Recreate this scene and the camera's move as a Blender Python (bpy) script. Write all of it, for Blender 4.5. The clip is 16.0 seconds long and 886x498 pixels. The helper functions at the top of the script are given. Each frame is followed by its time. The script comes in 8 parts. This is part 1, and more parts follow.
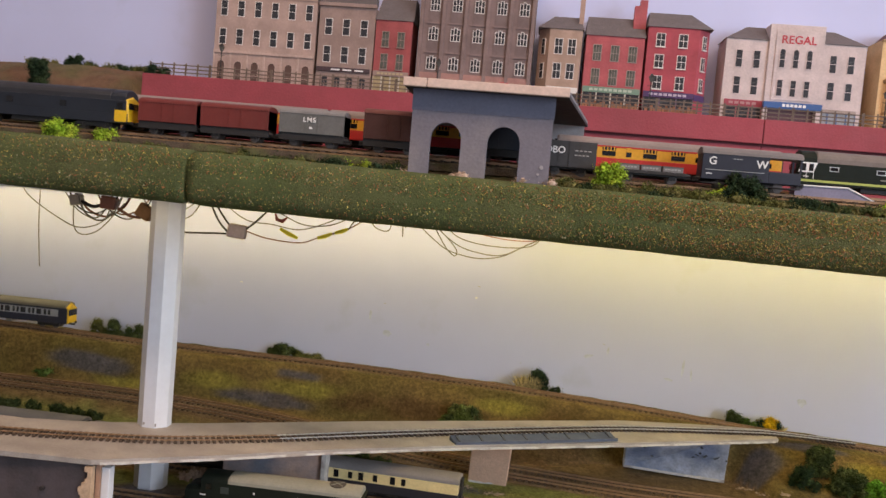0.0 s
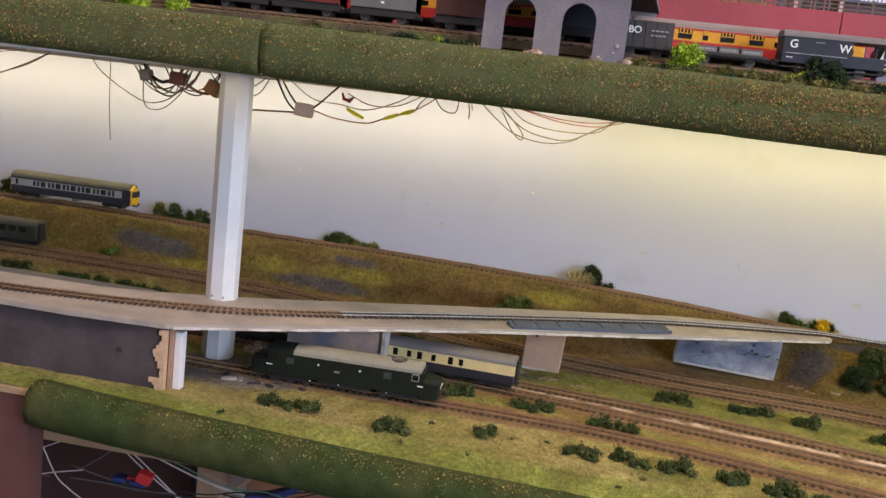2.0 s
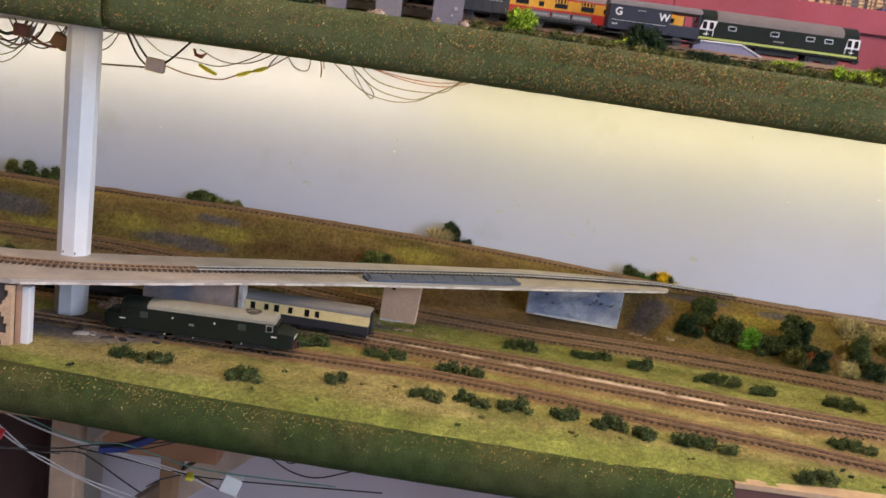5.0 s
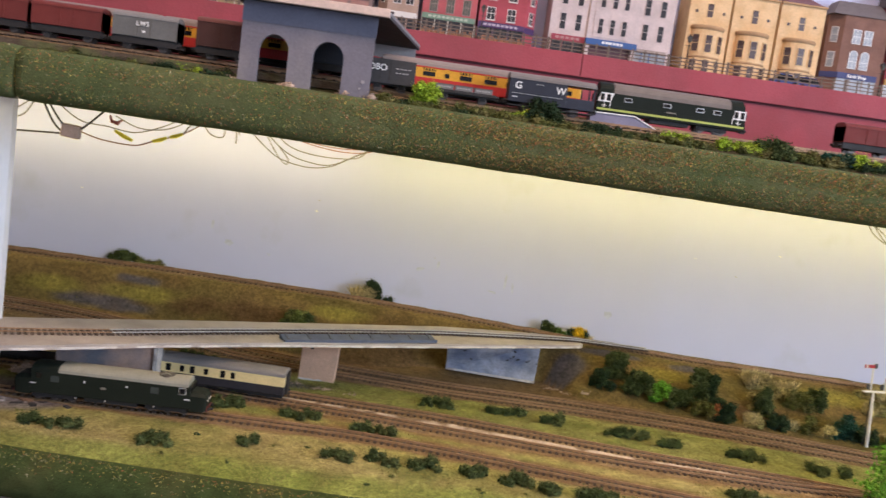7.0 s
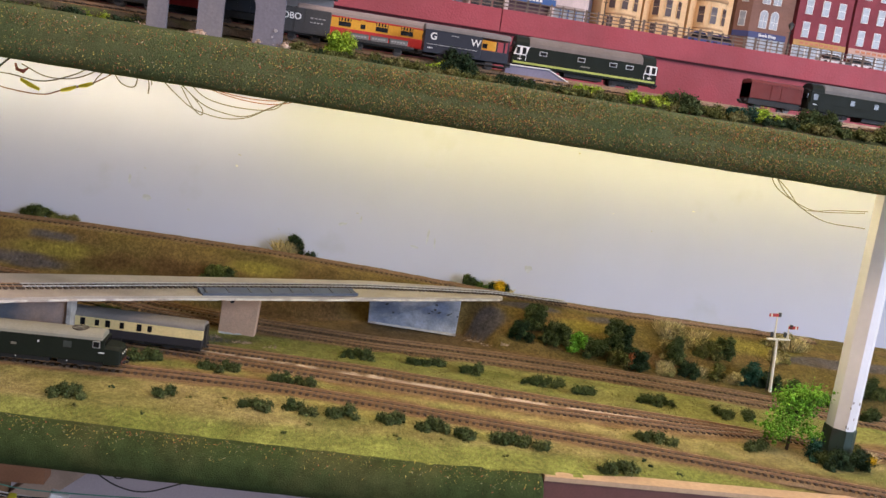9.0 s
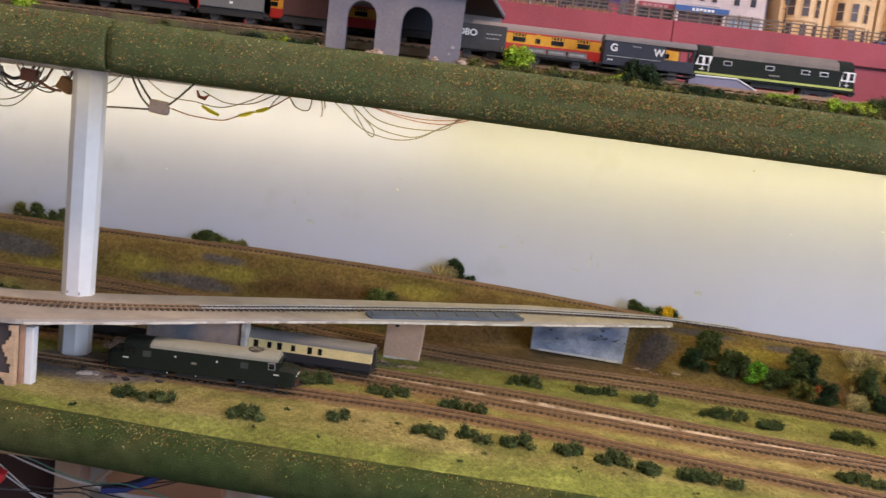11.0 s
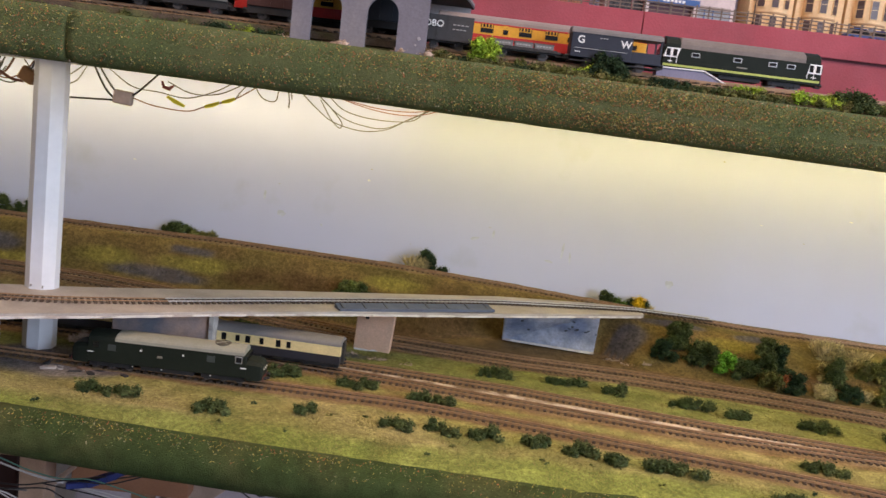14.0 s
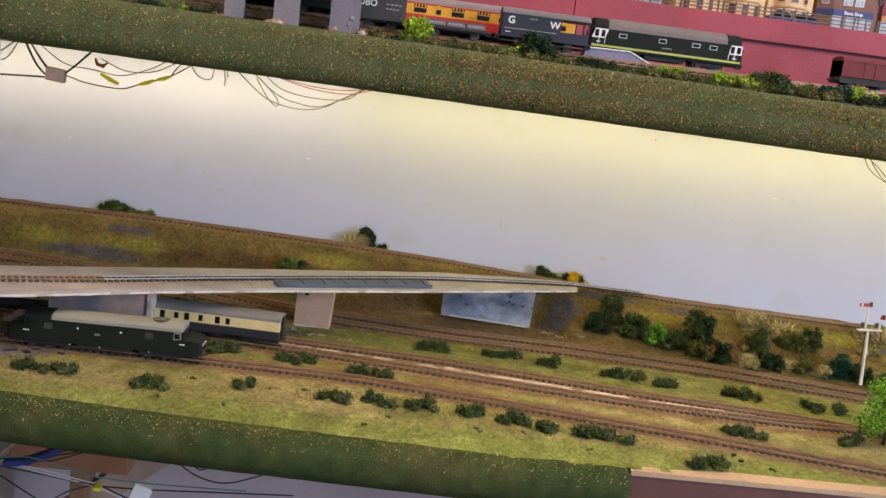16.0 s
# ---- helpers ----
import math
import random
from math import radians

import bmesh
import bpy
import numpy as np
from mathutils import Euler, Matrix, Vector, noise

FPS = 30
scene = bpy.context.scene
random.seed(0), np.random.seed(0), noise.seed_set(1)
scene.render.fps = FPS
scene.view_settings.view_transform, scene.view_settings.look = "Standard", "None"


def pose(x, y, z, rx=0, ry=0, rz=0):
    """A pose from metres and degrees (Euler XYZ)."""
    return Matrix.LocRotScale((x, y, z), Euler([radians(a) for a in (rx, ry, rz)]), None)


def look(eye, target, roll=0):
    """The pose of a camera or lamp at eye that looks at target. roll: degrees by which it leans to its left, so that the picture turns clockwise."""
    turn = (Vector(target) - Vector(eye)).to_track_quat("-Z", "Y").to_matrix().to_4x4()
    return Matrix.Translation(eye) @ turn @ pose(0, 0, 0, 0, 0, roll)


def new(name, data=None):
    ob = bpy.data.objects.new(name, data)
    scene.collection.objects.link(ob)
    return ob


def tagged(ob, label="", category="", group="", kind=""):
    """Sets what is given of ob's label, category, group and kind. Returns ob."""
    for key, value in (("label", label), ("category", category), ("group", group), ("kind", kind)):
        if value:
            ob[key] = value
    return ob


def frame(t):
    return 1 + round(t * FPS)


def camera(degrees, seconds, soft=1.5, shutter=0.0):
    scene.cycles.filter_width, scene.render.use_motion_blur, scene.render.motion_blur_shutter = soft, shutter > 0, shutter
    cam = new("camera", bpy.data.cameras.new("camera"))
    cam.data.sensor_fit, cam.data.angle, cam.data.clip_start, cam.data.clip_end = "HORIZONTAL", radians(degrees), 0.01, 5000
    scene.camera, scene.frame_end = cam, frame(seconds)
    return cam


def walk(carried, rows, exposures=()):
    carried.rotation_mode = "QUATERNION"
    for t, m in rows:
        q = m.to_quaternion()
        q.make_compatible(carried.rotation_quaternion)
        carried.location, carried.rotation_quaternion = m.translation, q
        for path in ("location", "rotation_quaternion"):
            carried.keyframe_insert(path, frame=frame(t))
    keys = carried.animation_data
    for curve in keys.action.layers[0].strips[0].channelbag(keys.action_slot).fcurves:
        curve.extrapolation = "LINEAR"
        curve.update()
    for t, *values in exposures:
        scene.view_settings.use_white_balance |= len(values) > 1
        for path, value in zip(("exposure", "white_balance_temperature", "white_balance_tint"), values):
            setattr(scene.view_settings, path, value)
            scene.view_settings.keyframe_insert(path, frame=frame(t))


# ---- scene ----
cam = camera(54.0, 16.0, soft=1.45, shutter=0.5)
PATH = [
    (0, (-0.0493, -0.0136, 1.1334), (-0.1504, 0.9793, 1.0714), 4.96),
    (0.5, (-0.0512, -0.0146, 1.1262), (-0.135, 0.9779, 1.0364), 5.55),
    (1, (-0.0537, -0.0254, 1.1074), (-0.1343, 0.9598, 0.9555), 5.64),
    (1.5, (-0.066, -0.0242, 1.1084), (-0.1946, 0.9553, 0.9537), 6.24),
    (2, (-0.0659, -0.0224, 1.1068), (-0.1987, 0.9555, 0.9455), 6.54),
    (2.5, (-0.0625, -0.0211, 1.1047), (-0.1836, 0.9576, 0.9385), 5.97),
    (3, (-0.0613, -0.0214, 1.106), (-0.179, 0.9584, 0.9442), 6.15),
    (3.5, (-0.0567, -0.0281, 1.1069), (-0.1347, 0.9553, 0.9431), 6.47),
    (4, (-0.0466, -0.0317, 1.103), (-0.0954, 0.9481, 0.9094), 6.23),
    (4.2, (-0.0438, -0.0332, 1.1021), (-0.0764, 0.9451, 0.8975), 6.04),
    (6.3, (-0.0208, -0.0666, 1.1197), (0.0037, 0.9243, 0.9872), 9.05),
    (6.5, (-0.0189, -0.0652, 1.1208), (0.0066, 0.9261, 0.992), 8.02),
    (7, (-0.0112, -0.0658, 1.124), (0.0438, 0.9251, 1.0011), 7.79),
    (7.5, (-0.0054, -0.0735, 1.1175), (0.1, 0.9093, 0.9659), 8.13),
    (8, (-0.0021, -0.078, 1.1166), (0.1109, 0.9043, 0.9673), 8.44),
    (8.2, (-0.001, -0.077, 1.1188), (0.1256, 0.904, 0.972), 8.72),
    (10.3, (0.0058, -0.0729, 1.1064), (0.1371, 0.9035, 0.9351), 7.83),
    (10.5, (-0.007, -0.062, 1.103), (0.0614, 0.923, 0.9448), 6.66),
    (11, (-0.027, -0.0498, 1.1055), (-0.0461, 0.9398, 0.9629), 6.78),
    (11.5, (-0.0319, -0.0436, 1.1031), (-0.0733, 0.9439, 0.9509), 6.88),
    (12, (-0.0278, -0.0447, 1.105), (-0.0564, 0.9425, 0.9479), 6.93),
    (12.5, (-0.0243, -0.0456, 1.1049), (-0.0401, 0.9414, 0.9447), 7.16),
    (13, (-0.0258, -0.0461, 1.103), (-0.0443, 0.9401, 0.9386), 7.16),
    (13.5, (-0.0251, -0.046, 1.1064), (-0.0403, 0.9412, 0.9478), 6.94),
    (14, (-0.0182, -0.0463, 1.1093), (-0.0133, 0.9418, 0.956), 6.90),
    (14.5, (-0.0168, -0.0492, 1.1083), (0.0094, 0.9375, 0.9475), 7.07),
    (15, (-0.0111, -0.0583, 1.107), (0.0455, 0.9269, 0.9452), 7.02),
    (15.5, (-0.0117, -0.0587, 1.1078), (0.0526, 0.9255, 0.9426), 6.92),
    (16, (-0.0096, -0.0621, 1.1097), (0.0582, 0.9212, 0.941), 7.09),
]
walk(cam, [(t, look(eye, target, roll)) for t, eye, target, roll in PATH], ((0, -0.14, 7150, 17), (0.5, -0.11, 6900, 17), (1.2, 0.0, 6600, 18), (4, 0.04, 6600, 18), (16, 0.04, 6600, 18)))

# ---- light: daylight from a window, a ceiling lamp, a warm strip under the upper shelf ----
world = bpy.data.worlds.new("room_world")
scene.world = world
world.use_nodes = True
world.node_tree.nodes["Background"].inputs[0].default_value = (0.72, 0.78, 0.9, 1)
world.node_tree.nodes["Background"].inputs[1].default_value = 0.03


def area(name, eye, target, sx, sy, watts, color):
    d = bpy.data.lights.new(name, "AREA")
    d.shape, d.size, d.size_y, d.energy, d.color = "RECTANGLE", sx, sy, watts, color
    ob = new(name, d)
    ob.matrix_world = look(eye, target)
    return ob


area("window_light", (1.9, -0.9, 1.55), (0.1, 0.7, 1.0), 1.3, 1.1, 54, (0.64, 0.80, 1.0))
area("ceiling_light", (0.12, -0.15, 2.36), (0.12, 0.25, 0.9), 1.4, 0.5, 24, (1.0, 0.74, 0.56))
area("back_strip_left", (-0.62, 0.853, 1.110), (-0.62, 0.893, 1.050), 1.10, 0.012, 0.66, (1.0, 0.86, 0.44))
area("back_strip_right", (0.49, 0.847, 1.110), (0.49, 0.893, 1.045), 1.10, 0.012, 0.62, (1.0, 0.86, 0.31))
area("front_strip_left", (-0.52, 0.600, 1.112), (-0.52, 0.630, 0.2), 0.70, 0.012, 0.07, (1.0, 0.84, 0.46))
area("front_strip_right", (0.45, 0.620, 1.112), (0.45, 0.660, 0.2), 1.10, 0.012, 1.25, (1.0, 0.84, 0.44))
scene.view_settings.exposure = 0.0

# ---- materials ----
MATS = {}


def mat(name, color, rough=0.6, metal=0.0, var=0.12, scale=60.0, var2=0.08, scale2=600.0, bump=0.0, bscale=400.0,
        color2=None, mix_scale=20.0, mix_low=0.45, mix_high=0.6, rand=0.0, spec=0.5, island=0.0):
    """A procedural surface: base colour, a second colour in patches, broad and fine variation, relief."""
    if name in MATS:
        return MATS[name]
    m = bpy.data.materials.new(name)
    m.use_nodes = True
    nt = m.node_tree
    bsdf = nt.nodes["Principled BSDF"]
    bsdf.inputs["Roughness"].default_value = rough
    bsdf.inputs["Metallic"].default_value = metal
    bsdf.inputs["Specular IOR Level"].default_value = spec
    tc = nt.nodes.new("ShaderNodeTexCoord")

    def noise_tex(sc, detail=4.0):
        n = nt.nodes.new("ShaderNodeTexNoise")
        n.inputs["Scale"].default_value = sc
        n.inputs["Detail"].default_value = detail
        nt.links.new(tc.outputs["Object"], n.inputs["Vector"])
        return n.outputs["Fac"]

    def ramp(fac, a, b):
        r = nt.nodes.new("ShaderNodeMapRange")
        r.inputs["From Min"].default_value, r.inputs["From Max"].default_value = 0.3, 0.7
        r.inputs["To Min"].default_value, r.inputs["To Max"].default_value = a, b
        nt.links.new(fac, r.inputs["Value"])
        return r.outputs["Result"]

    def times(a, b):
        r = nt.nodes.new("ShaderNodeMath")
        r.operation = "MULTIPLY"
        nt.links.new(a, r.inputs[0])
        nt.links.new(b, r.inputs[1])
        return r.outputs[0]

    mix = nt.nodes.new("ShaderNodeMix")
    mix.data_type = "RGBA"
    mix.inputs["A"].default_value = (*color, 1)
    mix.inputs["B"].default_value = (*(color2 or color), 1)
    mix.inputs["Factor"].default_value = 0.0
    if color2:
        r = nt.nodes.new("ShaderNodeMapRange")
        r.inputs["From Min"].default_value, r.inputs["From Max"].default_value = mix_low, mix_high
        nt.links.new(noise_tex(mix_scale, 6.0), r.inputs["Value"])
        nt.links.new(r.outputs["Result"], mix.inputs["Factor"])
    hsv = nt.nodes.new("ShaderNodeHueSaturation")
    nt.links.new(mix.outputs["Result"], hsv.inputs["Color"])
    value = times(ramp(noise_tex(scale), 1 - var, 1 + var), ramp(noise_tex(scale2), 1 - var2, 1 + var2))
    if rand or island:
        src = nt.nodes.new("ShaderNodeObjectInfo") if rand else nt.nodes.new("ShaderNodeNewGeometry")
        out = src.outputs["Random"] if rand else src.outputs["Random Per Island"]
        amount = rand or island
        r = nt.nodes.new("ShaderNodeMapRange")
        r.inputs["To Min"].default_value, r.inputs["To Max"].default_value = 1 - amount, 1 + amount
        nt.links.new(out, r.inputs["Value"])
        value = times(value, r.outputs["Result"])
    nt.links.new(value, hsv.inputs["Value"])
    nt.links.new(hsv.outputs["Color"], bsdf.inputs["Base Color"])
    nt.links.new(ramp(noise_tex(scale * 1.7), max(0, rough - 0.08), min(1, rough + 0.08)), bsdf.inputs["Roughness"])
    if bump:
        b = nt.nodes.new("ShaderNodeBump")
        b.inputs["Strength"].default_value = bump
        b.inputs["Distance"].default_value = 0.001
        nt.links.new(noise_tex(bscale, 5.0), b.inputs["Height"])
        nt.links.new(b.outputs["Normal"], bsdf.inputs["Normal"])
    MATS[name] = m
    return m


def plain(name, color, rough=0.5, metal=0.0):
    return mat(name, color, rough, metal, var=0.05, scale=80, var2=0.04, scale2=900)

# ---- mesh tools ----
def bm_box(bm, x0, x1, y0, y1, z0, z1, m=None, bevel=0.0):
    """An axis-aligned box added to bm, moved by m."""
    made = bmesh.ops.create_cube(bm, size=1.0)["verts"]
    for v in made:
        v.co = Vector((x0 + (v.co.x + 0.5) * (x1 - x0), y0 + (v.co.y + 0.5) * (y1 - y0), z0 + (v.co.z + 0.5) * (z1 - z0)))
    if bevel:
        edges = {e for v in made for e in v.link_edges}
        made = [v for f in bmesh.ops.bevel(bm, geom=list(edges), offset=bevel, segments=2, affect="EDGES", profile=0.5)["faces"] for v in f.verts]
        made = list(set(made))
    if m:
        bmesh.ops.transform(bm, matrix=m, verts=list(set(made)))
    return made


def bm_loft(bm, rings, cap=True, closed=True):
    """Joins rings of points into a skin."""
    rows = [[bm.verts.new(p) for p in ring] for ring in rings]
    n = len(rows[0])
    for a, b in zip(rows, rows[1:]):
        for i in range(n if closed else n - 1):
            j = (i + 1) % n
            bm.faces.new((a[i], a[j], b[j], b[i]))
    if cap and closed:
        bm.faces.new(list(reversed(rows[0])))
        bm.faces.new(rows[-1])
    return rows


def bm_tube(bm, pts, r, sides=6):
    """A round tube of radius r along pts."""
    pts = [Vector(p) for p in pts]
    rings = []
    for i, p in enumerate(pts):
        way = (pts[min(i + 1, len(pts) - 1)] - pts[max(i - 1, 0)]).normalized()
        side = way.cross(Vector((0, 0, 1)))
        side = side.normalized() if side.length > 1e-4 else Vector((1, 0, 0))
        up = side.cross(way)
        rr = r[i] if isinstance(r, (list, tuple)) else r
        rings.append([p + rr * (math.cos(a) * side + math.sin(a) * up) for a in (2 * math.pi * k / sides for k in range(sides))])
    bm_loft(bm, rings)


def bm_disc(bm, c, r, y0, y1, sides=14):
    """A flat cylinder with its axis along y."""
    bm_loft(bm, [[(c[0] + r * math.cos(a), y, c[1] + r * math.sin(a)) for a in (2 * math.pi * k / sides for k in range(sides))] for y in (y1, y0)])


def mesh_object(name, bm, material, parent=None, m=None, smooth=False):
    bmesh.ops.recalc_face_normals(bm, faces=bm.faces)
    me = bpy.data.meshes.new(name)
    bm.to_mesh(me)
    bm.free()
    for material_one in material if isinstance(material, (list, tuple)) else [material]:
        me.materials.append(material_one)
    if smooth:
        for p in me.polygons:
            p.use_smooth = True
    ob = new(name, me)
    if parent:
        ob.parent = parent
    if m:
        ob.matrix_basis = m
    return ob


def part(name, bm, material, parent, label="", smooth=False):
    ob = mesh_object(name, bm, material, parent, smooth=smooth)
    return tagged(ob, label=label)


def box_part(name, dims, material, parent, label="", bevel=0.0):
    bm = bmesh.new()
    bm_box(bm, *dims, bevel=bevel)
    return part(name, bm, material, parent, label)


def empty(name, m, label, category, group="", kind=""):
    ob = new(name)
    ob.empty_display_size = 0.02
    ob.matrix_basis = m
    return tagged(ob, label, category, group, kind)


def line_at(points, x):
    """y of a bent line at x."""
    return float(np.interp(x, [p[0] for p in points], [p[1] for p in points]))


def smooth_line(points, step=0.02):
    """A line of points (x, y) rounded off, at even steps."""
    xs = np.arange(points[0][0], points[-1][0] + step / 2, step)
    ys = np.interp(xs, [p[0] for p in points], [p[1] for p in points])
    for _ in range(6):
        inner = (ys[:-2] + 2 * ys[1:-1] + ys[2:]) / 4
        ys = np.concatenate([ys[:1], inner, ys[-1:]])
    return [(float(x), float(y)) for x, y in zip(xs, ys)]

# ---- colours shared by several things ----
BALLAST = mat("brown_ballast", (0.165, 0.100, 0.046), 0.95, var=0.2, scale=90, var2=0.35, scale2=1400, bump=0.9, bscale=1500,
              color2=(0.220, 0.145, 0.075), mix_scale=18, mix_low=0.5, mix_high=0.65)
SLEEPER = mat("dark_sleeper_plastic", (0.070, 0.046, 0.031), 0.8, var=0.25, scale=300, rand=0.2)
DUSTY_SLEEPER = mat("dusty_sleeper_plastic", (0.115, 0.072, 0.042), 0.9, var=0.25, scale=300, rand=0.25)
RAIL = mat("rusty_rail", (0.34, 0.205, 0.115), 0.45, 0.4, var=0.2, scale=120)
RAIL_BRIGHT = mat("bright_rail", (0.56, 0.54, 0.51), 0.36, 0.8, var=0.1, scale=120)
WOOD = mat("bare_pine", (0.45, 0.31, 0.19), 0.7, var=0.12, scale=35, var2=0.1, scale2=300, bump=0.3, bscale=250)
WHITE_WALL = mat("white_wall_paint", (0.72, 0.71, 0.69), 0.8, var=0.04, scale=3)
SKY_BOARD = mat("painted_backscene", (0.55, 0.59, 0.830), 0.8, var=0.03, scale=4, var2=0.012, scale2=22,
                color2=(0.49, 0.53, 0.72), mix_scale=16, mix_low=0.60, mix_high=0.74)


# ---- room ----
def slab(name, dims, material, label, category, bevel=0.0):
    bm = bmesh.new()
    bm_box(bm, *dims, bevel=bevel)
    return tagged(mesh_object(name, bm, material), label, category, kind="structure")


CARPET = mat("grey_carpet", (0.13, 0.115, 0.11), 0.95, var=0.15, scale=30, bump=0.6, bscale=700)
slab("floor", (-1.9, 2.2, -2.2, 1.1, -0.05, 0.0), CARPET, "dark grey carpet floor under the layout", "floor")
slab("ceiling", (-1.9, 2.2, -2.2, 1.1, 2.4, 2.45), WHITE_WALL, "plain white room ceiling", "ceiling")
slab("wall_north", (-1.9, 2.2, 1.0, 1.1, 0.0, 2.4), WHITE_WALL, "plain white wall behind the layout", "wall")
slab("wall_south", (-1.9, 2.2, -2.3, -2.2, 0.0, 2.4), WHITE_WALL, "plain white wall behind the viewer", "wall")
slab("wall_west", (-2.0, -1.9, -2.2, 1.1, 0.0, 2.4), WHITE_WALL, "plain white side wall", "wall")
slab("wall_east", (2.2, 2.3, -2.2, 1.1, 0.0, 2.4), WHITE_WALL, "plain white side wall", "wall")
slab("backdrop", (-1.5, 1.8, 0.905, 0.917, 0.70, 2.0), SKY_BOARD, "pale blue-grey painted backscene board with faint smudges", "backscene")


# ---- lower level: ground with embankment, one sheet ----
def ground_z(x):
    return 0.8815 - 0.016 * x


T4 = [(-1.2, 0.80), (-0.66, 0.806), (-0.44, 0.810), (-0.2, 0.796), (0.06, 0.767), (0.18, 0.767), (0.32, 0.755), (0.46, 0.729), (0.8, 0.655), (1.2, 0.58)]
T2 = [(-1.2, 0.715), (-0.35, 0.706), (-0.155, 0.690), (-0.04, 0.682), (0.053, 0.677), (0.21, 0.651), (0.355, 0.634), (0.47, 0.612), (0.8, 0.54)]
T3 = [(-1.2, 0.685), (-0.3, 0.676), (-0.1, 0.662), (-0.037, 0.655), (0.05, 0.643), (0.2, 0.623), (0.343, 0.616), (0.42, 0.622)]
T1 = [(-1.2, 0.60), (-0.3, 0.601), (-0.13, 0.603), (-0.03, 0.604), (0.05, 0.593), (0.142, 0.576), (0.25, 0.558), (0.375, 0.532), (0.8, 0.44)]
BACK = [(-1.2, 0.875), (-0.4, 0.876), (-0.1, 0.878), (0.1, 0.877), (0.3, 0.874), (0.6, 0.872), (1.2, 0.872)]
RISE = [(-1.2, 0.955), (-0.6, 0.954), (-0.45, 0.950), (-0.24, 0.948), (-0.06, 0.943), (0.056, 0.937), (0.193, 0.928), (0.323, 0.921), (0.454, 0.918), (0.6, 0.914), (1.2, 0.90)]
FOOT = [(-1.2, 0.838), (-0.44, 0.840), (-0.2, 0.834), (-0.02, 0.818), (0.03, 0.850), (0.165, 0.848), (0.20, 0.806), (0.32, 0.788), (0.46, 0.762), (0.8, 0.70), (1.2, 0.66)]


def ease(a, b, v):
    v = min(1, max(0, (v - a) / (b - a)))
    return v * v * (3 - 2 * v)


def land_z(x, y):
    """Height of the scenery: level front, a bank that climbs to the back track."""
    low = ground_z(x) + 0.008 * ease(0.1, 0.4, -x) * ease(0.70, 0.76, y) + 0.008 * ease(0.05, 0.35, -x) * ease(0.762, 0.785, y)
    low -= 0.0080 * (1 - 0.85 * ease(0.08, 0.40, -x)) * (1 - ease(0.502, 0.534, y)) * (1 - 0.44 * ease(0.090, 0.176, x))
    top = line_at(RISE, x) - 0.004
    foot, crest = line_at(FOOT, x), line_at(BACK, x) - 0.016
    t = (y - foot) / (crest - foot)
    wob = 0.004 * noise.noise(Vector((x * 14, y * 14, 0))) * ease(0, 0.2, t) * (1 - ease(0.8, 1.0, t))
    return low + (top - low) * (0.55 * ease(0, 1, t) + 0.45 * min(1, max(0, t))) + wob


def bank(x, y):
    foot, crest = line_at(FOOT, x), line_at(BACK, x) - 0.016
    return (y - foot) / (crest - foot)


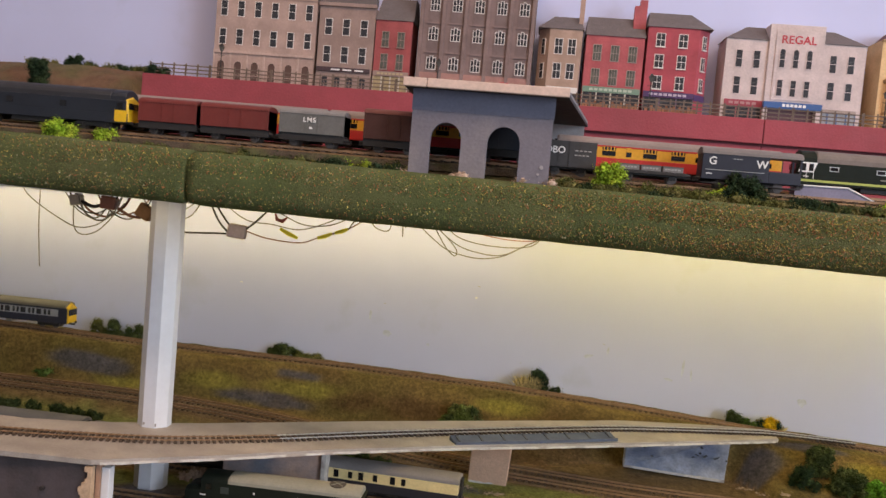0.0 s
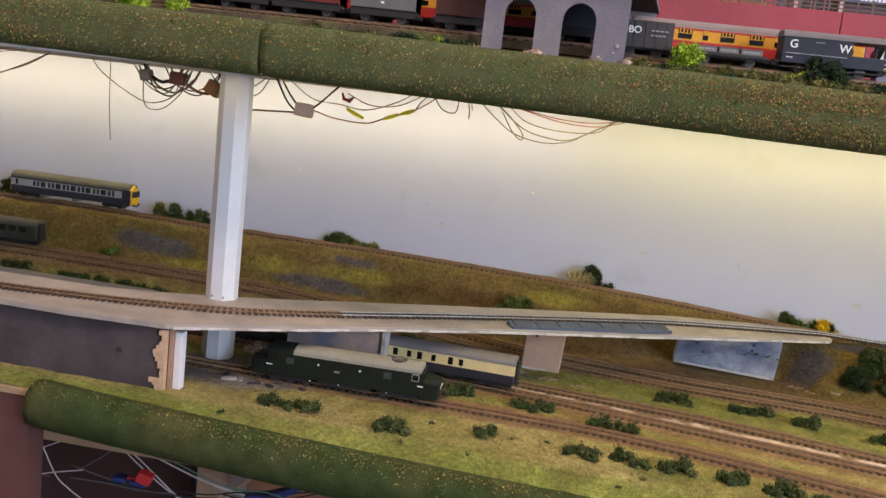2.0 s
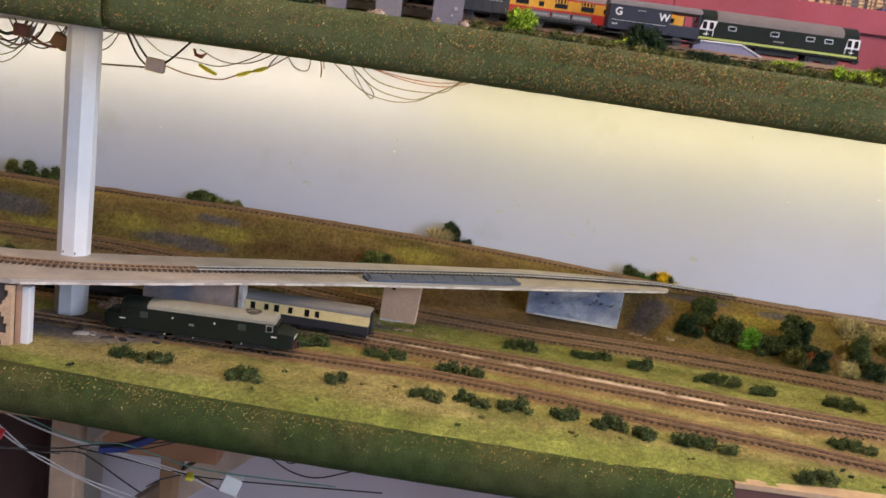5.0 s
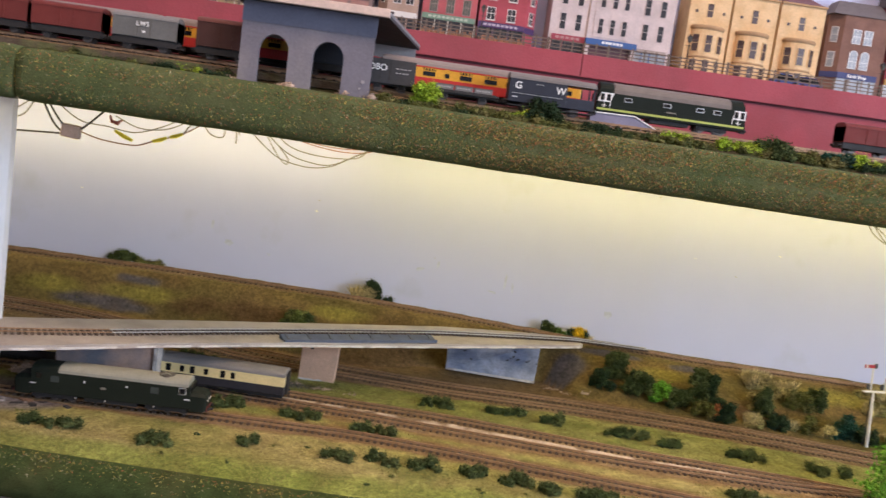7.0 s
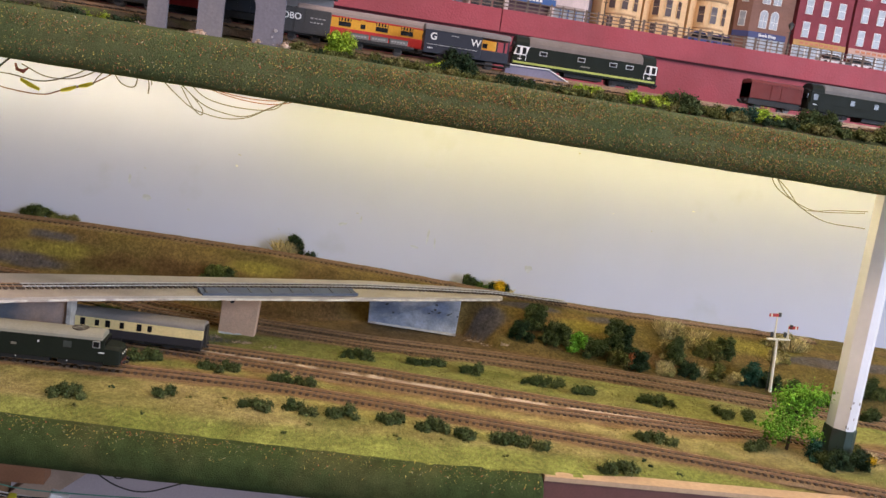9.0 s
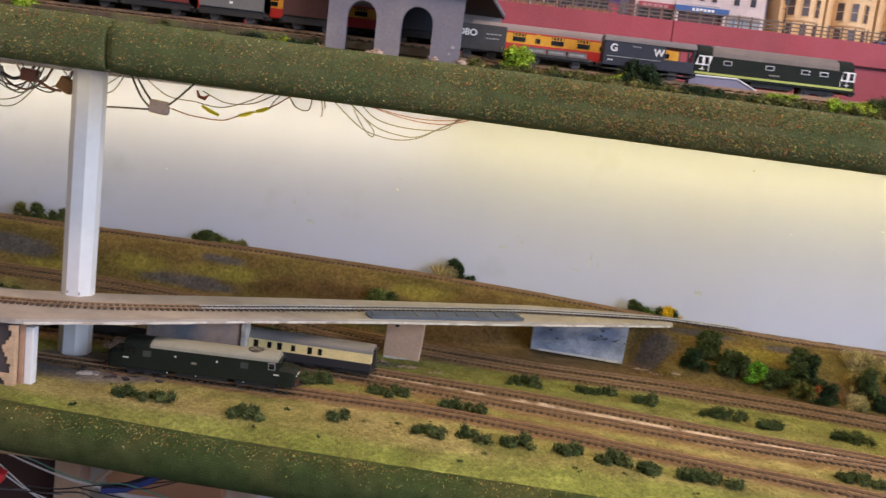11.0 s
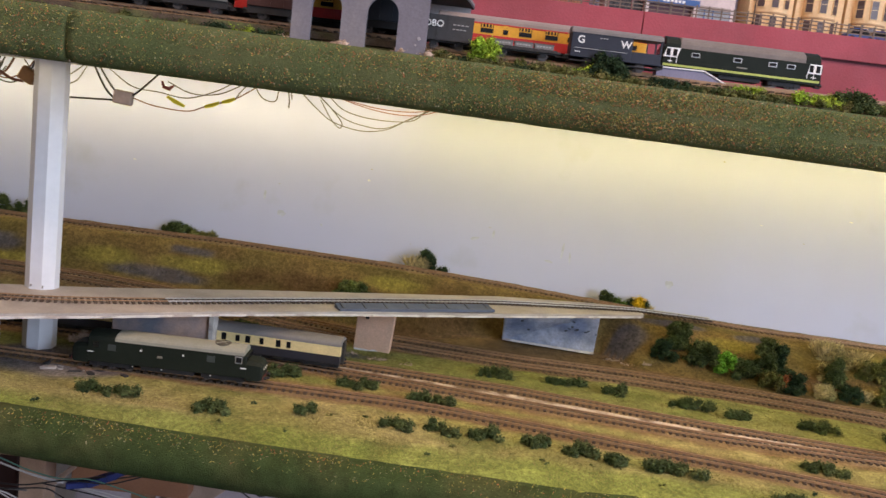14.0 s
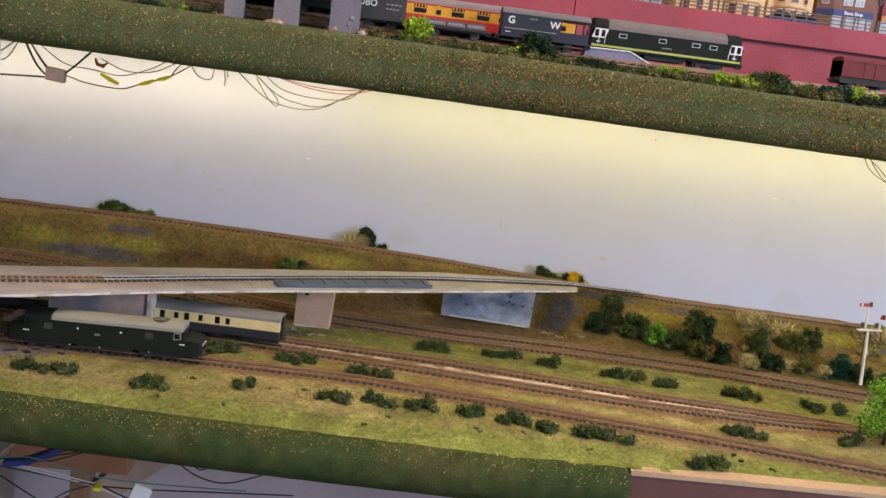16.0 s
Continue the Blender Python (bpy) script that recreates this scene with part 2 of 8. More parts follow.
def build_ground():
    """Grid of the scenery with a painted base colour for turf, earth, ash and deck shade."""
    xs = np.arange(-1.15, 1.151, 0.005)
    ys = np.concatenate([np.arange(0.500, 0.7999, 0.005), np.arange(0.800, 0.9051, 0.00175)])
    verts, cols = [], []
    ash = [(0.236, 0.8530, 0.038, 0.0055), (-0.305, 0.8430, 0.056, 0.0034), (-0.276, 0.8552, 0.026, 0.0020), (-0.50, 0.8500, 0.050, 0.0040), (0.184, 0.8370, 0.024, 0.0120),
           (0.322, 0.8495, 0.022, 0.0050), (-0.13, 0.72, 0.075, 0.014), (0.60, 0.82, 0.09, 0.01)]
    ochre = [(-0.275, 0.8490, 0.045, 0.0032), (-0.36, 0.8480, 0.040, 0.0040), (-0.245, 0.8500, 0.034, 0.0030), (-0.057, 0.8520, 0.034, 0.0045), (0.29, 0.838, 0.035, 0.007), (0.49, 0.834, 0.06, 0.012), (-0.45, 0.8440, 0.045, 0.0030)]
    # The patches near x = 0 also carry the bridge deck's shade.
    brown = [(-0.2165, 0.8475, 0.030, 0.0045), (-0.145, 0.8460, 0.040, 0.0060), (0.376, 0.803, 0.05, 0.012), (0.10, 0.850, 0.05, 0.008), (0.005, 0.832, 0.060, 0.026), (-0.06, 0.822, 0.05, 0.010)]
    for x in xs:
        for y in ys:
            z = land_z(x, y) + 0.0009 * noise.noise(Vector((x * 60, y * 60, 3)))
            verts.append((x, y, z))
            t = bank(x, y)
            steep = 1.0 if y < 0.81 else 3.2
            n1 = noise.noise(Vector((x * 9, y * 16 * steep, 1))) * 0.5 + 0.5
            n2 = noise.noise(Vector((x * 40, y * 40, 5))) * 0.5 + 0.5
            n3 = noise.noise(Vector((x * 22, y * 30 * steep, 9))) * 0.5 + 0.5
            green = Vector((0.215, 0.200, 0.066)).lerp(Vector((0.325, 0.270, 0.120)), min(1, max(0, 1.6 * n1 - 0.4)))
            green = green.lerp(Vector((0.125, 0.145, 0.038)), 0.7 * ease(0.50, 0.75, n3))
            lush = Vector((0.185, 0.205, 0.050))
            if 0.62 < y:
                green = green.lerp(lush, 0.6)
            green = green.lerp(Vector((0.165, 0.205, 0.040)), 0.75 * (1 - ease(0.520, 0.536, y + 0.012 * (n3 - 0.5))))
            green = green * (0.80 + 0.34 * n2)
            earth = Vector((0.150, 0.085, 0.036)).lerp(Vector((0.235, 0.155, 0.055)), n2)
            olive = Vector((0.155, 0.118, 0.034)).lerp(Vector((0.085, 0.070, 0.024)), n3)
            slope = earth.lerp(olive, 0.35 + 0.5 * ease(0.35, 0.62, n1))
            for spots, tone in ((ochre, Vector((0.245, 0.205, 0.044))), (brown, Vector((0.105, 0.058, 0.026)))):
                for ax, ay, rx, ry in spots:
                    d = ((x - ax) / rx) ** 2 + ((y - ay) / ry) ** 2
                    slope = slope.lerp(tone, 0.8 * (1 - ease(0.2, 1.5, d + 1.1 * (n3 - 0.5))))
            c = green.lerp(slope, ease(-0.35, 0.05, t + 0.25 * (n2 - 0.5)))
            for ax, ay, rx, ry in ash:
                d = ((x - ax) / rx) ** 2 + ((y - ay) / ry) ** 2
                c = c.lerp(Vector((0.090, 0.083, 0.095)), 0.9 * (1 - ease(0.5, 1.25, d + 0.7 * (n2 - 0.5))))
            dirt_shade = 1.0
            # Track dirt; T4's wider western band also paints in shade under the deck.
            for line, south, north in ((T1, 0.019, 0.030), (T2, 0.024, 0.023), (T3, 0.024, 0.024), (T4, 0.030 + 0.018 * ease(0.0, 0.15, 0.02 - x), 0.034)):
                off = y - line_at(line, x)
                dirt_shade = min(dirt_shade, off / north if off > 0 else -off / south)
            if y > line_at(T4, x):
                dirt_shade = min(dirt_shade, 0.45 + 0.6 * ease(-0.12, 0.16, t))
            c = c.lerp(Vector((0.145, 0.082, 0.039)).lerp(Vector((0.200, 0.125, 0.064)), n3), 0.9 * (1 - ease(0.55, 1.0, dirt_shade + 0.45 * (n2 - 0.5))))
            d = ((x + 0.298) / 0.058) ** 2 + ((y - 0.602) / 0.042) ** 2
            c = c.lerp(Vector((0.145, 0.130, 0.142)) * (0.8 + 0.4 * n2), 0.85 * (1 - ease(0.55, 1.15, d + 0.6 * (n3 - 0.5))))
            cols.append((*c, 1.0))
    nx, ny = len(xs), len(ys)
    faces = [(i * ny + j, (i + 1) * ny + j, (i + 1) * ny + j + 1, i * ny + j + 1) for i in range(nx - 1) for j in range(ny - 1)]
    me = bpy.data.meshes.new("ground")
    me.from_pydata(verts, [], faces)
    attr = me.color_attributes.new("turf", "FLOAT_COLOR", "POINT")
    attr.data.foreach_set("color", np.array(cols, dtype=np.float32).ravel())
    m = bpy.data.materials.new("scatter_turf")
    m.use_nodes = True
    nt = m.node_tree
    bsdf = nt.nodes["Principled BSDF"]
    bsdf.inputs["Roughness"].default_value = 0.95
    bsdf.inputs["Specular IOR Level"].default_value = 0.15
    a = nt.nodes.new("ShaderNodeAttribute")
    a.attribute_name = "turf"
    tc = nt.nodes.new("ShaderNodeTexCoord")
    hsv = nt.nodes.new("ShaderNodeHueSaturation")
    value = None
    for sc, amount in ((1500.0, 0.55), (300.0, 0.28), (75.0, 0.22)):
        n = nt.nodes.new("ShaderNodeTexNoise")
        n.inputs["Scale"].default_value, n.inputs["Detail"].default_value = sc, 5
        nt.links.new(tc.outputs["Object"], n.inputs["Vector"])
        r = nt.nodes.new("ShaderNodeMapRange")
        r.inputs["From Min"].default_value, r.inputs["From Max"].default_value = 0.3, 0.7
        r.inputs["To Min"].default_value, r.inputs["To Max"].default_value = 1 - amount, 1 + amount
        nt.links.new(n.outputs["Fac"], r.inputs["Value"])
        if value:
            mul = nt.nodes.new("ShaderNodeMath")
            mul.operation = "MULTIPLY"
            nt.links.new(value, mul.inputs[0])
            nt.links.new(r.outputs["Result"], mul.inputs[1])
            value = mul.outputs[0]
        else:
            value = r.outputs["Result"]
            b = nt.nodes.new("ShaderNodeBump")
            b.inputs["Strength"].default_value, b.inputs["Distance"].default_value = 0.6, 0.0008
            nt.links.new(n.outputs["Fac"], b.inputs["Height"])
            nt.links.new(b.outputs["Normal"], bsdf.inputs["Normal"])
    nt.links.new(a.outputs["Color"], hsv.inputs["Color"])
    nt.links.new(value, hsv.inputs["Value"])
    nt.links.new(hsv.outputs["Color"], bsdf.inputs["Base Color"])
    me.materials.append(m)
    for p in me.polygons:
        p.use_smooth = True
    tagged(new("ground", me), "model scenery ground of yellow-green turf rising to a brown bank", "ground", kind="structure")


build_ground()
PLY = mat("plywood_edge", (0.40, 0.26, 0.15), 0.75, var=0.15, scale=40, bump=0.2)
slab("baseboard", (-1.15, 1.15, 0.515, 0.900, 0.845, 0.862), PLY, "plywood baseboard under the lower scenery", "baseboard")


# ---- track ----
def build_track(name, line, height, label, x0, x1, ballast=True, bright=False, pitch=0.0052, lift=0.0, gauge=0.009, step=0.01, sleepers=None):
    """Ballast bed, sleepers and two rails along a line in plan; height(x, y) is the ground."""
    pts = [(x, y) for x, y in smooth_line(line, step) if x0 <= x <= x1]
    owner = empty(name, pose(0, 0, 0), label, "railway track")

    def at(k, side):
        x, y = pts[k]
        ax, ay = pts[max(k - 1, 0)]
        bx, by = pts[min(k + 1, len(pts) - 1)]
        w = Vector((bx - ax, by - ay, 0)).normalized()
        return Vector((x, y, 0)) + side * Vector((-w.y, w.x, 0)), w

    def level(x, y):
        return height(x, y) + lift

    if ballast:
        bm = bmesh.new()
        rings = []
        for k in range(len(pts)):
            zc = level(*pts[k])
            ring = []
            for side, dz in ((-0.0115, -0.0012), (-0.0085, 0.0012), (0.0085, 0.0012), (0.0115, -0.0012)):
                p, _ = at(k, side * (1 + 0.12 * noise.noise(Vector((pts[k][0] * 50, side * 90, 2)))))
                p.z = zc + dz
                ring.append(p)
            rings.append(ring)
        bm_loft(bm, rings, closed=False)
        part("ballast_bed", bm, BALLAST, owner)
    for side in (-gauge / 2, gauge / 2):
        bm = bmesh.new()
        rings = []
        for k in range(len(pts)):
            p, w = at(k, side)
            z, tall = level(*pts[k]) + (0.0024 if ballast else 0.0016), 0.0017 if ballast else 0.0009
            s = Vector((-w.y, w.x, 0)) * (0.0005 if ballast else 0.0004)
            rings.append([Vector((p.x, p.y, z)) - s, Vector((p.x, p.y, z)) + s, Vector((p.x, p.y, z + tall)) + s, Vector((p.x, p.y, z + tall)) - s])
        bm_loft(bm, rings)
        part("rail", bm, RAIL_BRIGHT if bright else RAIL, owner)
    bm = bmesh.new()
    bm_box(bm, -0.0012, 0.0012, -0.0080, 0.0080, 0, 0.0016, bevel=0.0)
    me = bpy.data.meshes.new("sleeper")
    bm.to_mesh(me)
    bm.free()
    me.materials.append(sleepers or SLEEPER)
    far, want = 0.0, 0.0
    count = 0
    for k in range(1, len(pts)):
        a, b = Vector(pts[k - 1]), Vector(pts[k])
        seg = (b - a).length
        while want < far + seg:
            p = a.lerp(b, (want - far) / seg)
            z = level(p.x, p.y) + (0.0010 if ballast else 0.0002)
            yaw = math.degrees(math.atan2(b.y - a.y, b.x - a.x))
            if count < 280:
                ob = new("sleeper", me)
                ob.parent = owner
                ob.matrix_basis = pose(p.x, p.y, z, 0, 0, yaw + random.uniform(-1, 1))
                count += 1
            want += pitch
        far += seg
    return owner


for track_line, what, lo, hi in ((T1, "weathered brown track along the front turf, on ballast", -0.46, 0.62), (T2, "weathered brown running track on pale dusty ballast", -0.36, 0.60),
                                 (T3, "weathered brown track beside the pale ballast", -0.62, 0.42)):
    build_track("railway_track", track_line, lambda x, y: ground_z(x), what, lo, hi, pitch=0.0056)
for off in (-0.013, 0.013):
    build_track("railway_track", [(x, y + off) for x, y in T4], land_z, "dark brown track of the pair below the bank", -0.80, 0.70, pitch=0.0056, sleepers=DUSTY_SLEEPER)
build_track("railway_track", BACK, lambda x, y: line_at(RISE, x) - 0.004, "rusty single track along the top of the bank", -0.90, 0.60, pitch=0.0056, sleepers=DUSTY_SLEEPER)


# ---- upper shelf ----
UP = 1.149
slab("upper_shelf", (-1.15, 1.15, 0.540, 0.905, 1.1135, 1.134), mat("shelf_underside_paint", (0.60, 0.58, 0.54), 0.8, bump=0.1), "white painted board carrying the upper level", "shelf")
UPPER_EARTH = mat("upper_earth_scatter", (0.105, 0.075, 0.05), 0.95, color2=(0.12, 0.13, 0.045), mix_scale=30, var=0.25, scale=90, var2=0.4, scale2=1300, bump=0.9, bscale=1300)
slab("upper_ground", (-1.15, 1.15, 0.5680, 0.800, 1.134, UP), UPPER_EARTH, "dark brown ballast and earth of the upper level", "ground")


bm = bmesh.new()
bm_loft(bm, [[(x, 0.5500, 1.1345), (x, 0.5679, 1.1345), (x, 0.5679, UP - 0.0004 + 0.0008 * noise.noise(Vector((x * 50, 0, 0)))), (x, 0.5500, 1.1390 - 0.010 * x + 0.0008 * noise.noise(Vector((x * 50, 7, 0))))] for x in np.arange(-1.14, 1.141, 0.01)])
tagged(mesh_object("verge", bm, mat("dark_green_verge", (0.055, 0.062, 0.026), 0.95, color2=(0.085, 0.06, 0.035), mix_scale=45, var=0.3, scale=150, var2=0.4, scale2=1300, bump=0.9, bscale=1300, spec=0.1)), "dark scrubby verge sloping behind the foam edging", "verge", kind="structure")


# ---- foam edging with flower scatter ----
FOAM = mat("green_flock_foam", (0.100, 0.128, 0.052), 0.95, color2=(0.124, 0.136, 0.060), mix_scale=14, mix_low=0.4, mix_high=0.65, var=0.14, scale=70, var2=0.3, scale2=1500, bump=1.0, bscale=1500, spec=0.1)


def squared(a, k):
    """A point of a rounded square outline."""
    c, d = math.cos(a), math.sin(a)
    return math.copysign(abs(c) ** k, c), math.copysign(abs(d) ** k, d)


def foam_edge(name, x0, x1, yc, zc, r, label, tilt=0.0, flowers=1.0, seed=1, box=0.62, spread=(112, 238, 175), foam=None, bend=0.0, lift=0.0, ramp=False, reds=1.0):
    """Round foam pipe covered in flock, with many tiny coloured flecks."""
    owner = empty(name, pose(0, 0, 0), label, "foam edging")
    bm = bmesh.new()
    sides, rings = 26, []
    n = int((x1 - x0) / 0.006)
    for k in range(n + 1):
        x = x0 + (x1 - x0) * k / n
        swell = 1 - 0.035 * (1 - ease(0.0, 0.006, min(x - x0, x1 - x)))
        ring = []
        for i in range(sides):
            c, d = squared(2 * math.pi * i / sides, box)
            rr = r * swell * (1 + 0.02 * noise.noise(Vector((x * 60, 3 * c, 3 * d + seed))))
            ring.append((x, yc + rr * c, zc + tilt * x + bend * max(0.0, -x - 0.05) ** 2 + lift * ease(0.09, 0.176, x) + rr * d))
        rings.append(ring)
    bm_loft(bm, rings)
    part("foam_pipe", bm, foam or FOAM, owner, smooth=True)
    rng = random.Random(seed)
    palette = [("yellow_flock", (0.50, 0.39, 0.10)), ("red_flock", (0.44, 0.145, 0.070)), ("pale_flock", (0.38, 0.34, 0.20)), ("olive_flock", (0.17, 0.20, 0.06)), ("dark_green_flock", (0.070, 0.095, 0.036))]
    counts = (3.4, 3.9 * reds, 1.8, 4.6, 3.0)
    for (mname, col), dense in zip(palette, counts):
        verts, faces = [], []
        for _ in range(int(3400 * dense * flowers * (x1 - x0))):
            x = rng.uniform(x0, x1)
            if noise.noise(Vector((x * 7, seed, 0))) * 1.0 < rng.uniform(-0.7, 0.3) and dense < 4:
                continue
            if ramp and rng.random() > 0.22 + 0.78 * ease(-0.22, 0.15, x):
                continue
            c, d = squared(math.radians(rng.triangular(*spread)), box)
            rr = r * (1.012 + rng.uniform(0, 0.022))
            p = Vector((x, yc + rr * c, zc + tilt * x + bend * max(0.0, -x - 0.05) ** 2 + lift * ease(0.09, 0.176, x) + rr * d))
            v = [Vector((rng.uniform(-1, 1), rng.uniform(-1, 1), rng.uniform(-1, 1))).normalized() for _ in range(3)]
            long, thin = rng.uniform(0.0010, 0.0024), rng.uniform(0.00030, 0.00052)
            k = len(verts)
            verts += [p - v[0] * long * 0.5, p + v[0] * long * 0.5, p + v[1] * thin, p + v[2] * thin]
            faces += [(k, k + 1, k + 2), (k, k + 2, k + 3), (k, k + 3, k + 1), (k + 1, k + 3, k + 2)]
        me = bpy.data.meshes.new("flower_scatter")
        me.from_pydata(verts, [], faces)
        me.materials.append(mat(mname, col, 0.9, var=0.2, scale=300, island=0.35, spec=0.1))
        tagged(tagged(new("flower_scatter", me), kind="stuff")).parent = owner
    return owner


foam_edge("foam_edging", -0.275, 0.545, 0.5480, 1.1268, 0.0180, "round green flocked foam edging dotted with red and yellow flowers", tilt=-0.013, seed=3, ramp=True, flowers=1.15)
foam_edge("foam_edging", -0.86, -0.277, 0.5480, 1.1272, 0.0182, "round green flocked foam edging with sparser flecks", tilt=-0.013, flowers=0.45, seed=4)
foam_edge("foam_edging", 0.547, 0.95, 0.5480, 1.1266, 0.0178, "round green flocked foam edging beside a joint", tilt=-0.013, flowers=0.35, seed=5)
# Darker copy of the foam: its deep green includes the front's shade.
foam_edge("foam_edging", -0.404, 0.176, 0.5019, 0.8588, 0.0160, "green flocked foam edging along the lower board front", tilt=-0.024, bend=0.068, lift=0.0035, flowers=0.11, reds=0.35, seed=6, box=0.9, spread=(84, 170, 100), foam=mat("deep_green_shaded_foam", (0.046, 0.068, 0.022), 0.95, color2=(0.070, 0.078, 0.028), mix_scale=18, var=0.25, scale=80, var2=0.4, scale2=1300, bump=1.0, bscale=1400, spec=0.1))
slab("fascia", (0.178, 1.15, 0.498, 0.515, 0.80, 0.8700), mat("red_brown_fascia", (0.125, 0.050, 0.042), 0.6, var=0.12, scale=40), "dark red-brown fascia board with a bare wood top edge", "fascia")
slab("trim", (0.178, 1.15, 0.497, 0.511, 0.8703, 0.8738), WOOD, "bare wooden strip on the front edge", "trim")
slab("fascia", (-1.15, -0.406, 0.498, 0.515, 0.80, 0.882), mat("red_brown_fascia", (0.125, 0.050, 0.042)), "dark red-brown fascia board with a bare wood top edge", "fascia")
slab("trim", (-1.15, -0.406, 0.497, 0.530, 0.8823, 0.8865), WOOD, "bare wooden strip on the front edge", "trim")


def pale_strip():
    """Dusty pale ballast spread between two running tracks."""
    bm = bmesh.new()
    rng = random.Random(12)
    rings = []
    for k in range(120):
        x = -0.12 + 0.44 * k / 119
        mid = (line_at(T2, x) + line_at(T3, x)) / 2 - 0.001
        half = 0.0088 * (0.55 + 0.6 * abs(noise.noise(Vector((x * 40, 2, 0)))) + 0.25 * rng.random())
        z = ground_z(x)
        rings.append([(x, mid - half, z + 0.0002), (x, mid - half * 0.6, z + 0.0019), (x, mid + half * 0.6, z + 0.0019), (x, mid + half, z + 0.0002)])
    bm_loft(bm, rings, closed=False)
    tagged(mesh_object("ballast", bm, mat("pale_dusty_ballast", (0.50, 0.40, 0.33), 0.95, color2=(0.20, 0.130, 0.080), mix_scale=46, mix_low=0.44, mix_high=0.58, var=0.2, scale=120, var2=0.3, scale2=1500, bump=0.9, bscale=1500)), "pale dusty ballast spread between two tracks", "ballast", kind="structure")


pale_strip()


def grass_fibres(name, count, seed, x_range, y_range, heights, keep, material, label):
    """Short fibres stuck upright over the turf, as one carpet."""
    rng = random.Random(seed)
    verts, faces = [], []
    while len(faces) < count:
        x, y = rng.uniform(*x_range), rng.uniform(*y_range)
        if not keep(x, y) or noise.noise(Vector((x * 25, y * 25, seed))) < rng.uniform(-0.6, 0.3):
            continue
        z, a = land_z(x, y) - 0.0003, rng.uniform(0, 6.28)
        w, h = rng.uniform(0.00014, 0.00030), rng.uniform(*heights)
        lean = Vector((rng.gauss(0, 0.45) * h, rng.gauss(0, 0.45) * h, h))
        p, s = Vector((x, y, z)), Vector((math.cos(a) * w, math.sin(a) * w, 0))
        k = len(verts)
        verts += [p - s, p + s, p + lean]
        faces.append((k, k + 1, k + 2))
    me = bpy.data.meshes.new(name)
    me.from_pydata(verts, [], faces)
    me.materials.append(material)
    tagged(new(name, me), label, "grass", kind="stuff")


def off_track(x, y):
    return all(abs(y - line_at(line, x)) > 0.0185 for line in (T1, T2, T3)) and abs(y - line_at(T4, x)) > 0.031


grass_fibres("static_grass", 46000, 41, (-0.33, 0.50), (0.512, 0.735), (0.0008, 0.0019), lambda x, y: off_track(x, y) and not (x < -0.24 and y > 0.552),
             mat("straw_green_fibres", (0.215, 0.200, 0.066), 0.9, color2=(0.32, 0.265, 0.115), mix_scale=22, mix_low=0.42, mix_high=0.6, var=0.2, scale=60, island=0.35, spec=0.1), "short yellow-green static grass on the level turf")
grass_fibres("static_grass", 9000, 42, (-0.60, 0.56), (0.80, 0.862), (0.0008, 0.0020), lambda x, y: 0.10 < bank(x, y) < 0.98 and not (-0.06 < x < 0.21 and y < 0.852),
             mat("olive_brown_fibres", (0.165, 0.138, 0.036), 0.9, color2=(0.095, 0.062, 0.026), mix_scale=20, mix_low=0.42, mix_high=0.6, var=0.2, scale=60, island=0.35, spec=0.1), "short olive and brown static grass on the bank")

# ---- bridge, piers, block, posts ----
CONCRETE = mat("pale_deck_board", (0.40, 0.355, 0.315), 0.62, color2=(0.30, 0.265, 0.24), mix_scale=16, mix_low=0.42, mix_high=0.66, var=0.12, scale=45, var2=0.10, scale2=700, bump=0.4, bscale=600)
DECK_EDGE = mat("whitewashed_edge", (0.62, 0.58, 0.54), 0.8, color2=(0.36, 0.31, 0.28), mix_scale=60, mix_low=0.5, mix_high=0.6, bump=0.3)
NEAR = [(-0.62, 0.530), (-0.40, 0.530), (-0.33, 0.5355), (-0.26, 0.576), (-0.185, 0.625), (-0.099, 0.674), (0.047, 0.749), (0.193, 0.828), (0.215, 0.842)]
FAR = [(-0.62, 0.600), (-0.42, 0.606), (-0.375, 0.617), (-0.303, 0.647), (-0.16, 0.724), (-0.055, 0.777), (0.053, 0.831), (0.15, 0.858), (0.215, 0.866)]
BRIDGE_LINE = [(-0.75, 0.556), (-0.47, 0.560), (-0.385, 0.573), (-0.305, 0.592), (-0.23, 0.632), (-0.155, 0.680), (-0.056, 0.738), (0.045, 0.794), (0.14, 0.829), (0.2, 0.849), (0.3, 0.868), (0.42, 0.874)]


def deck_z(x):
    return 0.9320 - 0.010 * x


def build_deck():
    owner = empty("rail_bridge", pose(0, 0, 0), "unfinished pale board railway bridge deck crossing the tracks", "bridge")
    xs = np.arange(-0.62, 0.2051, 0.01)
    bm = bmesh.new()
    rings = []
    for x in xs:
        n, f, z = line_at(NEAR, x), line_at(FAR, x) + 0.0012 * noise.noise(Vector((x * 80, 0, 0))), deck_z(x)
        rings.append([(x, n, z - 0.0035), (x, n, z), (x, f, z), (x, f, z - 0.0035)])
    bm_loft(bm, rings)
    part("deck", bm, CONCRETE, owner)
    bm = bmesh.new()
    rings = []
    for x in np.arange(-0.325, 0.1981, 0.006):
        n, z = line_at(NEAR, x) - 0.0006, deck_z(x)
        ragged = 0.0006 * noise.noise(Vector((x * 120, 5, 0)))
        rings.append([(x, n - 0.0006, z - 0.0036 + ragged), (x, n - 0.0006, z - 0.0020 + ragged), (x, n + 0.0004, z - 0.0020), (x, n + 0.0004, z - 0.0036)])
    bm_loft(bm, rings)
    part("edge_strip", bm, DECK_EDGE, owner, "chipped white edge strip")
    return owner


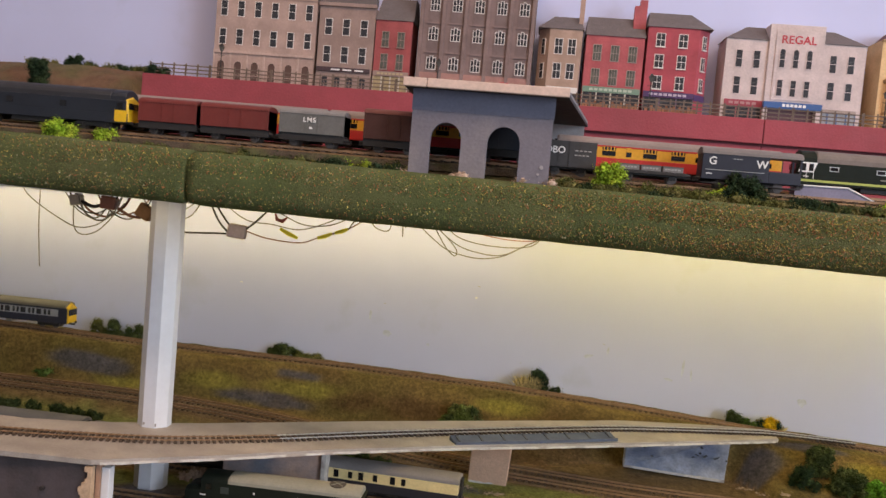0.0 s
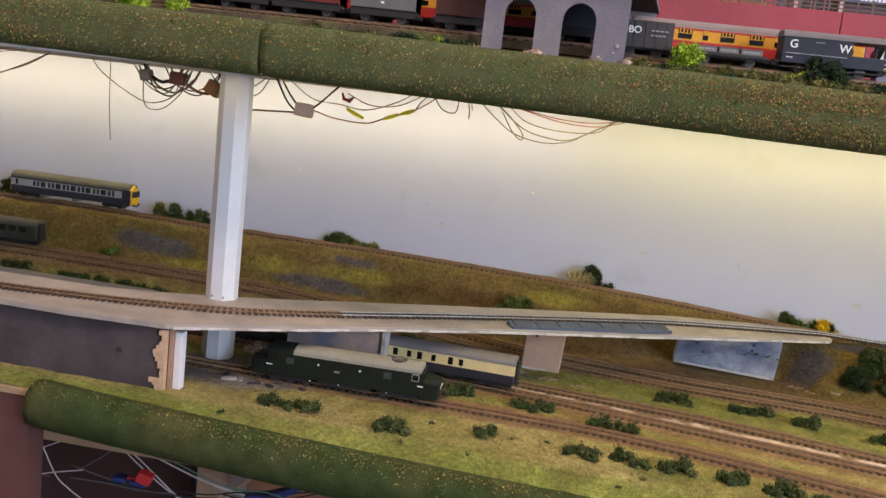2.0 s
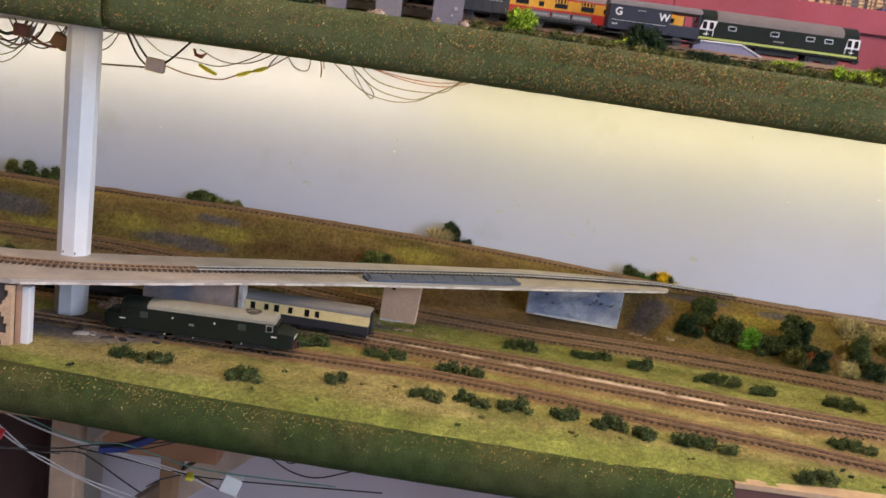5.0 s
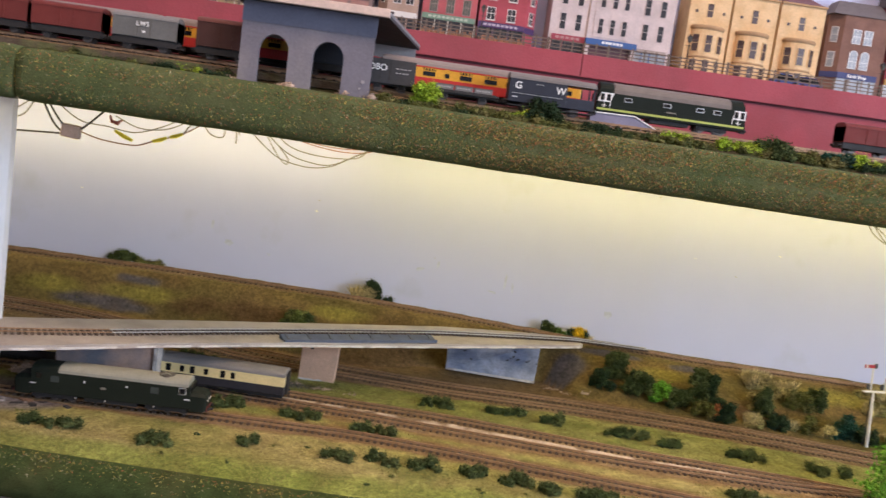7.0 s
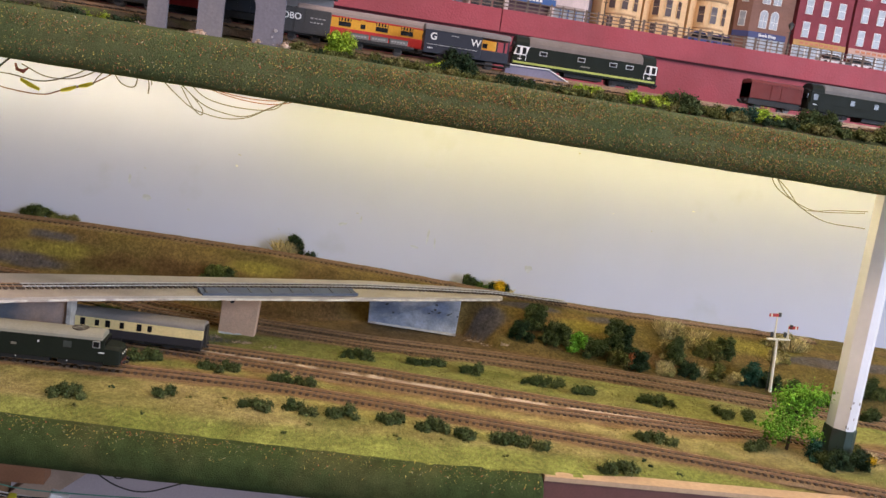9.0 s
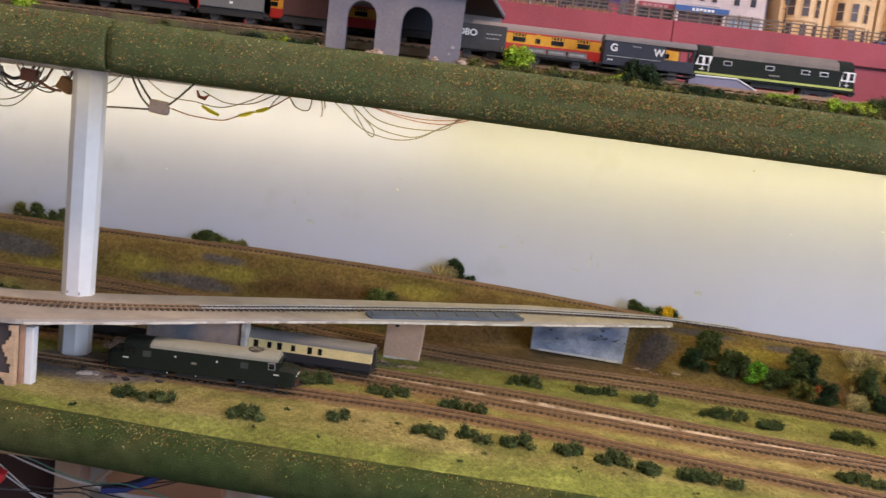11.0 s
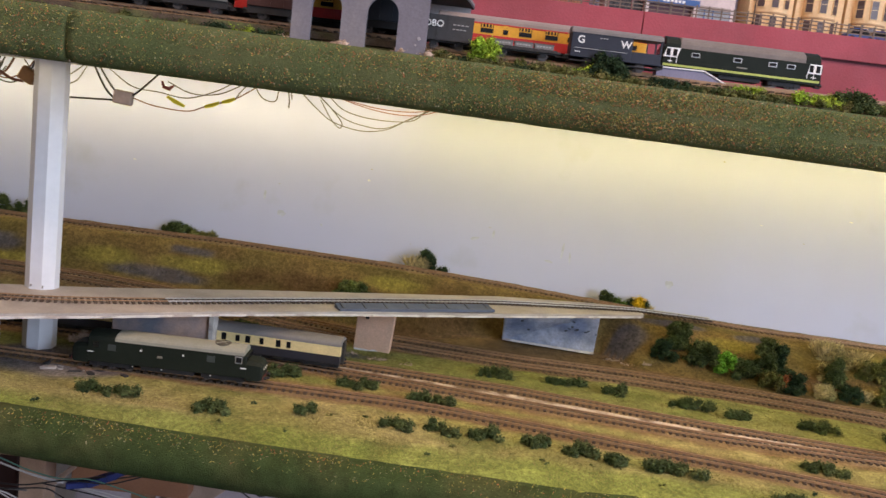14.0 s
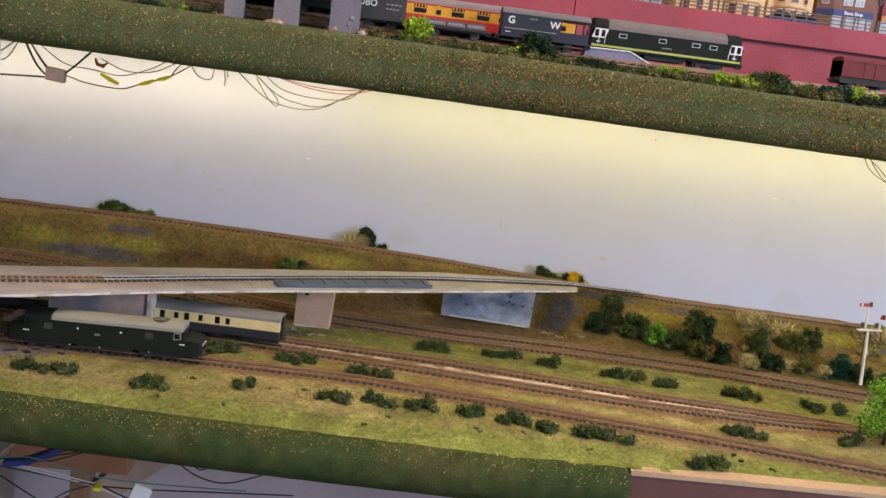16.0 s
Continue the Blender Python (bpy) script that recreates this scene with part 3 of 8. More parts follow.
build_deck()
build_track("railway_track", BRIDGE_LINE, lambda x, y: min(deck_z(x), line_at(RISE, x) + 0.002), "bare bright-railed track laid on the bridge deck", -0.235, 0.29, ballast=False, bright=True, pitch=0.0046)
build_track("railway_track", BRIDGE_LINE, lambda x, y: deck_z(x), "rusty brown track on the bridge approach", -0.62, -0.2295, ballast=False, pitch=0.0046)


def quad_block(name, base, top, z0, z1, thick, material, label, category, parent_parts=()):
    """A board standing on edge between two plan points at its foot and two at its head."""
    owner = empty(name, pose(0, 0, 0), label, category)
    a, b = Vector((*base[0], z0[0])), Vector((*base[1], z0[1]))
    c, d = Vector((*top[0], z1[0])), Vector((*top[1], z1[1]))
    w = (b - a).normalized()
    n = Vector((-w.y, w.x, 0)).normalized() * thick
    bm = bmesh.new()
    bm_loft(bm, [[a, b, b + n, a + n], [c, d, d + n, c + n]])
    bmesh.ops.bevel(bm, geom=list(bm.edges), offset=0.0006, segments=1, affect="EDGES")
    part("board", bm, material, owner)
    return owner, a, b, c, d, n


PIER = mat("salmon_card_pier", (0.64, 0.41, 0.285), 0.85, var=0.08, scale=60, bump=0.3, bscale=500)
BLUE_PIER = mat("patchy_blue_pier", (0.20, 0.255, 0.38), 0.6, color2=(0.50, 0.54, 0.62), mix_scale=34, mix_low=0.40, mix_high=0.64, var=0.24, scale=70, var2=0.15, scale2=400, bump=0.4)
pier, a, b, c, d, n = quad_block("bridge_pier", [(-0.087, 0.744), (-0.053, 0.742)], [(-0.085, 0.738), (-0.050, 0.738)], (0.882, 0.881), (0.929, 0.929), 0.014, PIER, "salmon-pink board bridge pier with a chipped foot", "bridge pier")
bm = bmesh.new()
bm_disc(bm, (-0.076, 0.916), 0.0022, 0.7385, 0.7425, 10)
part("hole", bm, plain("dark_hole", (0.03, 0.025, 0.025), 0.9), pier)
bm = bmesh.new()
bm_loft(bm, [[(x, 0.7425, 0.8815), (x, 0.7435, 0.8815), (x, 0.7435, h), (x, 0.7425, h)] for x, h in ((-0.086 + 0.0036 * k, 0.8832 + 0.0014 * random.random()) for k in range(10))])
part("chipped_foot", bm, DECK_EDGE, pier)
pier, a, b, c, d, n = quad_block("bridge_pier", [(0.059, 0.842), (0.155, 0.836)], [(0.055, 0.800), (0.154, 0.822)], (0.8835, 0.8805), (0.9275, 0.927), 0.014, BLUE_PIER, "patchy blue painted bridge abutment with a pale foot line", "bridge pier")
bm = bmesh.new()
rings = []
for k in range(25):
    p, o, h = a.lerp(b, k / 24), Vector((0, -0.0012, 0)), 0.0022 + 0.0022 * random.random()
    rings.append([p + o, p, p + Vector((0, 0, h + 0.0008)), p + o + Vector((0, 0.0004, h))])
bm_loft(bm, rings)
part("pale_foot", bm, DECK_EDGE, pier)
rng = random.Random(31)
for k in range(13):
    u, v = (rng.uniform(0.66, 0.99), rng.uniform(0.45, 0.97)) if k < 9 else (rng.uniform(0.1, 0.6), rng.uniform(0.15, 0.95))
    p = a.lerp(b, u).lerp(c.lerp(d, u), v)
    bm = bmesh.new()
    w_, h_ = rng.uniform(0.0008, 0.0028), rng.uniform(0.0003, 0.0011)
    bm_disc(bm, (0, 0), 1.0, -0.25, 0.25, 9)
    bmesh.ops.scale(bm, vec=(w_, 0.0006, h_), verts=bm.verts)
    bmesh.ops.transform(bm, matrix=Matrix.Translation(p + Vector((0, -0.0001, 0))) @ Matrix.Rotation(rng.uniform(-0.5, 0.5), 4, "Y"), verts=bm.verts)
    part("paint_scrape", bm, mat("dark_scrape", (0.06, 0.065, 0.07), 0.9), pier)
# The blue-grey second colour paints the deck's shadow onto the pink board.
pier = quad_block("bridge_pier", [(-0.275, 0.640), (-0.196, 0.648)], [(-0.275, 0.640), (-0.196, 0.648)], (0.884, 0.884), (0.930, 0.9295), 0.012, mat("pink_pier_shadowed", (0.50, 0.34, 0.27), 0.85, color2=(0.17, 0.18, 0.22), mix_scale=22, mix_low=0.42, mix_high=0.62, var=0.1, scale=60, bump=0.3, bscale=500), "pink board pier with painted grey shadow behind the dark green locomotive", "bridge pier")[0]
box_part("pale_edge", (-0.1975, -0.1940, 0.6450, 0.6606, 0.884, 0.9285), DECK_EDGE, pier)

PLATE = mat("slate_blue_girder", (0.085, 0.105, 0.155), 0.75, var=0.15, scale=70, var2=0.1, bump=0.2)


def girder():
    """Panelled girder plate lying along the near edge of the deck."""
    owner = empty("girder_plate", pose(0, 0, 0), "slate-blue panelled girder plate lying on the deck edge", "girder")
    a, b = Vector((-0.096, line_at(NEAR, -0.096) + 0.003, deck_z(0) + 0.0005)), Vector((0.040, line_at(NEAR, 0.040) + 0.003, deck_z(0) + 0.0005))
    w = (b - a).normalized()
    n = Vector((-w.y, w.x, 0))
    m = Matrix(((w.x, n.x, 0, a.x), (w.y, n.y, 0, a.y), (w.z, n.z, 1, a.z), (0, 0, 0, 1)))
    owner.matrix_basis = m
    L = (b - a).length
    bm = bmesh.new()
    bm_loft(bm, [[(x, 0, 0), (x, 0.0135, 0), (x, 0.0125, 0.0045), (x, 0.0020, 0.0018), (x, 0.0, 0.0018)] for x in (0.0, 0.003, L - 0.003, L)])
    part("plate", bm, PLATE, owner)
    for k in range(8):
        x = 0.004 + (L - 0.010) * k / 7
        bm = bmesh.new()
        bm_loft(bm, [[(x, 0.0022, 0.0017), (x + 0.0016, 0.0022, 0.0017), (x + 0.0016, 0.0125, 0.0044), (x, 0.0125, 0.0044)],
                     [(x, 0.0022, 0.0027), (x + 0.0016, 0.0022, 0.0027), (x + 0.0016, 0.0125, 0.0054), (x, 0.0125, 0.0054)]])
        part("rib", bm, plain("dark_rib", (0.05, 0.06, 0.085)), owner)
    box_part("lower_flange", (0, L, -0.0012, 0.0004, 0.0, 0.0026), PLATE, owner)


girder()

GREY_BLOCK = mat("dark_grey_emulsion", (0.075, 0.060, 0.066), 0.8, var=0.14, scale=25, color2=(0.055, 0.045, 0.049), mix_scale=30, bump=0.5, bscale=200)
WHITE_PAINT = mat("white_gloss_wood", (0.76, 0.77, 0.81), 0.45, var=0.05, scale=25, var2=0.02, scale2=220)


def block():
    owner = empty("abutment_block", pose(0, 0, 0), "dark grey painted plaster abutment block with chipped edges", "abutment")
    bm = bmesh.new()
    bm_loft(bm, [[(-0.62, 0.531, 0.889), (-0.330, 0.536, 0.886), (-0.330, 0.553, 0.886), (-0.62, 0.556, 0.889)],
                 [(-0.62, 0.533, 0.935), (-0.333, 0.537, 0.9315), (-0.333, 0.556, 0.9315), (-0.62, 0.556, 0.935)]])
    bmesh.ops.subdivide_edges(bm, edges=[e for e in bm.edges if e.calc_length() > 0.1], cuts=24)
    for v in bm.verts:
        v.co.y += 0.0012 * noise.noise(v.co * 60)
    part("face_board", bm, GREY_BLOCK, owner)
    bm = bmesh.new()
    rng = random.Random(4)
    z = 0.886
    while z < 0.930:
        h = rng.uniform(0.0015, 0.0035)
        w = rng.uniform(0.001, 0.004) if z > 0.892 else rng.uniform(0.004, 0.011)
        if 0.907 < z < 0.917:
            w += 0.004
        bm_loft(bm, [[(-0.3305 - w, 0.5345, zz), (-0.3293, 0.5348, zz), (-0.3293, 0.5400, zz), (-0.3305 - w, 0.5372, zz)] for zz in (z, min(z + h, 0.931))])
        z += h
    part("chipped_edge", bm, mat("raw_plaster_chip", (0.55, 0.38, 0.25), 0.9, var=0.15, scale=200, bump=0.6), owner, "bare chipped plaster edge")
    bm = bmesh.new()
    bm_disc(bm, (-0.3635, 0.912), 0.0016, 0.5335, 0.5362, 10)
    part("screw_hole", bm, plain("dark_hole", (0.03, 0.025, 0.025)), owner)
    bm = bmesh.new()
    bm_box(bm, -0.3292, -0.3262, 0.541, 0.556, 0.886, 0.9315)
    part("wood_core", bm, mat("red_brown_wood", (0.42, 0.25, 0.17), 0.8), owner)
    box_part("white_post", (-0.3260, -0.3202, 0.5425, 0.5500, 0.886, 0.9285), WHITE_PAINT, owner, "white painted wooden post", bevel=0.0006)


block()


def pillar(x0, x1, y0, y1, z0, z1, label, dark_foot=False):
    """Square-sawn timber upright carrying the upper shelf, with chamfered corners."""
    owner = empty("support_pillar", pose((x0 + x1) / 2, (y0 + y1) / 2, z0), label, "pillar")
    w, d, h, c = (x1 - x0) / 2, (y1 - y0) / 2, z1 - z0, 0.0072
    bm = bmesh.new()
    plan = [(-w + c, -d), (w - c, -d), (w, -d + c), (w, d - c), (w - c, d), (-w + c, d), (-w, d - c), (-w, -d + c)]
    bm_loft(bm, [[(x * (1 + 0.01 * math.sin(k * 2.1)), y, h * k / 8) for x, y in plan] for k in range(9)])
    part("post", bm, WHITE_PAINT, owner)
    bm = bmesh.new()
    rng = random.Random(8)
    for k in range(7):
        z = rng.uniform(0.12, 0.35) * h
        x = rng.choice((-w + c, w - c)) + rng.uniform(-0.002, 0.002)
        bm_box(bm, x - 0.0004, x + 0.0004, -d - 0.0002, -d + 0.001, z, z + rng.uniform(0.001, 0.003), bevel=0.0002)
    part("paint_chip", bm, plain("grey_chip", (0.30, 0.27, 0.25), 0.9), owner)
    if dark_foot:
        bm = bmesh.new()
        bm_loft(bm, [[(x * 1.12, y * 1.12, z) for x, y in plan] for z in (0.0, 0.020, 0.032)])
        part("green_foot", bm, mat("dark_green_foot", (0.025, 0.05, 0.04), 0.6, color2=(0.03, 0.035, 0.03), mix_scale=60), owner, "dark green painted foot")
    return owner


pillar(-0.3415, -0.3175, 0.620, 0.643, 0.884, 1.1135, "white painted timber pillar between the two levels")
pillar(0.4445, 0.4650, 0.574, 0.600, 0.872, 1.1135, "white painted timber pillar with a dark green foot", dark_foot=True)

# ---- vegetation ----
def foliage(name, color, color2, island=0.6):
    return mat(name, color, 0.9, color2=color2, mix_scale=90, var=0.3, scale=260, var2=0.3, scale2=1600, bump=0.8, bscale=1200, island=island, spec=0.1)


DARK_LEAF = foliage("dark_clump_foliage", (0.050, 0.072, 0.026), (0.088, 0.110, 0.042))
BLACK_LEAF = foliage("blackish_foliage", (0.024, 0.044, 0.022), (0.040, 0.064, 0.028))
LIME_LEAF = foliage("lime_foliage", (0.26, 0.40, 0.035), (0.34, 0.42, 0.05))
BRIGHT_LEAF = foliage("bright_green_foliage", (0.11, 0.29, 0.03), (0.16, 0.33, 0.04))
OLIVE_LEAF = foliage("olive_foliage", (0.105, 0.115, 0.035), (0.17, 0.155, 0.06))
DRY_LEAF = foliage("dry_straw_foliage", (0.60, 0.50, 0.27), (0.48, 0.40, 0.20))
TEAL_LEAF = foliage("teal_foliage", (0.025, 0.085, 0.06), (0.03, 0.06, 0.04))
YELLOW_LEAF = foliage("yellow_gorse", (0.62, 0.42, 0.02), (0.55, 0.33, 0.02))
RED_LEAF = foliage("rust_foliage", (0.33, 0.10, 0.04), (0.25, 0.12, 0.05))

_ico = bmesh.new()
bmesh.ops.create_icosphere(_ico, subdivisions=1, radius=1.0)
ICO_V = [v.co.copy() for v in _ico.verts]
ICO_F = [tuple(v.index for v in f.verts) for f in _ico.faces]
_ico.free()


def clump_mesh(rng, w, d, h, grain=0.0020, dense=1.0, flecks=1.0, taper=0.35):
    """Cluster of rounded tufts of foam crumbs with ragged flecks on the outside."""
    verts, faces = [], []
    w, h = w * (1.28 if h < 0.012 else 1.08), h * (1.2 if h < 0.012 else 1.04)
    r0 = min(0.0046, h * 0.42, w * 0.45)
    across, up = max(1, round(w / (r0 * 1.15))), max(1, round((h - r0) / (r0 * 1.1)))
    lobes = []
    for j in range(up):
        n = max(1, round(across * (1 - 0.55 * j / up)))
        for k in range(n):
            r = r0 * rng.uniform(0.62, 1.22)
            x = ((k + 0.5) / n * 2 - 1) * max(0.0, w / 2 - 0.25 * r0) * (1 - 0.5 * j / up) + rng.uniform(-0.3, 0.3) * r0
            z = r * 0.55 + (h - 1.6 * r0) * (j / max(1, up - 1) if up > 1 else 0) * rng.uniform(0.85, 1.0) + rng.uniform(0, 0.6) * r0
            lobes.append((Vector((x, rng.uniform(-0.5, 0.5) * d, z)), r))
    g = min(grain, 0.0017)
    for centre, r in lobes:
        spots = []
        share = dense * (r / 0.005) ** 1.6
        for q, s in [(centre, r * 0.80)] + [(None, 0)] * int(40 * share):
            if q is None:
                out = Vector((rng.gauss(0, 1), rng.gauss(0, 1), rng.gauss(0.25, 1))).normalized() * r * rng.uniform(0.72, 1.05)
                q = centre + Vector((out.x, out.y, out.z * 0.92))
                q.z = max(q.z, 0.0003)
                s = g * rng.uniform(0.35, 0.85)
                spots.append(q)
            k = len(verts)
            for v in ICO_V:
                verts.append(q + v * s * rng.uniform(0.7, 1.2))
            faces += [(k + f0, k + f1, k + f2) for f0, f1, f2 in ICO_F]
        for _ in range(int(420 * share * flecks)):
            p = rng.choice(spots or [centre]) + Vector((rng.gauss(0, 1), rng.gauss(0, 1), rng.gauss(0.15, 1))) * g * 0.75
            p.z = max(p.z, 0.0)
            s = g * rng.uniform(0.22, 0.55)
            k = len(verts)
            for _ in range(4):
                verts.append(p + Vector((rng.uniform(-1, 1), rng.uniform(-1, 1), rng.uniform(-1, 1))) * s)
            faces += [(k, k + 1, k + 2), (k, k + 2, k + 3), (k, k + 3, k + 1), (k + 1, k + 3, k + 2)]
    return verts, faces


BUSH_SEED = [10]


def bush(x, y, z, w, d, h, material, label, category="bush", name="bush", grain=0.0020, dense=1.0, flecks=1.0, group=""):
    BUSH_SEED[0] += 1
    verts, faces = clump_mesh(random.Random(BUSH_SEED[0]), w, d, h, grain, dense, flecks)
    me = bpy.data.meshes.new(name)
    me.from_pydata(verts, [], faces)
    me.materials.append(material)
    ob = new(name, me)
    ob.matrix_basis = pose(x, y, z - 0.0008)
    return tagged(ob, label, category, group)


def tuft(x, y, z, w, h, material, label, blades=260, name="grass_tuft"):
    """Wiry bunch of dry twigs and fibres."""
    BUSH_SEED[0] += 1
    rng = random.Random(BUSH_SEED[0])
    verts, faces = [], []
    for _ in range(blades):
        a, r = rng.uniform(0, 6.28), rng.random() * w * 0.25
        p = Vector((r * math.cos(a), r * math.sin(a) * 0.5, 0))
        tip = p + Vector((math.cos(a) * w * rng.uniform(0.05, 0.45), math.sin(a) * w * rng.uniform(0.05, 0.25), h * rng.uniform(0.45, 1.0)))
        mid = p.lerp(tip, 0.5) + Vector((rng.gauss(0, 1), rng.gauss(0, 1), rng.gauss(0, 1))) * w * 0.05
        s = Vector((rng.uniform(-1, 1), rng.uniform(-1, 1), 0)).normalized() * rng.uniform(0.00030, 0.00058)
        k = len(verts)
        verts += [p - s, p + s, mid + s, mid - s, tip]
        faces += [(k, k + 1, k + 2, k + 3), (k + 3, k + 2, k + 4)]
    me = bpy.data.meshes.new(name)
    me.from_pydata(verts, [], faces)
    me.materials.append(material)
    ob = new(name, me)
    ob.matrix_basis = pose(x, y, z - 0.0005)
    return tagged(ob, label, "dry grass")


FRONT_ROW = [(-0.240, 0.545, 0.034), (-0.163, 0.541, 0.020), (-0.101, 0.560, 0.014), (-0.034, 0.555, 0.020), (0.001, 0.555, 0.017), (0.032, 0.557, 0.020),
             (0.068, 0.554, 0.015), (0.100, 0.549, 0.022), (0.125, 0.542, 0.013), (0.166, 0.541, 0.034), (0.238, 0.514, 0.026)]
for bx, by, bw in FRONT_ROW:
    bush(bx, by, land_z(bx, by), bw, 0.012, 0.0096, DARK_LEAF, "dark green foam clump bush on the front turf", group="front turf bushes")
for bx, by, bw in [(-0.129, 0.636, 0.020), (-0.070, 0.632, 0.028), (-0.011, 0.617, 0.028), (0.291, 0.580, 0.028), (0.389, 0.592, 0.012), (0.376, 0.588, 0.007)]:
    bush(bx, by, ground_z(bx), bw, 0.011, 0.0086, DARK_LEAF, "dark green foam clump bush between two tracks", group="bushes between tracks")
for bx, by, bw in [(0.046, 0.716, 0.026), (0.112, 0.717, 0.030), (0.154, 0.710, 0.016), (0.221, 0.699, 0.033), (0.258, 0.683, 0.018), (0.328, 0.680, 0.028), (0.391, 0.667, 0.014), (0.415, 0.665, 0.010)]:
    bush(bx, by, ground_z(bx), bw, 0.012, 0.0088, DARK_LEAF, "dark green foam clump bush beside the far running track", group="bushes by the running track")
for bx, by, bw in [(-0.195, 0.752, 0.014), (-0.170, 0.748, 0.022), (-0.600, 0.764, 0.024), (-0.535, 0.757, 0.026), (-0.505, 0.756, 0.014), (-0.470, 0.755, 0.026), (-0.440, 0.752, 0.012)]:
    bush(bx, by, land_z(bx, by), bw, 0.010, 0.0100, DARK_LEAF, "dark green foam clump bush on grass behind the bridge", group="bushes behind the bridge")
rng = random.Random(21)
for k in range(34):
    bx, by = rng.uniform(-0.28, 0.42), rng.uniform(0.512, 0.57)
    if abs(by - line_at(T1, bx)) > 0.02:
        bush(bx, by, ground_z(bx), 0.0035, 0.003, 0.0028, rng.choice((DARK_LEAF, OLIVE_LEAF, BLACK_LEAF)), "small crumb of dark scatter on the turf", "scatter", "scatter_crumb", grain=0.0009, dense=0.35, flecks=0.5, group="scatter crumbs")


def on_bank(bx, by, bw, bd, bh, material, label, **more):
    return bush(bx, by, land_z(bx, by), bw, bd, bh, material, label, **more)


# back edge along the backscene
for bx, bw, bh in [(-0.306, 0.030, 0.012), (-0.278, 0.024, 0.009)]:
    bush(bx, 0.893, line_at(RISE, bx) - 0.004, bw, 0.014, bh, DARK_LEAF if bw > 0.025 else OLIVE_LEAF, "dark green bush at the foot of the backscene")
for bx, bw, bh in [(-0.515, 0.016, 0.018), (-0.495, 0.022, 0.016), (-0.470, 0.022, 0.013), (-0.448, 0.018, 0.009), (-0.700, 0.03, 0.02)]:
    bush(bx, 0.893, line_at(RISE, bx) - 0.004, bw, 0.014, bh, (DARK_LEAF, OLIVE_LEAF, DARK_LEAF, BLACK_LEAF, OLIVE_LEAF)[int(bw * 1000) % 5], "mixed green bush at the foot of the backscene")
tuft(-0.040, 0.890, line_at(RISE, -0.038) - 0.004, 0.036, 0.019, DRY_LEAF, "pale dry twiggy tuft against the backscene", 420)
bush(-0.029, 0.893, line_at(RISE, -0.03) - 0.004, 0.020, 0.010, 0.021, BLACK_LEAF, "small dark upright shrub against the backscene", grain=0.0022)
bush(-0.011, 0.894, line_at(RISE, -0.01) - 0.004, 0.010, 0.010, 0.009, BLACK_LEAF, "small dark shrub against the backscene")
bush(0.172, 0.893, line_at(RISE, 0.17) - 0.004, 0.016, 0.010, 0.013, DARK_LEAF, "dark green shrub beside yellow gorse")
bush(0.186, 0.893, line_at(RISE, 0.18) - 0.004, 0.012, 0.010, 0.010, foliage("mid_green_foliage", (0.07, 0.13, 0.03), (0.10, 0.16, 0.04)), "mid green shrub beside yellow gorse")
bush(0.206, 0.891, line_at(RISE, 0.2) - 0.004, 0.019, 0.010, 0.012, YELLOW_LEAF, "yellow flowering gorse bush against the backscene")
bush(0.197, 0.890, line_at(RISE, 0.2) - 0.004, 0.005, 0.005, 0.011, BLACK_LEAF, "dark shrub at the edge of the gorse")
bush(0.214, 0.890, line_at(RISE, 0.2) - 0.004, 0.005, 0.005, 0.010, BLACK_LEAF, "dark shrub at the edge of the gorse")
tuft(0.217, 0.893, line_at(RISE, 0.21) - 0.004, 0.016, 0.007, DRY_LEAF, "pale dry grass beside the gorse", 160)
# shrubs on the bank
on_bank(-0.100, 0.842, 0.030, 0.014, 0.016, DARK_LEAF, "green shrub half way up the bank")
on_bank(-0.104, 0.838, 0.030, 0.011, 0.026, foliage("light_green_foliage", (0.13, 0.17, 0.045), (0.19, 0.21, 0.07)), "lighter green shrub on the bank")
on_bank(-0.118, 0.840, 0.012, 0.010, 0.012, foliage("mid_green_foliage", (0.07, 0.13, 0.03), (0.10, 0.16, 0.04)), "lighter green shrub on the bank")
on_bank(-0.545, 0.842, 0.020, 0.010, 0.009, foliage("mid_green_foliage", (0.07, 0.13, 0.03), (0.10, 0.16, 0.04)), "small green shrub below the railcar")
BANK_WEST = [
        (0.222, 0.818, 0.022, 0.016, 0.020, BLACK_LEAF, "dark shrub at the foot of the bank"), (0.238, 0.828, 0.026, 0.016, 0.028, DARK_LEAF, "tall dark shrub on the bank"),
        (0.262, 0.815, 0.036, 0.016, 0.024, DARK_LEAF, "dark green shrub on the bank"), (0.285, 0.812, 0.022, 0.012, 0.017, BRIGHT_LEAF, "bright green shrub on the bank"),
        (0.304, 0.806, 0.024, 0.014, 0.019, DARK_LEAF, "dark green shrub at the bank foot"), (0.324, 0.812, 0.022, 0.014, 0.036, DARK_LEAF, "tall dark conifer-like shrub on the bank"),
        (0.338, 0.812, 0.016, 0.010, 0.029, BLACK_LEAF, "blackish upright shrub on the bank"), (0.326, 0.792, 0.022, 0.012, 0.018, OLIVE_LEAF, "olive shrub at the bank foot"),
        (0.345, 0.790, 0.026, 0.014, 0.021, BLACK_LEAF, "blackish shrub at the bank foot"), (0.338, 0.788, 0.006, 0.006, 0.019, RED_LEAF, "small rust-red shrub on the bank")]
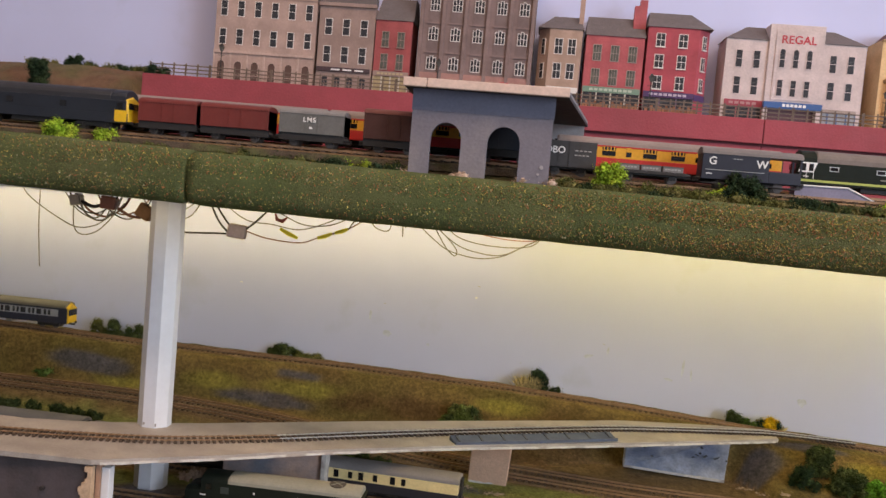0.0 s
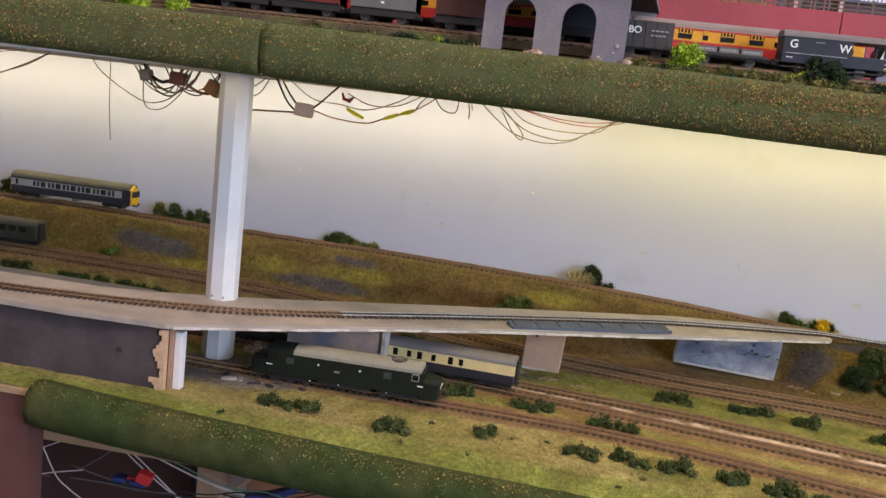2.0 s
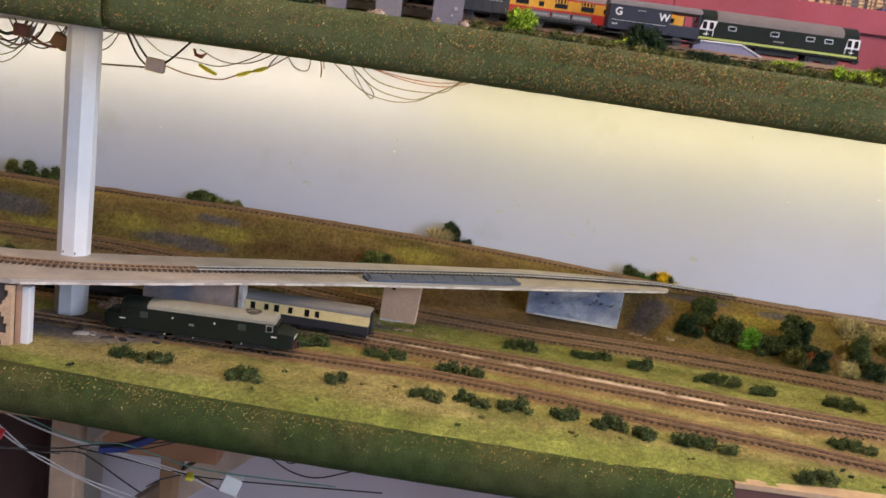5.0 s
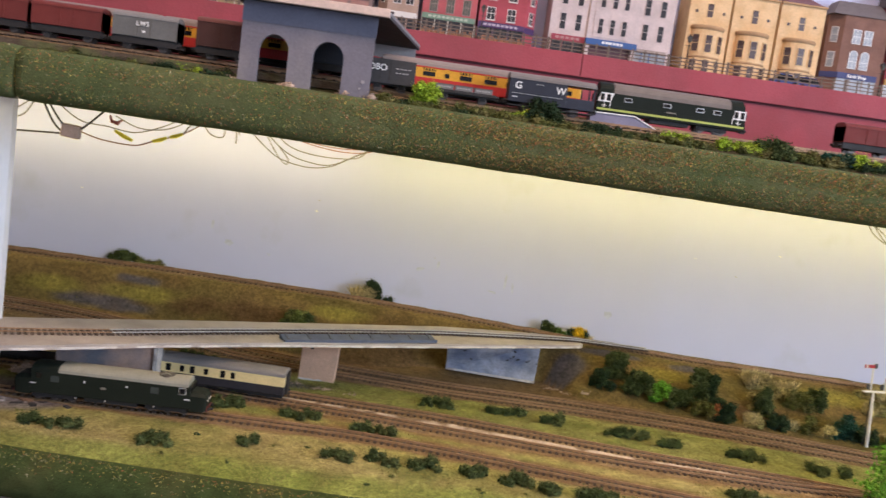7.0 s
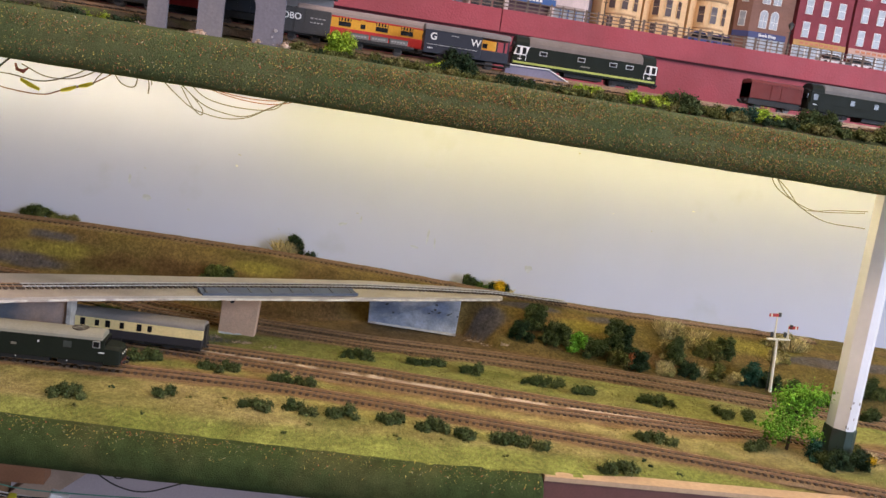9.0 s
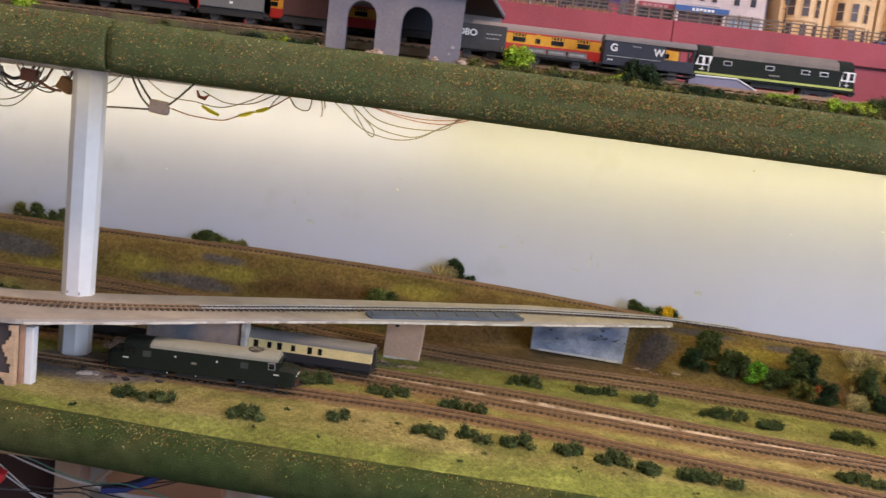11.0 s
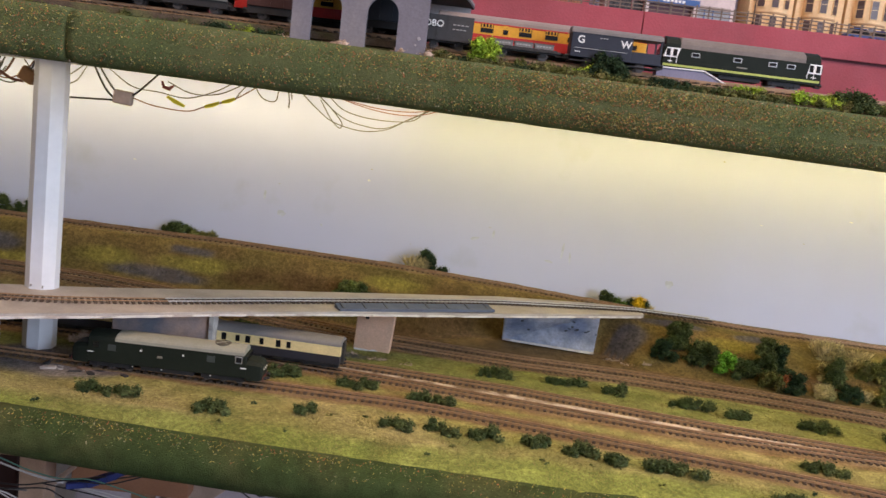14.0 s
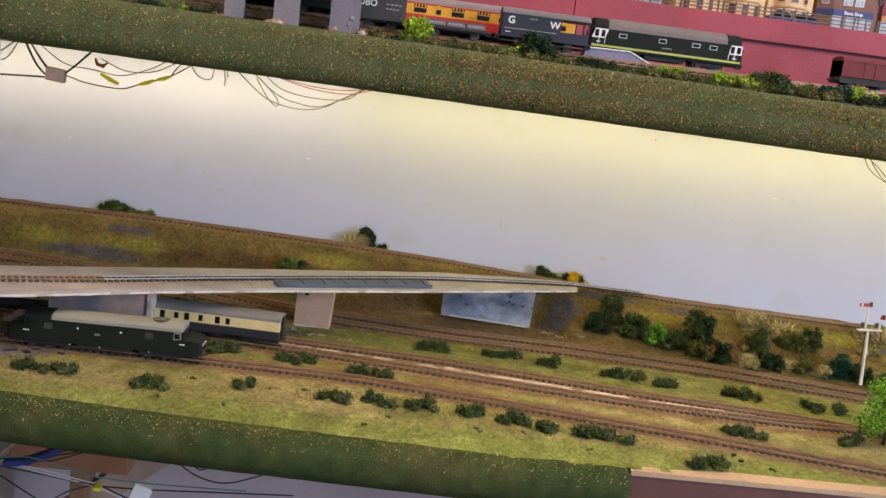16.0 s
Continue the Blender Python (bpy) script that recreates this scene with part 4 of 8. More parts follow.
BANK_EAST = [
        (0.392, 0.800, 0.018, 0.012, 0.030, DARK_LEAF, "dark ivy shrub under dry twigs"), (0.402, 0.782, 0.022, 0.012, 0.018, BLACK_LEAF, "blackish shrub at the bank foot"),
        (0.435, 0.812, 0.034, 0.014, 0.020, OLIVE_LEAF, "olive and straw shrub on the bank"), (0.452, 0.812, 0.022, 0.012, 0.024, DARK_LEAF, "dark green shrub on the bank"),
        (0.436, 0.782, 0.020, 0.012, 0.016, OLIVE_LEAF, "olive shrub at the bank foot"), (0.470, 0.778, 0.026, 0.014, 0.024, TEAL_LEAF, "teal green shrub at the bank foot"),
        (0.488, 0.770, 0.024, 0.012, 0.017, BLACK_LEAF, "blackish shrub around the signal foot"), (0.512, 0.764, 0.018, 0.012, 0.016, DARK_LEAF, "dark shrub beside the signal"),
        (0.540, 0.735, 0.030, 0.012, 0.012, BLACK_LEAF, "blackish shrub behind the pillar"), (0.56, 0.70, 0.024, 0.014, 0.014, DARK_LEAF, "dark shrub behind the pillar"),
        (0.60, 0.77, 0.05, 0.02, 0.02, DARK_LEAF, "dark hedge clump beyond the pillar"), (0.475, 0.588, 0.016, 0.012, 0.012, OLIVE_LEAF, "straw and olive clump by the pillar foot")]
for bx, by, bw, bd, bh, m_, what in BANK_WEST + BANK_EAST:
    on_bank(bx, by, bw, bd, bh, m_, what)
tuft(0.394, 0.835, land_z(0.394, 0.835), 0.034, 0.022, DRY_LEAF, "pale dry twiggy bush on the bank", 620)
STRAW_LEAF = foliage("straw_foliage", (0.40, 0.33, 0.15), (0.24, 0.23, 0.09))
for bx, by, bw, bh in ((0.398, 0.832, 0.030, 0.017), (0.386, 0.806, 0.014, 0.016), (0.420, 0.822, 0.026, 0.012), (0.378, 0.784, 0.016, 0.011), (0.418, 0.783, 0.020, 0.010), (0.452, 0.776, 0.018, 0.011), (0.535, 0.840, 0.040, 0.018), (0.520, 0.815, 0.024, 0.012)):
    on_bank(bx, by, bw, 0.012, bh, STRAW_LEAF, "pale straw and olive twiggy bush on the bank", group="straw bushes on the bank", grain=0.0014)
tuft(0.376, 0.786, land_z(0.376, 0.786), 0.022, 0.016, DRY_LEAF, "pale dry twiggy bush at the bank foot", 300)
tuft(0.418, 0.785, land_z(0.418, 0.785), 0.018, 0.012, DRY_LEAF, "pale dry twigs at the bank foot", 220)
tuft(0.450, 0.778, land_z(0.45, 0.778), 0.016, 0.012, DRY_LEAF, "pale dry twigs at the bank foot", 200)
tuft(0.430, 0.838, land_z(0.43, 0.838), 0.030, 0.012, DRY_LEAF, "straw grass on the bank crest", 240)
tuft(0.545, 0.838, land_z(0.545, 0.838), 0.046, 0.020, DRY_LEAF, "straw grass bush beyond the signal", 460)
tuft(0.510, 0.770, land_z(0.51, 0.77), 0.018, 0.014, DRY_LEAF, "pale dry twigs beside the signal", 200)
for bx, by, bw, bh, m_ in ((0.4320, 0.580, 0.014, 0.014, TEAL_LEAF), (0.4440, 0.565, 0.022, 0.016, BLACK_LEAF), (0.4360, 0.570, 0.014, 0.012, DARK_LEAF), (0.4640, 0.566, 0.018, 0.018, BLACK_LEAF)):
    bush(bx, by, ground_z(bx), bw, 0.012, bh, m_, "dark bush packed round the pillar foot", group="bushes at the pillar foot")
bush(0.4700, 0.560, ground_z(0.47) + 0.010, 0.006, 0.005, 0.005, YELLOW_LEAF, "small yellow flower clump by the pillar foot", grain=0.0012)
tuft(0.480, 0.583, ground_z(0.48), 0.026, 0.013, DRY_LEAF, "pale straw tuft by the pillar foot", 300)


def small_tree(x, y, z, h, label):
    """Model tree: tapered trunk, forked limbs, crown of many small bright clumps."""
    owner = empty("tree", pose(x, y, z - 0.001), label, "tree")
    rng = random.Random(77)
    bm = bmesh.new()
    bm_tube(bm, [(0, 0, 0), (0.0006, 0, 0.25 * h), (0.001, 0.0004, 0.45 * h), (0.0005, 0, 0.75 * h)], [0.0016, 0.0012, 0.0009, 0.0004], 8)
    tips = []
    for k in range(13):
        a, z0 = rng.uniform(0, 6.28), rng.uniform(0.2, 0.55) * h
        r = rng.uniform(0.16, 0.38) * h
        tip = Vector((r * math.cos(a), r * math.sin(a) * 0.8, z0 + rng.uniform(0.12, 0.42) * h))
        bm_tube(bm, [(0, 0, z0), (tip.x * 0.5, tip.y * 0.5, z0 + (tip.z - z0) * 0.4), tip], [0.0007, 0.0005, 0.0002], 5)
        tips.append(tip)
    part("trunk", bm, mat("dark_bark", (0.045, 0.032, 0.022), 0.9, bump=0.5), owner)
    verts, faces = [], []
    for tip in tips + [Vector((0, 0, 0.9 * h)), Vector((0.002, 0, 0.8 * h)), Vector((-0.004, 0, 0.75 * h))] + [Vector((0.30 * h * math.cos(a), -0.15 * h, (0.30 + 0.10 * (k % 3)) * h)) for k, a in enumerate((0.2, 1.1, 2.0, 2.9, 3.6))]:
        for _ in range(58):
            p = tip + Vector((rng.gauss(0, 1), rng.gauss(0, 0.9), rng.gauss(0, 0.75))) * 0.085 * h
            s = rng.uniform(0.0006, 0.0016)
            k = len(verts)
            for q in ICO_V:
                verts.append(p + q * s * rng.uniform(0.6, 1.3))
            faces += [(k + f0, k + f1, k + f2) for f0, f1, f2 in ICO_F]
        for _ in range(260):
            p = tip + Vector((rng.gauss(0, 1), rng.gauss(0, 0.9), rng.gauss(0, 0.8))) * 0.10 * h
            s = rng.uniform(0.0004, 0.0009)
            k = len(verts)
            verts += [p + Vector((rng.uniform(-1, 1), rng.uniform(-1, 1), rng.uniform(-1, 1))) * s for _ in range(4)]
            faces += [(k, k + 1, k + 2), (k, k + 2, k + 3), (k, k + 3, k + 1), (k + 1, k + 3, k + 2)]
    me = bpy.data.meshes.new("crown")
    me.from_pydata(verts, [], faces)
    me.materials.append(BRIGHT_LEAF)
    new("crown", me).parent = owner
    return owner


small_tree(0.4170, 0.598, ground_z(0.42), 0.058, "bright green model tree with dark forked trunk")
# upper level fringe along the foam edging
rng = random.Random(5)
for bx, bw, bh, m_, what in [(-0.382, 0.024, 0.016, LIME_LEAF, "lime green bush on the upper edge"), (-0.352, 0.014, 0.014, LIME_LEAF, "small lime green bush on the upper edge"),
                             (-0.171, 0.018, 0.010, LIME_LEAF, "low lime green bush on the upper edge"), (-0.003, 0.020, 0.019, LIME_LEAF, "feathery lime green bush beside the wagons"),
                             (0.082, 0.028, 0.019, BLACK_LEAF, "round blackish green bush beside the van"), (0.066, 0.014, 0.010, LIME_LEAF, "low yellow-green bush on the upper edge"),
                             (0.182, 0.020, 0.009, LIME_LEAF, "lime green bush before the locomotive"), (0.229, 0.026, 0.009, LIME_LEAF, "spreading lime green bush on the upper edge"),
                             (0.252, 0.028, 0.012, DARK_LEAF, "dark green bush on the upper edge"), (0.302, 0.020, 0.011, TEAL_LEAF, "dark teal bush on the upper edge"),
                             (0.323, 0.022, 0.011, LIME_LEAF, "lime green bush on the upper edge"), (0.365, 0.034, 0.013, DARK_LEAF, "dark green bush on the upper edge"),
                             (0.43, 0.03, 0.012, OLIVE_LEAF, "olive bush on the upper edge"), (0.50, 0.03, 0.012, DARK_LEAF, "dark green bush on the upper edge")]:
    bush(bx, 0.5665, UP - 0.0040, bw * 0.95, 0.010, bh * 0.92, m_, what)
for k in range(76):
    bx = -0.46 + k * 0.0134 + rng.uniform(-0.006, 0.006)
    if not -0.14 < bx < -0.035:
        bush(bx, 0.5615 + rng.uniform(-0.003, 0.005), UP - 0.0062, rng.uniform(0.014, 0.024), 0.008, rng.uniform(0.0045, 0.0095), rng.choice((OLIVE_LEAF, DARK_LEAF, OLIVE_LEAF, BLACK_LEAF)), "low scrub along the upper edge", group="upper edge scrub", dense=0.8)


def scraps():
    """Odds and ends of board, wire and rubble lying on the grey ash beside the abutment."""
    rng = random.Random(14)
    kinds = (("pale_scrap", (0.34, 0.31, 0.29), "small pale offcut lying on the grey ash"), ("black_scrap", (0.025, 0.024, 0.026), "small black scrap lying on the grey ash"), ("brown_scrap", (0.22, 0.13, 0.08), "small brown offcut lying on the grey ash"))
    for k in range(30):
        x, y = rng.uniform(-0.312, -0.235), rng.uniform(0.580, 0.655)
        if abs(y - line_at(T1, x)) < 0.010 or (x < -0.295 and y > 0.605):
            continue
        name, tone, what = kinds[rng.choice((0, 0, 1, 1, 1, 2))]
        bm = bmesh.new()
        a, b, c = rng.uniform(0.0015, 0.0055), rng.uniform(0.0010, 0.0025), rng.uniform(0.0006, 0.0022)
        bm_loft(bm, [[(-a, -b, z), (a * rng.uniform(0.6, 1), -b * rng.uniform(0.5, 1), z), (a, b * rng.uniform(0.6, 1), z), (-a * rng.uniform(0.5, 1), b, z)] for z in (0, c)])
        tagged(mesh_object("scrap", bm, mat(name, tone, 0.85, var=0.25, scale=300, bump=0.4), m=pose(x, y, ground_z(x) - 0.0002, 0, 0, rng.uniform(0, 180))), what, "scrap", "scraps beside the abutment")


scraps()
for rx, ry, rw in ((-0.292, 0.662, 0.026), (-0.268, 0.668, 0.020), (-0.306, 0.655, 0.014)):
    bush(rx, ry, ground_z(rx), rw, 0.012, 0.009, mat("pale_rubble", (0.45, 0.33, 0.25), 0.9, island=0.3), "crumbled pale rock behind the pillar foot", "rock", "rock", grain=0.0022, dense=0.6, flecks=0.4)

for rx, ry, rw in ((-0.150, 0.722, 0.016), (-0.118, 0.714, 0.012), (-0.062, 0.718, 0.014), (-0.036, 0.712, 0.010), (-0.088, 0.726, 0.010), (0.172, 0.8290, 0.012), (0.190, 0.8190, 0.014), (0.206, 0.8130, 0.009)):
    bush(rx, ry, land_z(rx, ry) - 0.0008, rw, 0.006, 0.0030, mat("pale_rubble", (0.45, 0.33, 0.25), 0.9, island=0.3), "low scatter of pale broken stone beside the track", "rubble", "rubble", grain=0.0011, dense=0.45, flecks=0.5, group="stone scatter beside the track")

# ---- rolling stock ----
BLACK = plain("underframe_black", (0.018, 0.017, 0.018), 0.7)
GLASS = mat("dark_glazing", (0.012, 0.012, 0.014), 0.12, var=0.05)
STEEL = mat("wheel_steel", (0.16, 0.14, 0.13), 0.45, 0.7)
GREY_ROOF = mat("grey_coach_roof", (0.20, 0.185, 0.18), 0.7, var=0.08, scale=50)
WARM_ROOF = mat("weathered_roof", (0.26, 0.21, 0.19), 0.75, var=0.1, scale=50)
PALE_ROOF = mat("pale_grey_roof", (0.26, 0.255, 0.205), 0.75, var=0.1, scale=60, color2=(0.21, 0.215, 0.19), mix_scale=15)
LOCO_GREEN = mat("dark_brunswick_green", (0.012, 0.0165, 0.012), 0.6, spec=0.15, var=0.12, scale=60)
WHITE = plain("white_lettering", (0.80, 0.80, 0.78), 0.6)
YELLOW = mat("warning_yellow", (0.75, 0.46, 0.02), 0.45, var=0.06, scale=90)
ORANGE_YELLOW = mat("coach_yellow", (0.72, 0.36, 0.03), 0.5, var=0.08, scale=90)
COACH_RED = mat("coach_red", (0.52, 0.030, 0.025), 0.5, var=0.1, scale=90)
VAN_RED = mat("bauxite_red", (0.165, 0.024, 0.020), 0.75, var=0.14, scale=60, color2=(0.125, 0.020, 0.017), mix_scale=30)
BROWN = mat("faded_brown", (0.060, 0.019, 0.015), 0.7, var=0.12, scale=60)
GREY_VAN = mat("wagon_grey", (0.135, 0.135, 0.13), 0.7, var=0.1, scale=60)
SILVER = mat("silver_trim", (0.55, 0.55, 0.53), 0.4, 0.5)


def body_part(name, owner, material, w, z0, z1, x0, x1, label="", bevel=0.0004):
    bm = bmesh.new()
    bm_box(bm, x0, x1, -w, w, z0, z1, bevel=bevel)
    return part(name, bm, material, owner, label)


def roof_part(owner, material, w, eave, top, x0, x1, label="", name="roof", ends=0.0008):
    bm = bmesh.new()
    rings = []
    for x, k in ((x0, 0.90), (x0 + ends, 1.0), (x1 - ends, 1.0), (x1, 0.90)):
        ring = []
        for i in range(13):
            a = math.pi * i / 12
            ring.append((x, w * math.cos(a) * (0.985 if k < 1 else 1), eave + (top - eave) * k * math.sin(a) ** 0.72))
        rings.append(ring)
    bm_loft(bm, rings)
    return part(name, bm, material, owner, label, smooth=False)


def panes(owner, spans, z0, z1, w, material=GLASS, name="window", proud=0.00025, frame=None):
    """Glazed openings on both sides; spans are (x0, x1)."""
    for x0, x1 in spans:
        if frame:
            outer = box_part(name, (x0 - 0.0005, x1 + 0.0005, -w - proud, w + proud, z0 - 0.0005, z1 + 0.0005), frame, owner)
            box_part("pane", (x0, x1, -w - proud - 0.0002, w + proud + 0.0002, z0, z1), material, outer)
        else:
            box_part(name, (x0, x1, -w - proud, w + proud, z0, z1), material, owner)


def wheelset(owner, x, r, w=0.0048):
    bm = bmesh.new()
    for s in (-1, 1):
        bm_disc(bm, (x, r), r, s * w - 0.0009, s * w + 0.0009, 14)
    bm_disc(bm, (x, r), 0.0007, -w, w, 8)
    part("wheel_set", bm, STEEL, owner, smooth=False)


def bogie(owner, x, wheels, pitch, r=0.0034, w=0.0072, top=0.0060):
    bm = bmesh.new()
    half = pitch * (wheels - 1) / 2
    for s in (-1, 1):
        bm_box(bm, x - half - 0.004, x + half + 0.004, s * w - 0.0009, s * w + 0.0009, 0.0024, 0.0052)
        for k in range(wheels):
            xx = x - half + k * pitch
            bm_box(bm, xx - 0.0014, xx + 0.0014, s * w - 0.0014, s * w + 0.0014, 0.0020, 0.0046)
    bm_box(bm, x - half, x + half, -w, w, 0.0042, top)
    part("bogie_frame", bm, BLACK, owner)
    for k in range(wheels):
        wheelset(owner, x - half + k * pitch, r)


def buffers(owner, L, z=0.0062):
    for end in (-1, 1):
        bm = bmesh.new()
        for s in (-1, 1):
            bm_tube(bm, [(end * L / 2, s * 0.006, z), (end * (L / 2 + 0.0028), s * 0.006, z)], 0.0011, 8)
        bm_box(bm, min(end * L / 2, end * (L / 2 + 0.004)), max(end * L / 2, end * (L / 2 + 0.004)), -0.0012, 0.0012, z - 0.002, z - 0.0006)
        part("buffer_beam", bm, BLACK, owner)


def lettering(text, size, material, owner, x, y, z, name="lettering", turn=90, spacing=1.0):
    """Raised letters with the built-in font on a face that looks to the front."""
    c = bpy.data.curves.new(name, "FONT")
    c.body, c.size, c.extrude, c.space_character, c.offset = text, size, 0.00012, spacing, 0.00012
    tmp = bpy.data.objects.new("lettering_source", c)
    scene.collection.objects.link(tmp)
    me = bpy.data.meshes.new_from_object(tmp.evaluated_get(bpy.context.evaluated_depsgraph_get()))
    bpy.data.objects.remove(tmp)
    me.materials.clear()
    me.materials.append(material)
    ob = new(name, me)
    ob.parent = owner
    ob.matrix_basis = pose(x, y, z, turn, 0, 0)
    return ob


def bars(owner, x0, x1, y, z0, z1, n, material=WHITE, name="lettering_bar"):
    """Unreadable writing as a row of plain bars."""
    step = (x1 - x0) / n
    for k in range(n):
        box_part(name, (x0 + k * step, x0 + (k + 0.72) * step, y - 0.00015, y + 0.00015, z0, z1), material, owner)


def on_line(line, x, z, extra=0.0):
    a, b = line_at(line, x - 0.03), line_at(line, x + 0.03)
    return pose(x, line_at(line, x) + extra, z, 0, 0, math.degrees(math.atan2(b - a, 0.06)))


def rail_z(x):
    return ground_z(x) + 0.0041


def nose_loco(m, L, label):
    """Dark green diesel with a nose at each end and a pale roof."""
    o = empty("diesel_locomotive", m, label, "locomotive")
    w, fl, ev, top = 0.0102, 0.0058, 0.0222, 0.0275
    c = L / 2 - 0.0125
    body_part("body", o, LOCO_GREEN, w, fl, ev, -c, c)
    roof_part(o, PALE_ROOF, w, ev - 0.0003, top, -c + 0.020, c - 0.002, "pale grey roof panels")
    roof_part(o, LOCO_GREEN, w, ev - 0.0003, top - 0.0004, -c, -c + 0.0198, name="cab_roof")
    for end in (-1, 1):
        bm = bmesh.new()
        x0, x1 = end * c, end * L / 2
        rings = []
        for along, wide, side, crown, low in ((0.0, 0.98, 0.0158, 0.0184, fl - 0.0014), (0.0075, 0.95, 0.0156, 0.0180, fl - 0.0014), (0.0108, 0.90, 0.0150, 0.0172, fl - 0.0012), (0.0125, 0.78, 0.0138, 0.0156, fl - 0.0004)):
            x = x0 + end * along
            rings.append([(x, -w * wide, low), (x, -w * wide, side), (x, -w * wide * 0.72, crown), (x, w * wide * 0.72, crown), (x, w * wide, side), (x, w * wide, low)])
        bm_loft(bm, rings)
        part("nose", bm, LOCO_GREEN, o)
        bm = bmesh.new()
        for s in (-1, 0, 1):
            bm_box(bm, min(x0, x0 + end * 0.0005), max(x0, x0 + end * 0.0005), s * 0.0062 - 0.0026, s * 0.0062 + 0.0026, 0.0186, 0.0218)
        part("windscreen", bm, GLASS, o)
        box_part("bufferbeam", (min(x1, x1 + end * 0.0006), max(x1, x1 + end * 0.0006), -0.0085, 0.0085, 0.0046, 0.0072), plain("dull_bufferbeam", (0.10, 0.022, 0.018), 0.6), o, "dull red buffer beam")
        panes(o, [(end * (c - 0.0060) - 0.0022, end * (c - 0.0060) + 0.0022)], 0.0168, 0.0208, w, frame=SILVER if end > 0 else None, name="cab_window")
        box_part("number_panel", (end * (c - 0.002) - 0.0022, end * (c - 0.002) + 0.0022, -w - 0.0002, -w, 0.0126, 0.0134), WHITE, o)
        for s in (-0.005, 0.0, 0.005):
            bm = bmesh.new()
            bmesh.ops.create_uvsphere(bm, u_segments=8, v_segments=6, radius=0.0007, matrix=Matrix.Translation((x1, s, 0.0125)))
            part("marker_lamp", bm, plain("lamp_white", (0.75, 0.7, 0.6), 0.4), o)
        bogie(o, end * (L / 2 - 0.030), 3, 0.0125)
    bm = bmesh.new()
    bm_loft(bm, [[(c - 0.021 + 0.0062 * math.cos(a), 0.0062 * math.sin(a), z) for a in (2 * math.pi * k / 20 for k in range(20))] for z in (top - 0.0012, top + 0.00025)])
    fan = part("roof_fan", bm, plain("dark_grille", (0.06, 0.05, 0.04), 0.7), o, "round dark roof fan grille")
    for k in range(2):
        bm = bmesh.new()
        bm_box(bm, -0.006, 0.006, -0.0003, 0.0003, 0, 0.0003, m=pose(c - 0.021, 0, top + 0.0003, 0, 0, 45 + 90 * k))
        part("fan_bar", bm, PALE_ROOF, fan)
    for x in (-0.02, 0.012):
        bm = bmesh.new()
        bm_disc(bm, (x, 0.0175), 0.0008, -w - 0.0002, -w, 8)
        part("roundel", bm, WHITE, o)
    box_part("crest", (-0.0075, -0.0035, -w - 0.0002, -w, 0.0134, 0.0150), plain("crest_grey", (0.20, 0.19, 0.15)), o)
    panes(o, [(0.030, 0.036), (-0.045, -0.039)], 0.0150, 0.0195, w, material=plain("side_grille", (0.035, 0.045, 0.04), 0.8), name="side_grille")
    box_part("fuel_tank", (-0.02, 0.02, -0.0085, 0.0085, 0.0026, 0.0062), BLACK, o)
    for x in (-0.026, -0.004, 0.033):
        box_part("axle_light", (x, x + 0.0007, -0.0100, -0.0096, 0.0045, 0.0052), WHITE, o)
    buffers(o, L)
    return o


nose_loco(on_line(T1, -0.2125, rail_z(-0.2125) - 0.0014, -0.003) @ Matrix.Diagonal((1, 1.06, 1.06, 1)), 0.145, "dark green nosed diesel locomotive with pale grey roof")


def windows_row(x0, x1, pattern):
    """Spans of windows laid along a body by a pattern of (gap, width)."""
    x, out = x0, []
    while True:
        for gap, width in pattern:
            if x + gap + width > x1:
                return out
            out.append((x + gap, x + gap + width))
            x += gap + width


